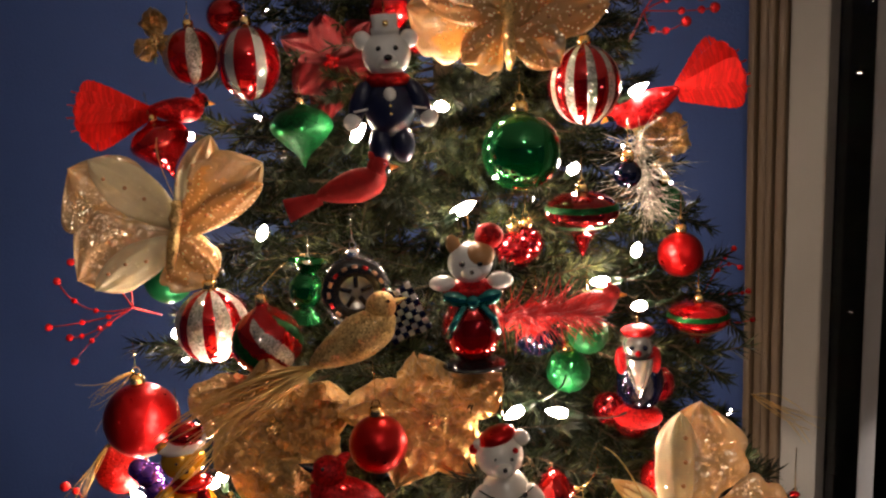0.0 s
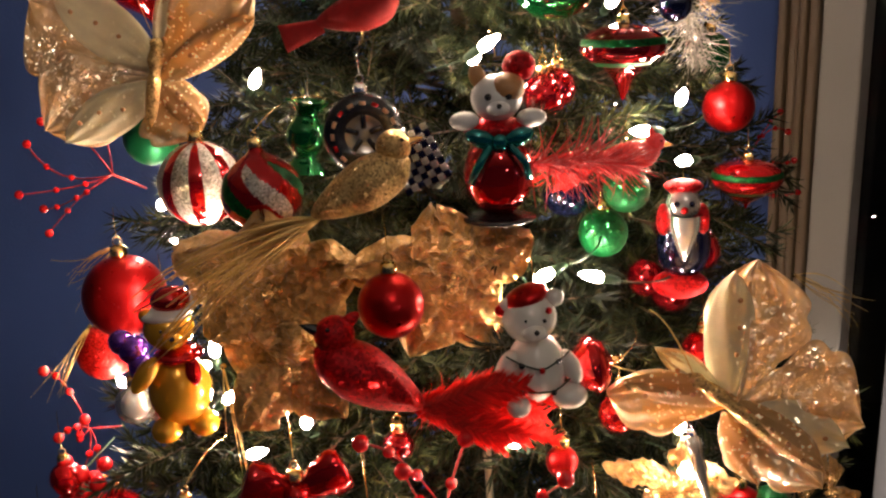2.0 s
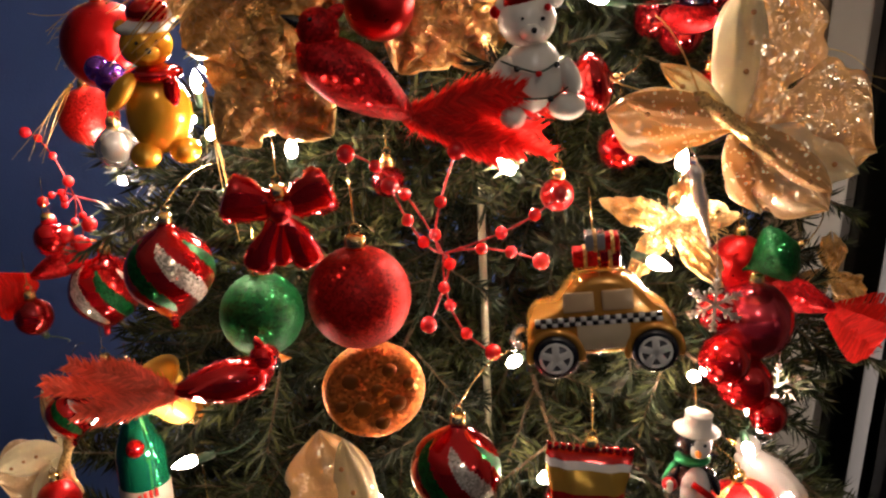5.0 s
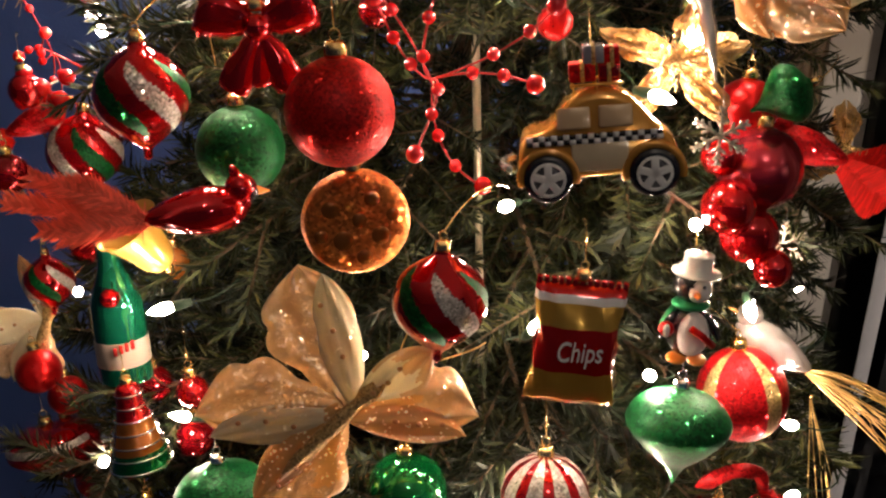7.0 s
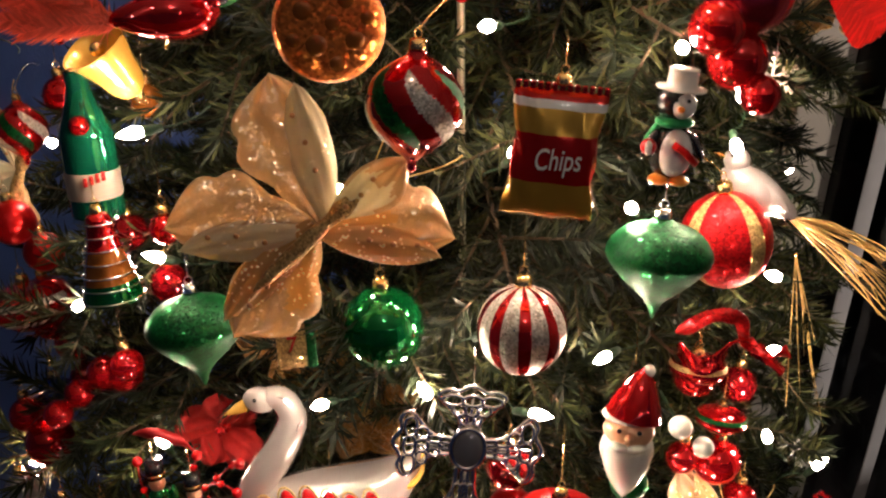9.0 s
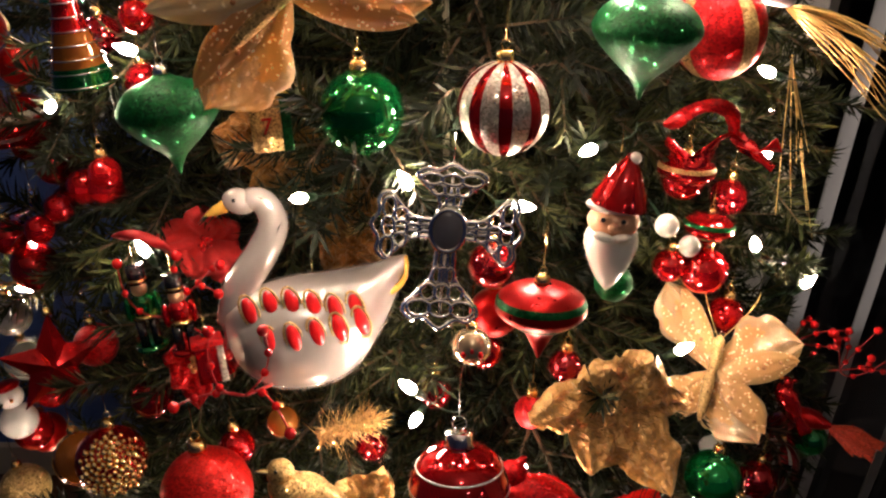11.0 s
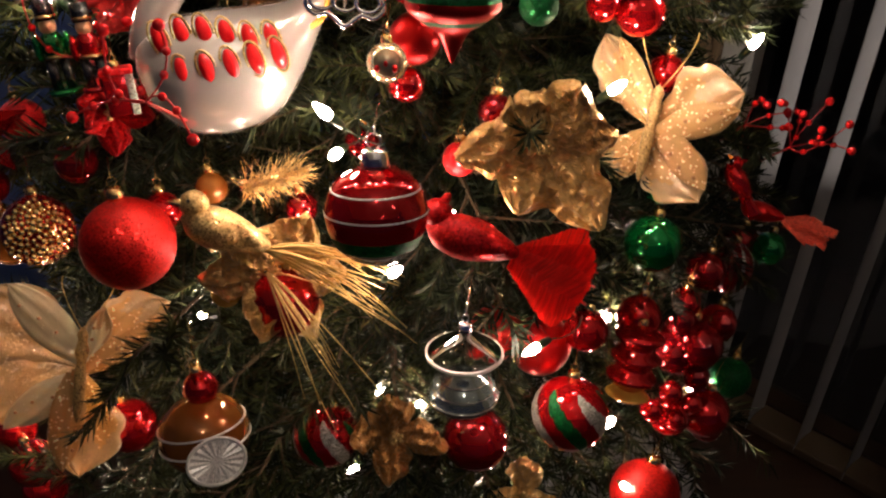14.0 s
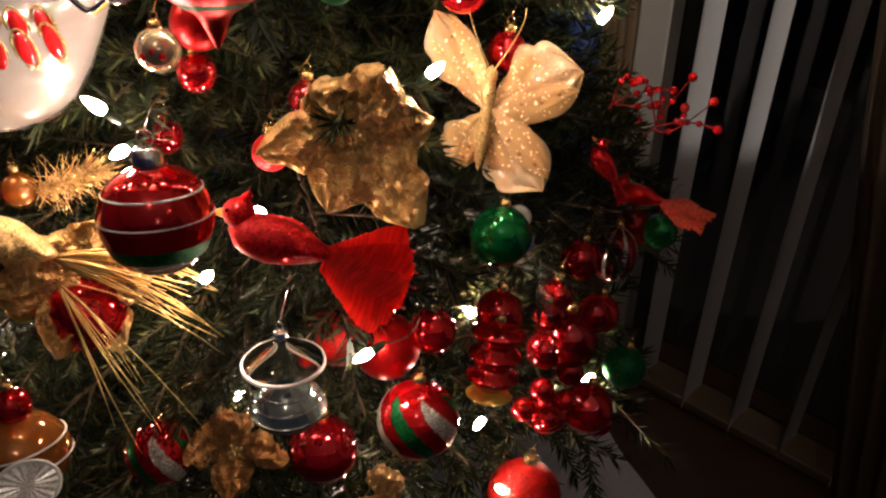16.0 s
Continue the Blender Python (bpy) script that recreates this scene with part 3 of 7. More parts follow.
for k in range(330, 640):
    # twigs that fill the depth of the crown
    z, turn = 0.68 + 1.72 * (k - 330) / 310, -90 + ((k * 137.508) % 236) - 118
    reach = tree_radius(z) * rng.uniform(0.55, 0.86) * (1 + 0.10 * math.cos(radians(turn)) ** 2 * (1.0 if z > 1.9 else 0.0))
    size = max(0.5, min(0.95, reach / 0.28))
    start = max(0.0, reach - 0.27 * size)
    a = radians(turn)
    m = np.array(pose(start * math.cos(a), start * math.sin(a), z - 0.04, rng.uniform(-60, 60), rng.uniform(-30, 20), turn + rng.uniform(-25, 25)) @ Matrix.Scale(size, 4))
    vs, fs, ms = lean_shapes[k % 4]
    base = len(rest[0])
    rest[0].extend((np.array(vs) @ m[:3, :3].T + m[:3, 3]).tolist())
    rest[1].extend([tuple(i + base for i in f) for f in fs])
    rest[2].extend(ms)
for k in range(330):
    if k < 200:
        z, turn = 0.22 + 2.42 * k / 200, 90 + ((k * 137.508) % 150) - 75
    elif k < 270:
        z, turn = 0.22 + 0.50 * (k - 200) / 70, -90 + ((k * 137.508) % 220) - 110
    else:
        z, turn = 2.30 + 0.36 * (k - 270) / 60, -90 + ((k * 137.508) % 220) - 110
    reach = tree_radius(z) * rng.uniform(0.85, 1.0)
    if 200 <= k < 270 and turn > -62 and z < 0.66:
        continue
    size = max(0.35, min(1.4, reach / 0.28))
    start = max(0.0, reach - 0.27 * size)
    a = radians(turn)
    m = np.array(pose(start * math.cos(a), start * math.sin(a), z, rng.uniform(-40, 40), rng.uniform(-25, 5), turn) @ Matrix.Scale(size, 4))
    vs, fs, ms = lean_shapes[k % 4]
    base = len(rest[0])
    rest[0].extend((np.array(vs) @ m[:3, :3].T + m[:3, 3]).tolist())
    rest[1].extend([tuple(i + base for i in f) for f in fs])
    rest[2].extend(ms)
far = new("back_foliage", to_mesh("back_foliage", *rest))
far.parent = tree
tagged(far, kind="stuff")

bm = bmesh.new()
rings_s = []
for r, z in ((0.05, 0.035), (0.25, 0.030), (0.45, 0.018), (0.60, 0.008), (0.606, 0.002)):
    rings_s.append([bm.verts.new((r * math.cos(i * math.pi / 36) * (1 + 0.02 * math.sin(i * 1.1)), r * math.sin(i * math.pi / 36), z + (0.012 * r * math.sin(i * 0.9) + 0.006 if r < 0.6 else 0.0))) for i in range(72)])
for a, b in zip(rings_s, rings_s[1:]):
    for i in range(72):
        bm.faces.new([a[i], a[(i + 1) % 72], b[(i + 1) % 72], b[i]])
skirt = part("tree_skirt", bm, CLOTH)
skirt.location = (*AXIS, 0)
tagged(skirt, "white cloth tree skirt spread on the floor", "tree skirt")


# ---- kinds of ornaments ----
def bauble(p, r, mat, label, metal=None, squash=1.0, group="baubles on the tree"):
    o = thing("bauble", p, label, "bauble", group=group)
    part("ball", lathe(ball_profile(r, 20, squash), 36), mat, o)
    hang(o, r * squash, metal, max(0.005, r * 0.19))
    return o


def striped_bauble(p, r, mats, label, bands=9, squash=1.0, wide=0.5, yaw=None, roll=0):
    """Upright stripes from cap to foot."""
    o = thing("striped_bauble", p, label, "bauble", yaw=yaw, roll=roll)

    def pick(a, z):
        u = (a / (2 * math.pi) * bands) % 1
        return 0 if u < wide else 1 if abs(u - (1 + wide) / 2) > 0.06 or len(mats) < 3 else 2
    part("ball", lathe(ball_profile(r, 20, squash), bands * 12, pick), mats, o)
    hang(o, r * squash, CAP_GOLD, r * 0.18)
    return o


def nugget_bauble(p, r):
    """A red glass ball whose front is crusted with gold beads."""
    o = thing("nugget_bauble", p, "red glass ball with a front crusted in gold nuggets", "bauble", roll=10)
    part("ball", lathe(ball_profile(r, 20), 36), RED, o)
    rnd = random.Random(8)
    bm = bmesh.new()
    for k in range(90):
        a, q = k * 2.39996, 0.92 * math.sqrt((k + 0.5) / 90)
        n = Vector((q * math.cos(a) * 0.98 - 0.1, -math.sqrt(max(0.02, 1 - q * q)), q * math.sin(a) + 0.15)).normalized()
        blob(bm, n * r * 0.99, r * rnd.uniform(0.07, 0.13), seg=7)
    tagged(part("gold_crust", bm, CAP_GOLD, o, "rough crust of gold beads"), "rough crust of gold beads", kind="stuff")
    hang(o, r, CAP_GOLD, r * 0.18)
    return o


def swirl_onion(p, r, label, yaw=None, roll=0, tilt=0, tip=True):
    """Red onion with twisted bands of white glitter and green glitter leaves."""
    o = thing("swirl_onion_ornament", p, label, "ornament", yaw=yaw, roll=roll, tilt=tilt, group="swirled onion ornaments")
    prof = smooth_profile([(0.001, -1.42 * r), (0.10 * r, -1.35 * r), (0.13 * r, -1.16 * r), (0.45 * r, -0.90 * r), (0.88 * r, -0.45 * r), (r, 0.0), (0.86 * r, 0.48 * r), (0.52 * r, 0.80 * r), (0.22 * r, 1.0 * r), (0.16 * r, 1.12 * r)], 7)
    if not tip:
        prof = ball_profile(r, 48)

    def pick(a, z):
        u = ((a + 0.95 * z / r) / (2 * math.pi) * 3) % 1
        if abs(z) > 0.80 * r:
            return 0
        lim = 0.30 * math.sqrt(max(0, 1 - (z / (0.80 * r)) ** 2))
        if abs(u - 0.25) < lim * 0.42:
            return 1
        return 2 if abs(u - 0.75) < lim * 0.46 else 0
    part("body", lathe(prof, 128, pick), [RED, G_GREEN, G_SILVER], o)
    hang(o, (1.12 if tip else 1.0) * r, CAP_GOLD, r * 0.16)
    return o


def finial(p, r, mat, label, metal=None, yaw=None, roll=0, tall=1.0):
    """A wide top drawn down to a point."""
    o = thing("finial_ornament", p, label, "ornament", yaw=yaw, roll=roll)
    prof = smooth_profile([(0.001, -1.25 * r * tall), (0.08 * r, -1.10 * r * tall), (0.22 * r, -0.85 * r * tall), (0.62 * r, -0.48 * r * tall), (0.97 * r, -0.05 * r), (0.95 * r, 0.22 * r), (0.70 * r, 0.50 * r), (0.30 * r, 0.66 * r), (0.16 * r, 0.75 * r)], 4)
    part("body", lathe(prof, 40), mat, o)
    hang(o, 0.75 * r, metal or CAP_SILVER, r * 0.14)
    return o


def saucer(p, r, label, mats, yaw=None, roll=0, tip=0.9):
    """A flattened ball with a glitter band, drawn to a cone below."""
    o = thing("saucer_ornament", p, label, "ornament", yaw=yaw, roll=roll)
    prof = smooth_profile([(0.001, -(0.35 + tip) * r), (0.10 * r, -(0.2 + tip) * r), (0.34 * r, -0.62 * r), (0.62 * r, -0.44 * r), (0.95 * r, -0.18 * r), (r, 0.0), (0.93 * r, 0.20 * r), (0.62 * r, 0.40 * r), (0.20 * r, 0.50 * r)], 5)
    part("body", lathe(prof, 44, lambda a, z: 1 if 0.04 * r < z < 0.21 * r or -0.44 * r < z < -0.34 * r else 0), mats, o)
    hang(o, 0.50 * r, CAP_GOLD, r * 0.15)
    return o


def lobe(bm, outline, cup, mats, thick=0.0006, cols=14, rows=9, ruffle=0.0, rim=0.72, seed=1, crumple=0.0):
    """A petal or wing from its foot at 0: outline(u) gives its half width along u in 0..1, mats the inner and the outer material."""
    rnd = random.Random(seed)
    ph = rnd.uniform(0, 6)
    dents = [[rnd.uniform(-crumple, crumple) for j in range(rows + 1)] for i in range(cols + 1)]
    skins = []
    for side in (0, 1):
        grid = []
        for i in range(cols + 1):
            u = i / cols
            left, right, length = outline(u)
            row = []
            for j in range(rows + 1):
                v = -1 + 2 * j / rows
                w = (left if v < 0 else right) * v
                y = cup * (v * v * 0.6 - u * u) + ruffle * math.sin(9 * v + 7 * u + ph) * (0.3 + u) + side * thick + dents[i][j]
                row.append(bm.verts.new((w, y, u * length)))
            grid.append(row)
        skins.append(grid)
    for side, grid in enumerate(skins):
        for i in range(cols):
            for j in range(rows):
                vs = [grid[i][j], grid[i][j + 1], grid[i + 1][j + 1], grid[i + 1][j]]
                try:
                    f = bm.faces.new(vs if side == 0 else vs[::-1])
                except ValueError:
                    continue
                u, v = (i + 0.5) / cols, abs(-1 + (2 * j + 1) / rows)
                f.material_index = mats[-1] if len(mats) > 2 and (u > 0.90 or (v > 0.86 and u > 0.4)) else mats[1] if u > rim + 0.08 * math.sin(11 * v + ph) or (v > 0.8 and u > 0.45) else mats[0]
    a, b = skins
    edge = [(i, 0) for i in range(cols + 1)] + [(cols, j) for j in range(1, rows + 1)] + [(i, rows) for i in range(cols - 1, -1, -1)]
    for (i, j), (k, m) in zip(edge, edge[1:]):
        try:
            bm.faces.new([a[i][j], a[k][m], b[k][m], b[i][j]]).material_index = mats[1]
        except ValueError:
            pass
    return bm


def butterfly(p, label, wings, body=(0, 0.085), yaw=None, roll=0, tilt=0):
    """wings: rows of turn in the plane, fold towards the viewer, length, width, cup, tone, glitter from."""
    o = thing("butterfly_ornament", p, label, "butterfly ornament", yaw=yaw, roll=roll, tilt=tilt, group="gold butterflies")
    ang, ln = body
    bm = lathe(smooth_profile([(0.0005, -ln * 0.62), (0.0042, -ln * 0.45), (0.0052, -ln * 0.1), (0.0040, ln * 0.08), (0.0062, ln * 0.2), (0.0045, ln * 0.33), (0.0052, ln * 0.42), (0.0005, ln * 0.50)], 4), 12)
    b = part("body", bm, G_GOLD, o, "gold glitter body")
    b.matrix_basis = pose(0, -0.004, 0, 0, ang, 0)
    for s in (-1, 1):
        f = part("feeler", tube(arc((0.002 * s, 0, ln * 0.46), (0.022 * s, -0.012, ln * 0.46 + 0.05), (0.006 * s, 0, 0.006), 6), 0.0005, sides=4), STRAW, b)
    for k, (turn, fold, length, width, cup, tone, rim) in enumerate(wings):
        wide = width > 0.035
        width *= 0.92
        cup *= 0.45
        side = 1 if (k + (turn > 0)) % 2 else -1

        def outline(u, length=length, width=width, side=side, wide=wide):
            s = math.sin(math.pi * min(1, 0.02 + 0.98 * u ** 1.45)) ** 0.85
            scallop = 1 + (0.20 * abs(math.sin(9.5 * u)) - 0.08 if wide else 0)
            near, free = width * 0.46 * s, width * 0.60 * s * scallop * (1 + 0.14 * u)
            return (near, free, length) if side > 0 else (free, near, length)

        def leaf_line(u, length=length, width=width):
            s = math.sin(math.pi * min(1, 0.03 + 0.97 * u ** 1.1)) ** 0.62
            return (width * 0.27 * s, width * 0.27 * s, length * 0.90)
        bm = bmesh.new()
        lobe(bm, outline, cup, (2, 2) if wide and tone == 0 else (tone, 2), rim=rim * 0.8, seed=k + 3, ruffle=0.0016, cols=34, rows=22)
        w = part("wing", bm, [WING, WING2, G_WING], o)
        w.matrix_basis = pose(0, 0, 0, 0, turn, 0) @ pose(0, 0, 0, fold, 0, 0)
        if wide:
            panel = part("wing_panel", lobe(bmesh.new(), leaf_line, cup * 1.1, (0, 0), rim=2, seed=k + 9, ruffle=0.0012, cols=20, rows=10), WING if tone == 0 else WING2, w, "smooth organza panel")
            panel.matrix_basis = pose(-side * width * 0.10, -0.0042, 0, 0, -side * 5, 0)
        rnd = random.Random(k)
        for g in range(3):
            u = 0.35 + 0.18 * g
            gem = blob(bmesh.new(), (-side * width * 0.12 + rnd.uniform(-0.06, 0.06) * width, cup * (-u * u) - 0.0062, u * length), (0.0017, 0.0012, 0.0017), seg=8)
            part("gem", gem, TAN, w)
    part("clip_wire", tube(arc((0, 0, 0), (0, 0.08, -0.01), (0, 0, -0.006), 5), 0.0009, sides=5), STRAW, o)
    return o


def fringe(parent, base, way, length, spread, mat, count=220, name="fringe", seed=2, curl=0.3, width=0.0009, label=""):
    """A loose tuft of fine barbs."""
    rnd = random.Random(seed)
    bm = bmesh.new()
    way = Vector(way).normalized()
    for k in range(count):
        f = rnd.random() ** 0.7
        d = (way + Vector((rnd.gauss(0, spread), rnd.gauss(0, spread * 0.7), rnd.gauss(0, spread)))).normalized()
        q = rnd.random()
        start = Vector(base) + way * length * 0.85 * q + Vector((0, 0, 0.06 * length * math.sin(2.2 * q)))
        ln = length * (0.10 + 0.26 * f) * (0.55 + 0.8 * math.sin(math.pi * (0.12 + 0.8 * q)))
        sag = Vector((rnd.gauss(0, 1), rnd.gauss(0, 1), rnd.gauss(0, 1))) * ln * curl * 0.3
        w = d.cross(Vector((rnd.gauss(0, 1), rnd.gauss(0, 1), rnd.gauss(0, 1)))).normalized() * width
        last = None
        for i in range(5):
            u = i / 4
            c = start + d * ln * u + sag * u * u
            q = (1 - 0.8 * u)
            pair = (bm.verts.new(c - w * q), bm.verts.new(c + w * q))
            if last:
                bm.faces.new([last[0], last[1], pair[1], pair[0]])
            last = pair
    return part(name, bm, mat, parent, label)


def plume(parent, base, way, length, spread, mat, count=220, name="tail_feather", seed=2, curl=0.3, width=0.0009, label=""):
    """A soft tail: curved feathers with long barbs, and loose down at the root."""
    rnd = random.Random(seed)
    bm = bmesh.new()
    way = Vector(way).normalized()
    up = Vector((0, 1, 0)).cross(way).normalized()
    for q in range(11):
        a = spread * (q - 5) / 5 * 0.85 + rnd.uniform(-0.06, 0.06)
        ln = length * (1.0 - 0.42 * abs(q - 5) / 5) * rnd.uniform(0.9, 1.05)
        d = (way * math.cos(a) + up * math.sin(a) + Vector((0, rnd.uniform(-0.30, 0.16), 0))).normalized()
        side = Vector((0, 1, 0)).cross(d).normalized()
        bend = side * rnd.uniform(-0.10, 0.10) * ln + Vector((0, 0, -0.05 * ln))
        reach = length * 0.15 * rnd.uniform(0.8, 1.2)
        for k in range(80):
            u = (k + rnd.random()) / 80
            root = Vector(base) + d * ln * u + bend * u * u
            for e in (-1, 1):
                f = reach * (0.35 + 0.65 * math.sin(math.pi * min(1.0, 0.10 + 0.78 * u))) * rnd.uniform(0.75, 1.1)
                t = (side * e * 0.75 + d * rnd.uniform(0.55, 1.0) + Vector((0, rnd.uniform(-0.35, 0.35), 0))).normalized()
                w = d * width * 1.1
                mid, tip = root + t * f * 0.55, root + t * f + d * f * 0.18
                bm.faces.new([bm.verts.new(c) for c in (root - w, mid - w, mid + w, root + w)])
                bm.faces.new([bm.verts.new(c) for c in (mid - w, tip, mid + w)])
    for k in range(count // 3):
        d = (way * 0.6 + Vector((rnd.gauss(0, 0.6), rnd.gauss(0, 0.5), rnd.gauss(0, 0.6)))).normalized()
        a = Vector(base) + way * length * 0.45 * rnd.random()
        ln = length * rnd.uniform(0.10, 0.24)
        w = d.cross(Vector((rnd.gauss(0, 1), rnd.gauss(0, 1), rnd.gauss(0, 1)))).normalized() * width * 0.6
        bm.faces.new([bm.verts.new(c) for c in (a - w, a + w, a + d * ln)])
    return part(name, bm, mat, parent, label)


def vane(parent, base, turn, length, width, mat, name="tail_feather", fold=0, seed=1):
    """A stiff trimmed feather: a quill with close barbs on both sides."""
    bm = tube([(0, 0, 0), (0, 0, length * 0.97)], 0.0008, sides=4)
    rnd = random.Random(seed)
    n = 70
    for s in (-1, 1):
        for k in range(n):
            u = k / n
            w = width * (0.34 + 0.70 * u) * math.sqrt(max(0.10, 1 - u ** 8)) * rnd.uniform(0.95, 1.03)
            z = u * length * 0.86
            y = 0.0012 * rnd.uniform(-1, 1)
            a = [(0, y, z), (0, y, z + length / n * 1.25), (s * w * 0.5, y - 0.003 * u, z + w * 0.14 + length / n * 1.3), (s * w * 0.5, y - 0.003 * u, z + w * 0.14)]
            bm.faces.new([bm.verts.new(q) for q in a])
    f = part(name, bm, mat, parent)
    f.matrix_basis = pose(*base, 0, turn, 0) @ pose(0, 0, 0, fold, 0, 0)
    return f


def bird(p, label, length, mat, yaw=None, roll=0, tilt=0, tail="vane", mask=True, tail_mat=None, crest=True, facing=1, tail_len=1.0, beak=None, group="bird ornaments", tail_up=-0.22):
    """Looks along local +x times facing; the tail runs the other way."""
    o = thing("bird_ornament", p, label, "bird ornament", yaw=yaw, roll=roll, tilt=tilt, group=group)
    s = length / 0.075 * 0.9
    k = facing
    tail_mat = tail_mat or {"straw": STRAW, "vane": VANE}.get(tail, PLUME)
    prof = smooth_profile([(0.0005, -0.040), (0.005, -0.036), (0.012, -0.020), (0.0165, -0.002), (0.0160, 0.012), (0.0120, 0.024), (0.004, 0.031), (0.0005, 0.033)], 4)
    b = part("body", lathe([(r * s, z * s) for r, z in prof], 24), mat, o)
    b.matrix_basis = pose(0, 0, 0, 0, 80 * k, 0)
    hd = bmesh.new()
    blob(hd, (0, 0, 0), (0.0115 * s, 0.0105 * s, 0.0110 * s), 0)
    if crest:
        blob(hd, (-0.004 * s * k, 0, 0.009 * s), (0.0040 * s, 0.0030 * s, 0.0085 * s), 0, (0, -28 * k, 0), 10)
    if mask:
        blob(hd, (0.0065 * s * k, 0, -0.002 * s), (0.0062 * s, 0.0086 * s, 0.0062 * s), 1, seg=10)
    for e in (-1, 1):
        blob(hd, (0.0060 * s * k, e * 0.0080 * s, 0.0035 * s), 0.0014 * s, 1, seg=6)
    h = part("head", hd, [mat, BLACK], o)
    h.matrix_basis = pose(0.025 * s * k, 0, 0.017 * s)
    bk = lathe([(0.0036 * s, 0), (0.0026 * s, 0.004 * s), (0.0003, 0.0095 * s)], 10)
    part("beak", bk, beak or ORANGE, h).matrix_basis = pose(0.0105 * s * k, 0, -0.001 * s, 0, 90 * k, 0)
    for e in (-1, 1):
        wg = bmesh.new()
        lobe(wg, lambda u: (0.011 * s * math.sin(math.pi * min(1, u * 0.8 + 0.15)), 0.008 * s * math.sin(math.pi * min(1, u * 0.85 + 0.12)), 0.042 * s), 0.004 * s, (0, 0), cols=9, rows=6)
        w = part("wing", wg, mat, o)
        w.matrix_basis = pose(0.012 * s * k, e * 0.0155 * s, 0.004 * s, e * 6, -100 * k, 0)
    root = (-0.034 * s * k, 0, -0.010 * s)
    if tail == "vane":
        for q, t in enumerate((-20, -10, 0, 10, 20)):
            vane(o, root, -104 * k + t, 0.060 * s * tail_len * (1 - 0.002 * abs(t)), 0.050 * s, tail_mat, seed=q, fold=(q - 2) * 6 + (3 if q % 2 else -3))
    elif tail == "plume":
        plume(o, root, (-1 * k, -0.1, tail_up), 0.100 * s * tail_len, 0.42, tail_mat, 700, width=0.0009, curl=0.8)
    elif tail == "straw":
        rnd = random.Random(5)
        bm = bmesh.new()
        for q in range(26):
            e = Vector(root) + Vector((-0.10 * k * tail_len, rnd.uniform(-0.02, 0.02), rnd.uniform(-0.055, 0.0))) * s * rnd.uniform(0.7, 1.1)
            tube(arc(root, e, (0, 0, rnd.uniform(0, 0.012)), 5), 0.0011, bm, 4, taper=0.35)
        part("tail", bm, tail_mat, o)
    else:
        bm = bmesh.new()
        lobe(bm, lambda u: (0.006 * s * (1 + u), 0.006 * s * (1 + u), 0.036 * s), 0.002, (0, 0), cols=5, rows=4)
        part("tail", bm, mat, o).matrix_basis = pose(*root, 0, -104 * k, 0)
    part("clip", tube(arc((0, 0, -0.012 * s), (0, 0.05, -0.03 * s), (0, 0, -0.004), 5), 0.0012, sides=5), CAP_GOLD, o)
    return o


def petals(p, label, mat, count=6, length=0.07, width=0.05, yaw=None, roll=0, tilt=0, heart=None, cup=0.012, seed=1, name="foil_flower", ruffle=0.0042, group="foil flowers", fold=68, pick=None):
    """A large flower of crinkled leaves round a beaded heart."""
    o = thing(name, p, label, "flower ornament", yaw=yaw, roll=roll, tilt=tilt, group=group)
    rnd = random.Random(seed)
    metal_leaf = mat in (FOIL, FOIL2)
    for k in range(count):
        bm = bmesh.new()
        ln, wd = length * rnd.uniform(0.8, 1.12), width * rnd.uniform(0.85, 1.1)
        lobe(bm, lambda u: (wd * (0.5 + 0.06 * math.sin(17 * u + k)) * math.sin(math.pi * min(1, u * 0.93 + 0.06)) ** 0.8, wd * 0.5 * math.sin(math.pi * min(1, u * 0.93 + 0.06)) ** 0.8, ln), cup * rnd.uniform(0.3, 1.4), (0, 0), ruffle=ruffle, cols=20 if metal_leaf else 14, rows=12 if metal_leaf else 10, seed=seed * 9 + k, crumple=0.0030 if metal_leaf else 0.0)
        leaf = part("petal", bm, mat, o, smooth=not metal_leaf)
        leaf.matrix_basis = pose(0, 0.004 * (k % 2), 0, 0, 360 / count * k + rnd.uniform(-14, 14), 0) @ pose(0, 0, 0, 90 - fold + rnd.uniform(-14, 14), 0, 0)
    bm = bmesh.new()
    for k in range(9):
        a = k * 2.4
        blob(bm, (0.0022 * math.sqrt(k) * math.cos(a), -0.006, 0.0022 * math.sqrt(k) * math.sin(a)), 0.0024, seg=7)
    part("heart", bm, heart or G_GOLD, o)
    part("stem", tube(arc((0, 0, 0), (0, 0.09, -0.02), (0, 0, 0), 4), 0.0013, sides=5), WIRE_GREEN, o)
    return o


def bead_spray(p, label, ends, mat=None, bead=0.0032, yaw=None, loops=False):
    """Wires with beads that branch from one stem; ends: where each wire ends, from p."""
    o = thing("bead_spray", p, label, "bead spray", yaw=yaw if yaw is not None else 0, group="red bead sprays")
    mat = mat or BEAD
    for k, e in enumerate(ends):
        pts = arc((0, 0, 0), e, (0.010 * math.sin(k * 2.1), 0, 0.014 * math.cos(k * 1.7)), 10)
        w = part("wire", tube(pts, 0.0008, sides=4), RIBBON, o)
        for i in (4, 7, 10):
            part("bead", blob(bmesh.new(), pts[i], bead * (1.25 if i == 10 else 0.9), seg=9), mat, w)
    part("stem", tube(arc((0, 0, 0), (0, 0.08, -0.03), (0, 0, 0), 4), 0.0012, sides=5), RIBBON, o)
    return o


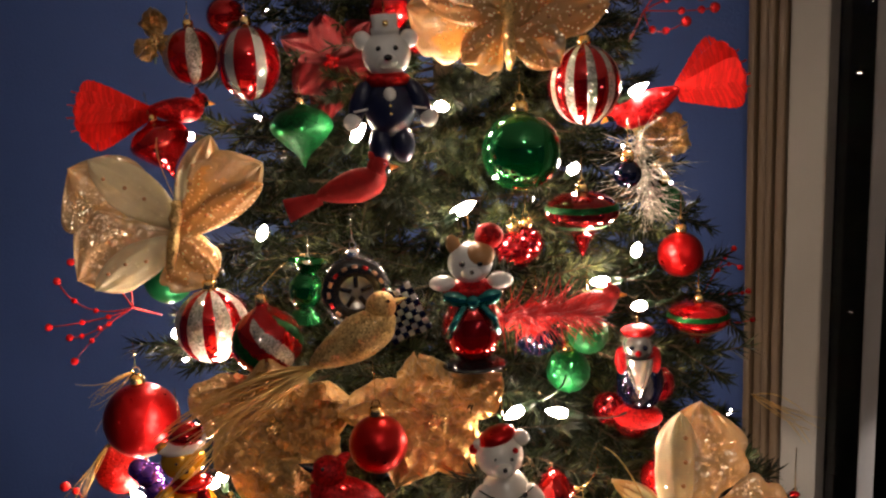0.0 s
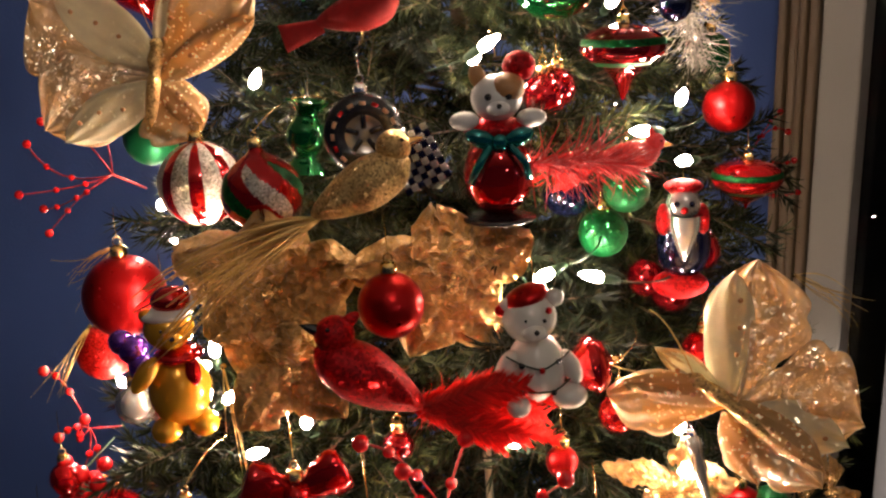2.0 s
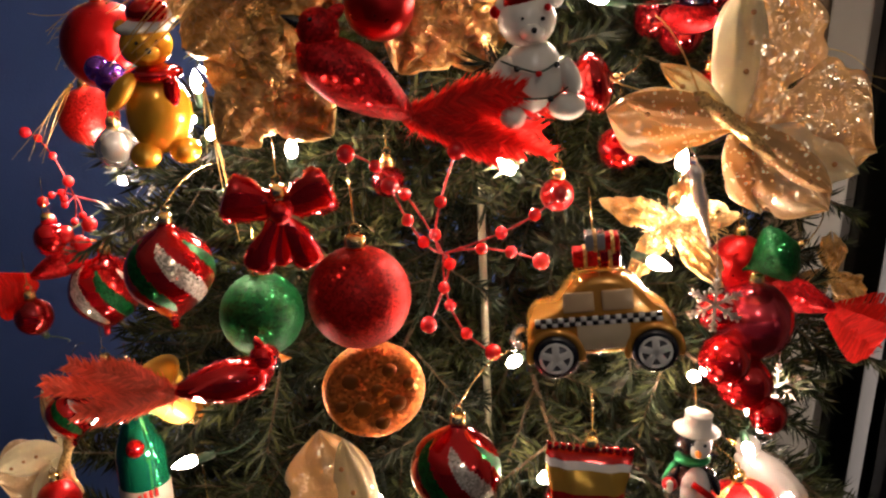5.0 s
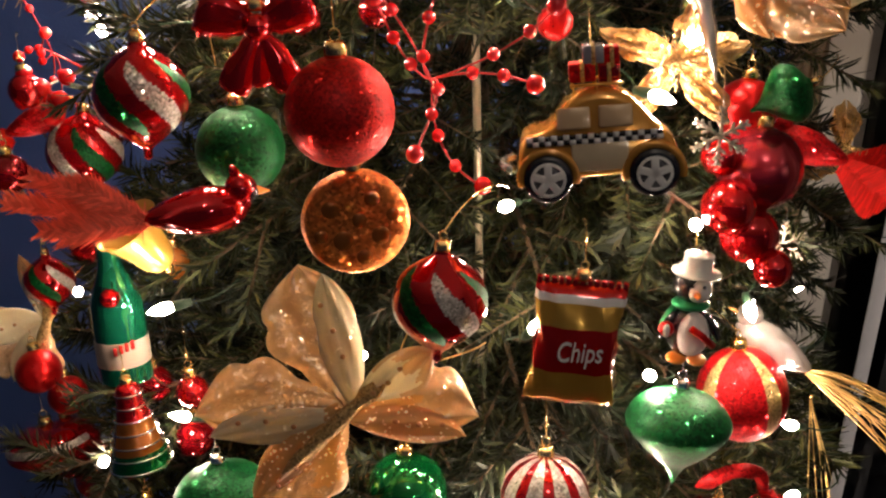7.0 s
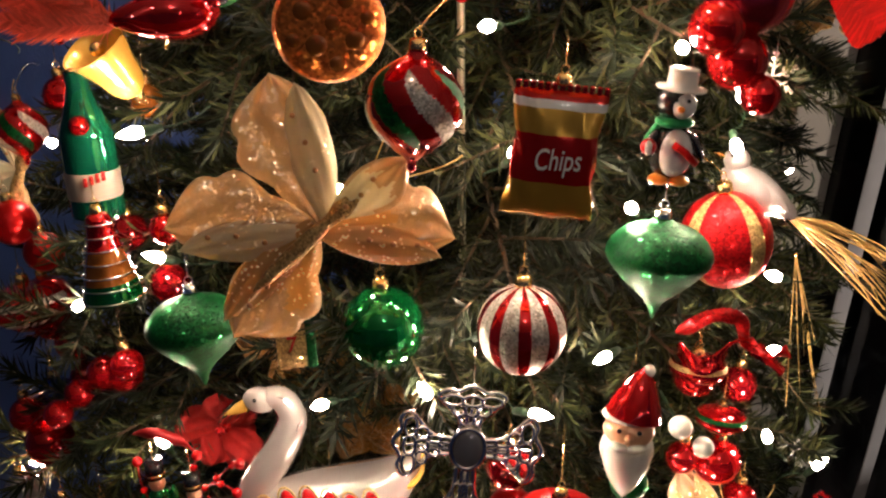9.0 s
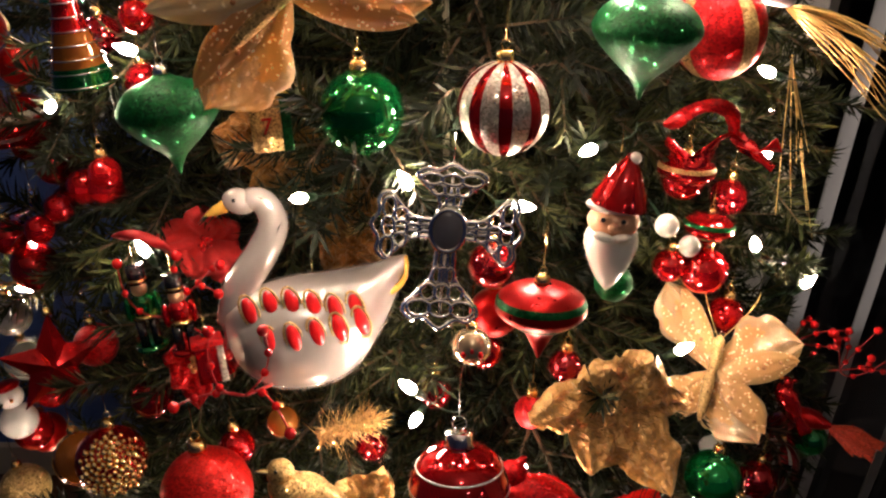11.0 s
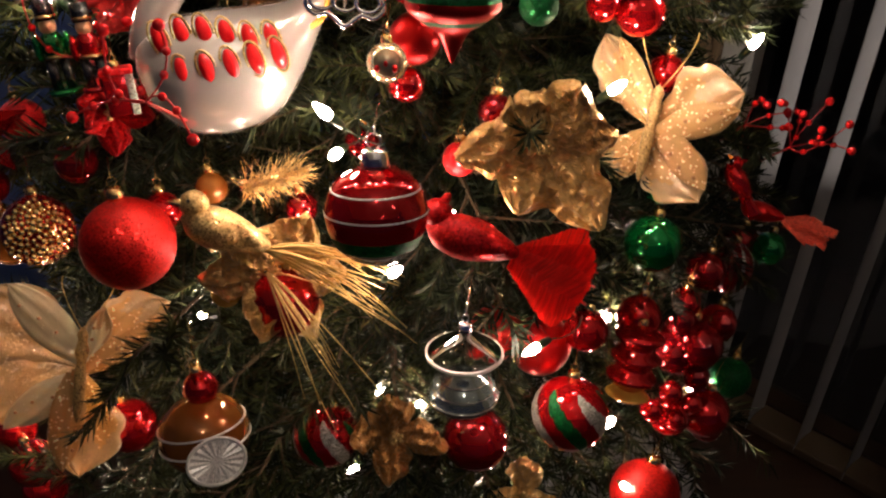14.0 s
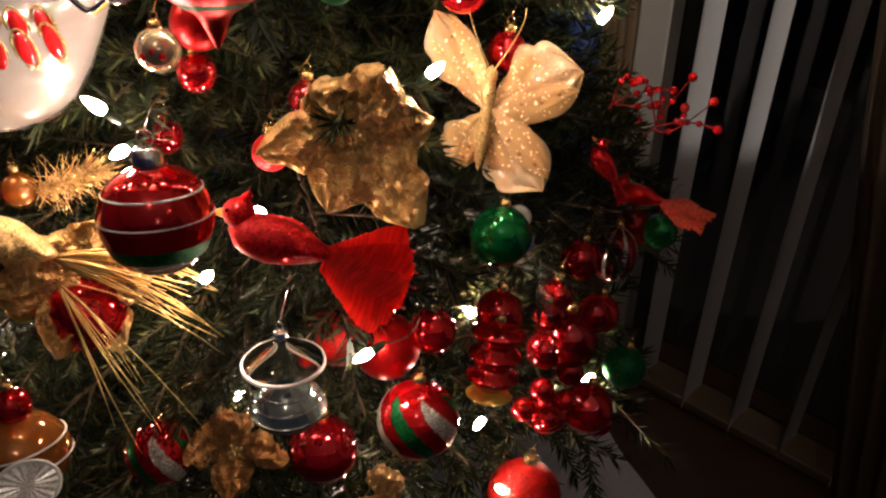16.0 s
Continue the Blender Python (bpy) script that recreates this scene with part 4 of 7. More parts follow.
def cluster(p, label, mat, r, offs, name="bauble_cluster", yaw=0):
    """Several small balls or berries wired together."""
    o = thing(name, p, label, "ornament", yaw=yaw)
    for x, y, z, f in offs:
        part("berry", blob(bmesh.new(), (x, y, z), r * f, seg=20), mat, o)
    part("stem", tube(arc((0, 0, 0), (0, 0.08, 0.0), (0, 0, 0), 4), 0.0012, sides=5), WIRE_GREEN, o)
    return o


def ribbon(p, label, pts, width, mat, yaw=0):
    """A strip of ribbon that curls through points."""
    o = thing("curled_ribbon", p, label, "ribbon", yaw=yaw)
    bm = bmesh.new()
    n = 8 * (len(pts) - 1)
    line = smooth3(pts, 8)
    last = None
    for i, c in enumerate(line):
        t = (line[min(i + 1, n)] - line[max(i - 1, 0)]).normalized()
        side = t.cross(Vector((math.sin(i * 0.35), 0.6, math.cos(i * 0.35)))).normalized() * width / 2
        th = t.cross(side).normalized() * 0.0006
        ring = [bm.verts.new(c - side - th), bm.verts.new(c + side - th), bm.verts.new(c + side + th), bm.verts.new(c - side + th)]
        if last:
            for k in range(4):
                bm.faces.new([last[k], last[(k + 1) % 4], ring[(k + 1) % 4], ring[k]])
        last = ring
    part("strip", bm, mat, o)
    return o


def smooth3(points, n=8):
    P = [Vector(p) for p in points]
    P = [P[0], *P, P[-1]]
    out = []
    for i in range(1, len(P) - 2):
        a, b, c, d = P[i - 1:i + 3]
        for k in range(n):
            u = k / n
            out.append(0.5 * (2 * b + (c - a) * u + (2 * a - 5 * b + 4 * c - d) * u * u + (3 * b - a - 3 * c + d) * u ** 3))
    out.append(P[-2])
    return out


def figure(name, p, label, category, blobs, mats, yaw=None, roll=0, tilt=0, size=1.0, tubes=(), lathes=(), hook_z=None):
    """A small modelled figure: one mesh. blobs: centre, radii, material, turn."""
    bm = bmesh.new()
    for c, r, m, *turn in blobs:
        blob(bm, c, r, m, turn[0] if turn else (0, 0, 0), 20)
    for pts, r, m, *tp in tubes:
        tube(pts, r, bm, 7, m, tp[0] if tp else 1.0)
    for prof, m, mx in lathes:
        lathe(prof, 20, (lambda a, z, m=m: m), bm, mx)
    if hook_z is not None:
        tube(arc((0, 0, hook_z), (0.002, 0.07, hook_z + 0.010), (0, 0, 0.008), 6), 0.0005, bm, 4, len(mats))
        mats = [*mats, CAP_GOLD]
    ob = part(name, bm, mats)
    if yaw is None:
        yaw = math.degrees(math.atan2(-(p[0] - 0.03), p[1]))
    ob.matrix_world = pose(*p, tilt or lean_back(p), roll, yaw) @ Matrix.Scale(size, 4)
    return tagged(ob, label, category)


light_string = new("light_string")
light_string.location = (*AXIS, 0)
tagged(light_string, "string of lit warm white mini lights round the tree", "light string")
BULB = {}


def bulb(x, y, z, lean=0.0, turn=0.0, size=1.0):
    if not BULB:
        BULB["glass"] = part("bulb", lathe(smooth_profile([(0.0022, 0), (0.0036, 0.003), (0.0039, 0.008), (0.0024, 0.0140), (0.0004, 0.018)], 3), 12), GLOW, light_string)
        BULB["socket"] = part("socket", lathe([(0, -0.012), (0.0026, -0.012), (0.0034, -0.006), (0.0036, 0.001), (0.0024, 0.0015), (0, 0.0015)], 10), WIRE_GREEN, BULB["glass"])
        b, s = BULB["glass"], BULB["socket"]
    else:
        b, s = new("bulb", BULB["glass"].data), new("socket", BULB["socket"].data)
        b.parent, s.parent = light_string, b
    b.matrix_basis = pose(x - AXIS[0], y - AXIS[1], z, lean, 0, turn) @ Matrix.Scale(size, 4)
    part("cord", tube(arc((0, 0, -0.011), (0.004, 0.01, -0.045), (0.008, 0, 0), 4), 0.0007, sides=4), WIRE_GREEN, b)
    return b


# ---- lights on the tree ----
bulb(-0.229, 0.868, 2.169, 44, 51)
bulb(-0.240, 0.868, 2.090, 76, -80)
bulb(-0.076, 0.731, 2.090, 41, 67)
bulb(-0.006, 0.723, 2.115, 94, 27)
bulb(0.001, 0.733, 2.158, 61, 58)
bulb(-0.163, 0.755, 2.009, 41, 39)
bulb(0.005, 0.700, 2.032, 58, 68)
bulb(0.099, 0.732, 2.056, 64, 13)
bulb(0.161, 0.799, 2.112, 59, 62)
bulb(0.151, 0.733, 1.984, 46, 1)
bulb(-0.150, 0.682, 1.873, 42, -14)
bulb(0.016, 0.651, 1.900, 22, -20)
bulb(-0.199, 0.694, 1.819, 21, 10)
bulb(0.176, 0.673, 1.809, 89, 24)
bulb(-0.282, 0.870, 1.893, 49, 26)
bulb(-0.258, 0.863, 1.967, 44, -18)
bulb(-0.198, 0.722, 1.881, 27, -47)
bulb(-0.126, 0.636, 1.788, 40, 14)
bulb(-0.172, 0.650, 1.760, 69, 69)
bulb(0.047, 0.650, 1.887, 98, -52)
bulb(0.082, 0.655, 1.879, 74, -80)
bulb(0.124, 0.708, 1.969, 84, -62)
bulb(0.155, 0.717, 1.945, 83, -47)
bulb(0.130, 0.633, 1.772, 21, 5)
bulb(0.106, 0.604, 1.720, 94, 44)
bulb(-0.379, 0.750, 1.604, 36, 0)
bulb(-0.191, 0.675, 1.791, 52, 64)
bulb(-0.325, 0.831, 1.738, 38, -5)
bulb(-0.361, 0.781, 1.493, 75, 16)
bulb(0.018, 0.609, 1.781, 48, -44)
bulb(0.143, 0.604, 1.632, 64, -21)
bulb(0.189, 0.624, 1.596, 94, 11)
bulb(0.035, 0.570, 1.573, 41, 33)
bulb(0.130, 0.624, 1.748, 76, 24)
bulb(-0.221, 0.629, 1.462, 59, -51)
bulb(-0.382, 0.786, 1.292, 52, -71)
bulb(0.118, 0.583, 1.529, 53, -25)
bulb(0.190, 0.621, 1.563, 100, -4)
bulb(0.243, 0.651, 1.503, 88, -36)
bulb(0.250, 0.649, 1.439, 64, -61)
bulb(0.018, 0.556, 1.448, 36, 40)
bulb(-0.378, 0.769, 1.337, 59, -45)
bulb(-0.094, 0.559, 1.382, 65, -28)
bulb(-0.241, 0.613, 1.291, 21, -62)
bulb(-0.414, 0.727, 1.167, 83, -78)
bulb(0.261, 0.648, 1.372, 82, -58)
bulb(0.260, 0.628, 1.293, 27, -48)
bulb(0.053, 0.551, 1.382, 80, 64)
bulb(0.070, 0.515, 1.153, 47, -27)
bulb(-0.018, 0.550, 1.396, 28, -60)
bulb(-0.410, 0.740, 1.212, 28, 72)
bulb(-0.477, 0.677, 0.872, 39, 20)
bulb(-0.404, 0.671, 0.741, 70, -20)
bulb(-0.076, 0.509, 1.101, 25, 15)
bulb(0.192, 0.569, 1.232, 44, 68)
bulb(-0.448, 0.705, 0.747, 82, 78)
bulb(-0.291, 0.561, 0.802, 37, 36)
bulb(0.332, 0.685, 1.212, 32, 76)
bulb(-0.016, 0.502, 1.249, 40, -70)
bulb(-0.014, 0.512, 1.214, 77, -17)
bulb(-0.174, 0.575, 0.986, 54, 36)
bulb(0.143, 0.480, 1.043, 91, -51)
bulb(0.222, 0.610, 0.958, 68, 2)
bulb(0.246, 0.618, 0.956, 45, 55)
bulb(0.234, 0.560, 0.858, 82, -32)
bulb(0.248, 0.532, 0.786, 59, 21)
bulb(0.376, 0.725, 0.730, 96, -66)
bulb(-0.008, 0.600, 0.860, 73, -13)
bulb(0.030, 0.590, 0.842, 50, 40)
bulb(-0.050, 0.640, 0.670, 87, -47)
bulb(0.123, 0.512, 0.785, 64, 6)
bulb(0.020, 0.498, 1.104, 41, 59)
bulb(0.022, 0.610, 1.645, 78, -28)
bulb(-0.085, 0.612, 1.527, 55, 25)
bulb(-0.206, 0.594, 1.579, 92, -62)
bulb(-0.228, 0.770, 1.780, 69, -9)
bulb(-0.303, 0.640, 1.409, 46, 44)
bulb(0.112, 0.583, 1.411, 83, -43)
bulb(-0.300, 0.790, 1.723, 60, 10)
bulb(-0.345, 0.870, 1.725, 97, 63)
bulb(0.272, 0.850, 1.440, 74, -24)
bulb(0.001, 0.760, 2.018, 51, 29)
bulb(-0.315, 0.548, 0.935, 50, -30)
bulb(-0.398, 0.585, 0.990, 67, 10)
bulb(-0.097, 0.575, 1.030, 84, 50)
# unseen flank bulbs, added for reflections in the pane and to light the wall
for k in range(64):
    height = 1.12 + 1.2 * k / 64
    side = radians(10 + (k * 42.03) % 68 if k % 2 else 125 + (k * 42.03) % 50)
    bulb(AXIS[0] + (tree_radius(height) - 0.004) * math.cos(side), AXIS[1] + (tree_radius(height) - 0.004) * math.sin(side), height, 60, math.degrees(side) + 90, 0.6)

# ---- upper tree ----
striped_bauble((-0.235, 0.865, 2.166), 0.0264, [RED, G_SILVER], "red and silver glitter round glass bauble", 5, 1.0, 0.55)
striped_bauble((-0.168, 0.800, 2.156), 0.0274, [RED, SILVER], "red carved glass bauble with silver hollows", 6, 1.18, 0.7)
petals((-0.099, 0.813, 2.153), "dark red cloth poinsettia among the branches, shade put into its colour", SHADECLOTH, 6, 0.055, 0.034, name="cloth_flower", group="cloth flowers", heart=G_RED)
striped_bauble((0.111, 0.730, 2.125), 0.0287, [RED, G_SILVER], "red glass bauble with silver glitter stripes", 10, 1.1, 0.6)
bird((-0.251, 0.859, 2.117), "red cardinal ornament with a trimmed red feather tail", 0.06, G_RED, roll=14, tail="vane", tail_len=1.75)
finial((-0.268, 0.851, 2.088), 0.0286, RED, "red glass onion ornament with glitter foot", CAP_GOLD, roll=-14)
bird((0.175, 0.804, 2.100), "red glitter cardinal with a stiff red feather tail", 0.07, G_RED, roll=-38, tail="vane", facing=-1, tail_len=1.3)
finial((-0.119, 0.751, 2.101), 0.0261, G_GREEN, "dark green glitter onion ornament", CAP_GOLD)
bauble((0.056, 0.687, 2.079), 0.0300, GREEN, "shiny green glass ball")
saucer((0.102, 0.695, 2.030), 0.0290, "red glass saucer ornament with green glitter band", [DEEP, G_GREEN])
bauble((0.142, 0.716, 2.054), 0.0112, NAVY, "small dark blue glass ball")
petals((0.189, 0.815, 2.074), "crinkled gold foil bow", FOIL, 6, 0.034, 0.03, name="foil_bow", group="foil bows", fold=50, seed=4)
bird((-0.070, 0.665, 2.062), "plain red felt cardinal with a black mask", 0.062, FELT, tail="short", facing=1, roll=-1)
bauble((-0.259, 0.800, 1.968), 0.0221, MATTEGREEN, "small matte green ball")
striped_bauble((-0.202, 0.724, 1.944), 0.0311, [G_SILVER, RED], "silver glitter bauble with red stripes", 8, 1.0, 0.55)
swirl_onion((-0.142, 0.649, 1.951), 0.0267, "red glass onion with silver and green glitter swirls", roll=-4, yaw=-36)
bauble((0.197, 0.766, 1.975), 0.0196, SATIN, "small satin red ball")
saucer((0.208, 0.749, 1.923), 0.0267, "red glass spinning top ornament with green glitter rings", [RED, G_GREEN], tip=0.55)
bauble((0.104, 0.689, 1.932), 0.0162, G_GREEN, "small green glitter ball")
bauble((-0.059, 0.596, 1.888), 0.0207, SATIN, "satin red ball with a gold cap")
bauble((-0.296, 0.790, 1.838), 0.0346, SATIN, "large satin red ball beside the bear")
bauble((-0.343, 0.845, 1.767), 0.0261, MATTE, "matte red ball under a larger one")
bauble((0.197, 0.824, 2.011), 0.0177, G_GREEN, "green glitter ball half behind tinsel")
bauble((0.050, 0.717, 1.996), 0.0159, DEEP, "dark red glass ball deep in the branches")

butterfly((-0.231, 0.740, 2.021), "cream and gold organza butterfly with glitter wing tips",
          [(-52, -12, 0.097, 0.078, 0.016, 0, 0.60), (-112, -8, 0.086, 0.068, 0.012, 0, 0.62), (24, 14, 0.090, 0.035, 0.012, 0, 0.85), (52, 24, 0.101, 0.052, 0.014, 1, 0.75), (152, 8, 0.053, 0.052, 0.010, 1, 0.9)], (12, 0.06))
butterfly((0.051, 0.707, 2.173), "golden organza butterfly with outstretched wings",
          [(-76, -10, 0.080, 0.060, 0.012, 1, 0.8), (72, -10, 0.086, 0.062, 0.012, 1, 0.8), (-25, 6, 0.075, 0.050, 0.012, 1, 0.8), (25, 8, 0.075, 0.050, 0.012, 1, 0.8), (-125, 0, 0.045, 0.036, 0.008, 1, 0.8), (130, 0, 0.050, 0.036, 0.008, 1, 0.8)], (0, 0.055))
butterfly((0.156, 0.597, 1.808), "large cream and gold butterfly crusted with glitter",
          [(8, -16, 0.095, 0.064, 0.020, 0, 0.62), (100, -14, 0.082, 0.078, 0.020, 0, 0.50), (-82, 6, 0.082, 0.044, 0.012, 1, 0.80), (153, -6, 0.059, 0.055, 0.012, 1, 0.92), (130, 10, 0.070, 0.042, 0.016, 1, 0.7), (-52, 2, 0.064, 0.017, 0.008, 0, 0.95)], (-53, 0.075))
butterfly((-0.080, 0.515, 1.550), "large cream and gold butterfly with glitter edged wings",
          [(-2, -14, 0.094, 0.054, 0.018, 0, 0.55), (-76, -10, 0.092, 0.052, 0.016, 0, 0.55), (62, 16, 0.070, 0.030, 0.010, 0, 0.9), (112, -6, 0.082, 0.050, 0.016, 1, 0.62), (-128, -10, 0.092, 0.053, 0.016, 1, 0.72)], (62, 0.090), roll=-12)
butterfly((0.236, 0.602, 1.180), "golden organza butterfly spread open beside the blind",
          [(-36, -8, 0.088, 0.040, 0.014, 1, 0.9), (60, -12, 0.080, 0.058, 0.014, 1, 0.75), (138, -8, 0.076, 0.054, 0.014, 1, 0.75), (-152, -8, 0.056, 0.036, 0.012, 1, 0.9)], (2, 0.075))
butterfly((-0.264, 0.497, 0.992), "cream organza butterfly with brown gems low on the tree",
          [(-28, -14, 0.106, 0.072, 0.014, 0, 0.85), (-104, -14, 0.092, 0.064, 0.012, 0, 0.6), (36, 12, 0.063, 0.023, 0.008, 0, 0.9), (72, -8, 0.097, 0.054, 0.014, 1, 0.85), (-162, -8, 0.109, 0.064, 0.012, 1, 0.85)], (22, 0.080))
butterfly((-0.385, 0.753, 1.472), "cream organza butterfly at the edge of the tree",
          [(-96, -14, 0.062, 0.066, 0.016, 0, 0.9), (-6, 10, 0.072, 0.016, 0.008, 0, 0.9), (-150, -8, 0.060, 0.044, 0.012, 0, 0.8)], (25, 0.07))

bead_spray((-0.312, 0.846, 1.931), "red bead spray on thin looping wires", [(-0.05, -0.01, 0.05), (-0.075, -0.02, -0.01), (-0.07, 0.0, 0.03), (-0.055, -0.02, -0.045), (-0.03, 0.01, 0.06), (-0.07, 0.01, -0.03)])
bead_spray((-0.361, 0.824, 1.700), "red bead spray with berries at the tree's edge", [(-0.03, -0.01, 0.06), (-0.02, -0.02, -0.05), (0.01, -0.03, 0.02), (-0.02, -0.02, 0.0), (0.0, -0.02, -0.07)], bead=0.0042)
bead_spray((-0.027, 0.588, 1.735), "red bead spray with arching wires", [(-0.055, -0.02, 0.07), (0.07, -0.03, 0.045), (0.01, -0.02, 0.07), (0.06, -0.02, 0.0), (-0.01, -0.02, -0.04), (0.03, -0.02, -0.06), (-0.03, -0.02, 0.05)], bead=0.0046)
bead_spray((0.251, 0.885, 1.906), "thin red bead spray against the wall", [(0.03, -0.02, 0.03), (0.045, 0.0, 0.0), (0.05, 0.0, -0.03), (0.03, 0, 0.045)], bead=0.0025)
bead_spray((0.392, 0.685, 1.109), "red bead spray reaching out before the blind", [(-0.02, -0.02, 0.045), (0.02, -0.02, 0.02), (0.045, -0.02, 0.025), (0.05, -0.02, 0.0), (-0.01, -0.01, 0.035), (0.028, -0.01, 0.045)], bead=0.0034)
bead_spray((0.359, 0.728, 1.107), "red berry spray at the edge of the tree", [(0.02, 0.0, 0.02), (0.04, -0.01, 0.0), (0.03, 0.02, -0.02), (0.06, 0.01, 0.01)], bead=0.0036)
bead_spray((-0.217, 0.571, 1.261), "red berry spray between small figures", [(0.05, -0.03, 0.03), (0.055, -0.03, -0.02), (-0.03, -0.02, 0.05), (0.02, -0.03, 0.06), (0.05, -0.02, 0.05)], bead=0.0034)

bead_spray((-0.128, 0.455, 1.288), "thin red wire loops with a bead over the swan", [(0.032, -0.012, -0.022), (0.016, -0.006, 0.050), (-0.022, 0.0, 0.046), (-0.05, 0.0, -0.01)], bead=0.0034)
bird((-0.071, 0.615, 1.960), "gold glitter bird with a long straw tail", 0.080, G_GOLD, roll=-16, tail="straw", mask=False, tail_mat=STRAW, crest=False, facing=1, tail_len=1.3, beak=CAP_GOLD)
bird((-0.076, 0.575, 1.851), "deep red glitter bird with a bright red plume", 0.090, G_RED, roll=26, tail="plume", mask=False, facing=-1, tail_len=0.92, beak=BLACK, tail_up=0.48)
bird((0.107, 0.689, 1.956), "red bird with a loose orange-red feather tail", 0.05, FELT, tail="plume", facing=1, roll=6, tail_mat=PLUME, tail_len=0.8, mask=False)
bird((-0.362, 0.777, 1.655), "red glitter bird with a trimmed feather tail", 0.06, G_RED, tail="vane", facing=1, roll=-6, tail_len=1.1)
bird((-0.164, 0.554, 1.666), "small red glass bird with a salmon plume tail", 0.072, RED, tail="plume", tail_mat=PLUME_PINK, facing=1, roll=10, tail_len=0.95, tail_up=0.34)
bird((0.222, 0.649, 1.670), "red glitter bird with a stiff red feather tail at the edge", 0.062, G_RED, tail="vane", facing=-1, roll=6, tail_len=1.0)
bird((0.222, 0.655, 1.510), "pearl white bird with a long gold straw tail", 0.075, PEARL, tail="straw", mask=False, facing=-1, crest=False, roll=18, tail_len=1.2, beak=CAP_GOLD)
bird((0.083, 0.482, 1.155), "red glitter bird with a wide red feather tail", 0.085, G_RED, tail="vane", facing=-1, roll=4, tail_len=1.15, mask=False)
bird((-0.099, 0.467, 1.173), "gold glitter bird sitting on a gold foil nest", 0.080, G_GOLD, tail="straw", mask=False, facing=-1, crest=False, roll=22, tail_len=1.2, beak=CAP_GOLD)
bird((0.396, 0.725, 1.002), "small red bird with an orange feather tail", 0.055, SATIN, tail="plume", tail_mat=PLUME_PINK, facing=-1, roll=-12, tail_len=0.85)
bird((0.349, 0.683, 1.071), "small red glass bird beside the bead spray", 0.05, RED, tail="short", facing=-1, roll=40)

petals((-0.145, 0.654, 1.882), "crinkled gold foil poinsettia with broad leaves", FOIL, 6, 0.066, 0.055, seed=2, roll=10)
petals((-0.130, 0.618, 1.837), "crinkled pale gold foil leaf", FOIL, 3, 0.044, 0.050, seed=5, fold=80)
petals((-0.019, 0.641, 1.887), "broad crinkled gold foil leaves behind a red ball", FOIL, 5, 0.066, 0.056, seed=7, fold=80)
petals((0.142, 0.536, 1.204), "large crinkled gold foil poinsettia", FOIL, 6, 0.070, 0.054, seed=3, fold=75, roll=20)
petals((-0.071, 0.485, 1.115), "crinkled gold foil leaves under a gold bird", FOIL, 6, 0.066, 0.046, seed=8, fold=70, roll=30)
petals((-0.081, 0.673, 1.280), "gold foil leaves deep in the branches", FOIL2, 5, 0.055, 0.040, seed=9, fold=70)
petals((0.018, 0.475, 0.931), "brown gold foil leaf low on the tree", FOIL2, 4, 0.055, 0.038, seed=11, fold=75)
petals((0.142, 0.482, 0.833), "gold foil leaf at the bottom of the tree", FOIL, 3, 0.05, 0.035, seed=12, fold=70)
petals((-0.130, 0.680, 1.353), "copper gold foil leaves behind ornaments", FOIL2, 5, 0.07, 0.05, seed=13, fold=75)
petals((-0.208, 0.660, 1.273), "dark red felt flower", FELT, 5, 0.045, 0.04, name="felt_flower", group="felt flowers", seed=3, heart=G_RED)
petals((-0.202, 0.566, 1.217), "red glitter poinsettia with small petals", G_RED, 6, 0.035, 0.026, name="felt_flower", group="felt flowers", seed=4, heart=G_GOLD)
petals((0.129, 0.633, 1.733), "pale gold pointed foil leaves", FOIL, 5, 0.06, 0.02, seed=14, fold=60)
petals((0.317, 0.804, 1.613), "gold foil leaf at the edge of the tree", FOIL, 3, 0.05, 0.03, seed=15, fold=70)

# ---- middle tree ----
swirl_onion((-0.203, 0.591, 1.727), 0.0285, "red glass onion with silver and green glitter swirls", yaw=-20)
swirl_onion((-0.331, 0.782, 1.626), 0.0316, "dark red glass onion with a green glitter swirl", yaw=-80)
bauble((-0.151, 0.607, 1.686), 0.0283, G_GREEN, "green glitter ball behind a red one")
bauble((-0.075, 0.534, 1.732), 0.0301, MATTE, "large frosted red ball with a gold cap")
swirl_onion((-0.022, 0.509, 1.629), 0.0271, "red glass onion with silver and green glitter swirls", yaw=-30)
bauble((0.185, 0.623, 1.664), 0.0278, mercury("cranberry_glass", (0.5, 0.03, 0.05), 0.2), "cranberry red glass ball with frosted star")
cluster((0.160, 0.597, 1.648), "cluster of shiny red berries", RED, 0.016, [(0, 0, 0, 1.1), (0.018, 0.01, -0.022, 1.2), (0.032, 0, -0.042, 0.8), (-0.004, 0.012, 0.03, 0.8)], "berry_cluster")
finial((0.194, 0.616, 1.716), 0.0195, G_GREEN, "small green glitter drop ornament", CAP_GOLD, roll=60)
finial((-0.177, 0.550, 1.453), 0.0340, G_GREEN, "green glitter onion ornament with a silver cap")
finial((0.133, 0.559, 1.507), 0.0349, G_GREEN, "green glitter onion ornament drawn to a point")
bauble((-0.050, 0.558, 1.450), 0.0285, GREEN, "shiny green glass ball with a gold cap")
striped_bauble((0.044, 0.535, 1.465), 0.0297, [G_SILVER, RED], "silver glitter glass bauble with red stripes", 9, 1.02, 0.6)
striped_bauble((0.199, 0.634, 1.480), 0.0335, [G_RED, G_GOLD], "red glitter bauble with a gold glitter panel", 4, 1.1, 0.78, yaw=40)
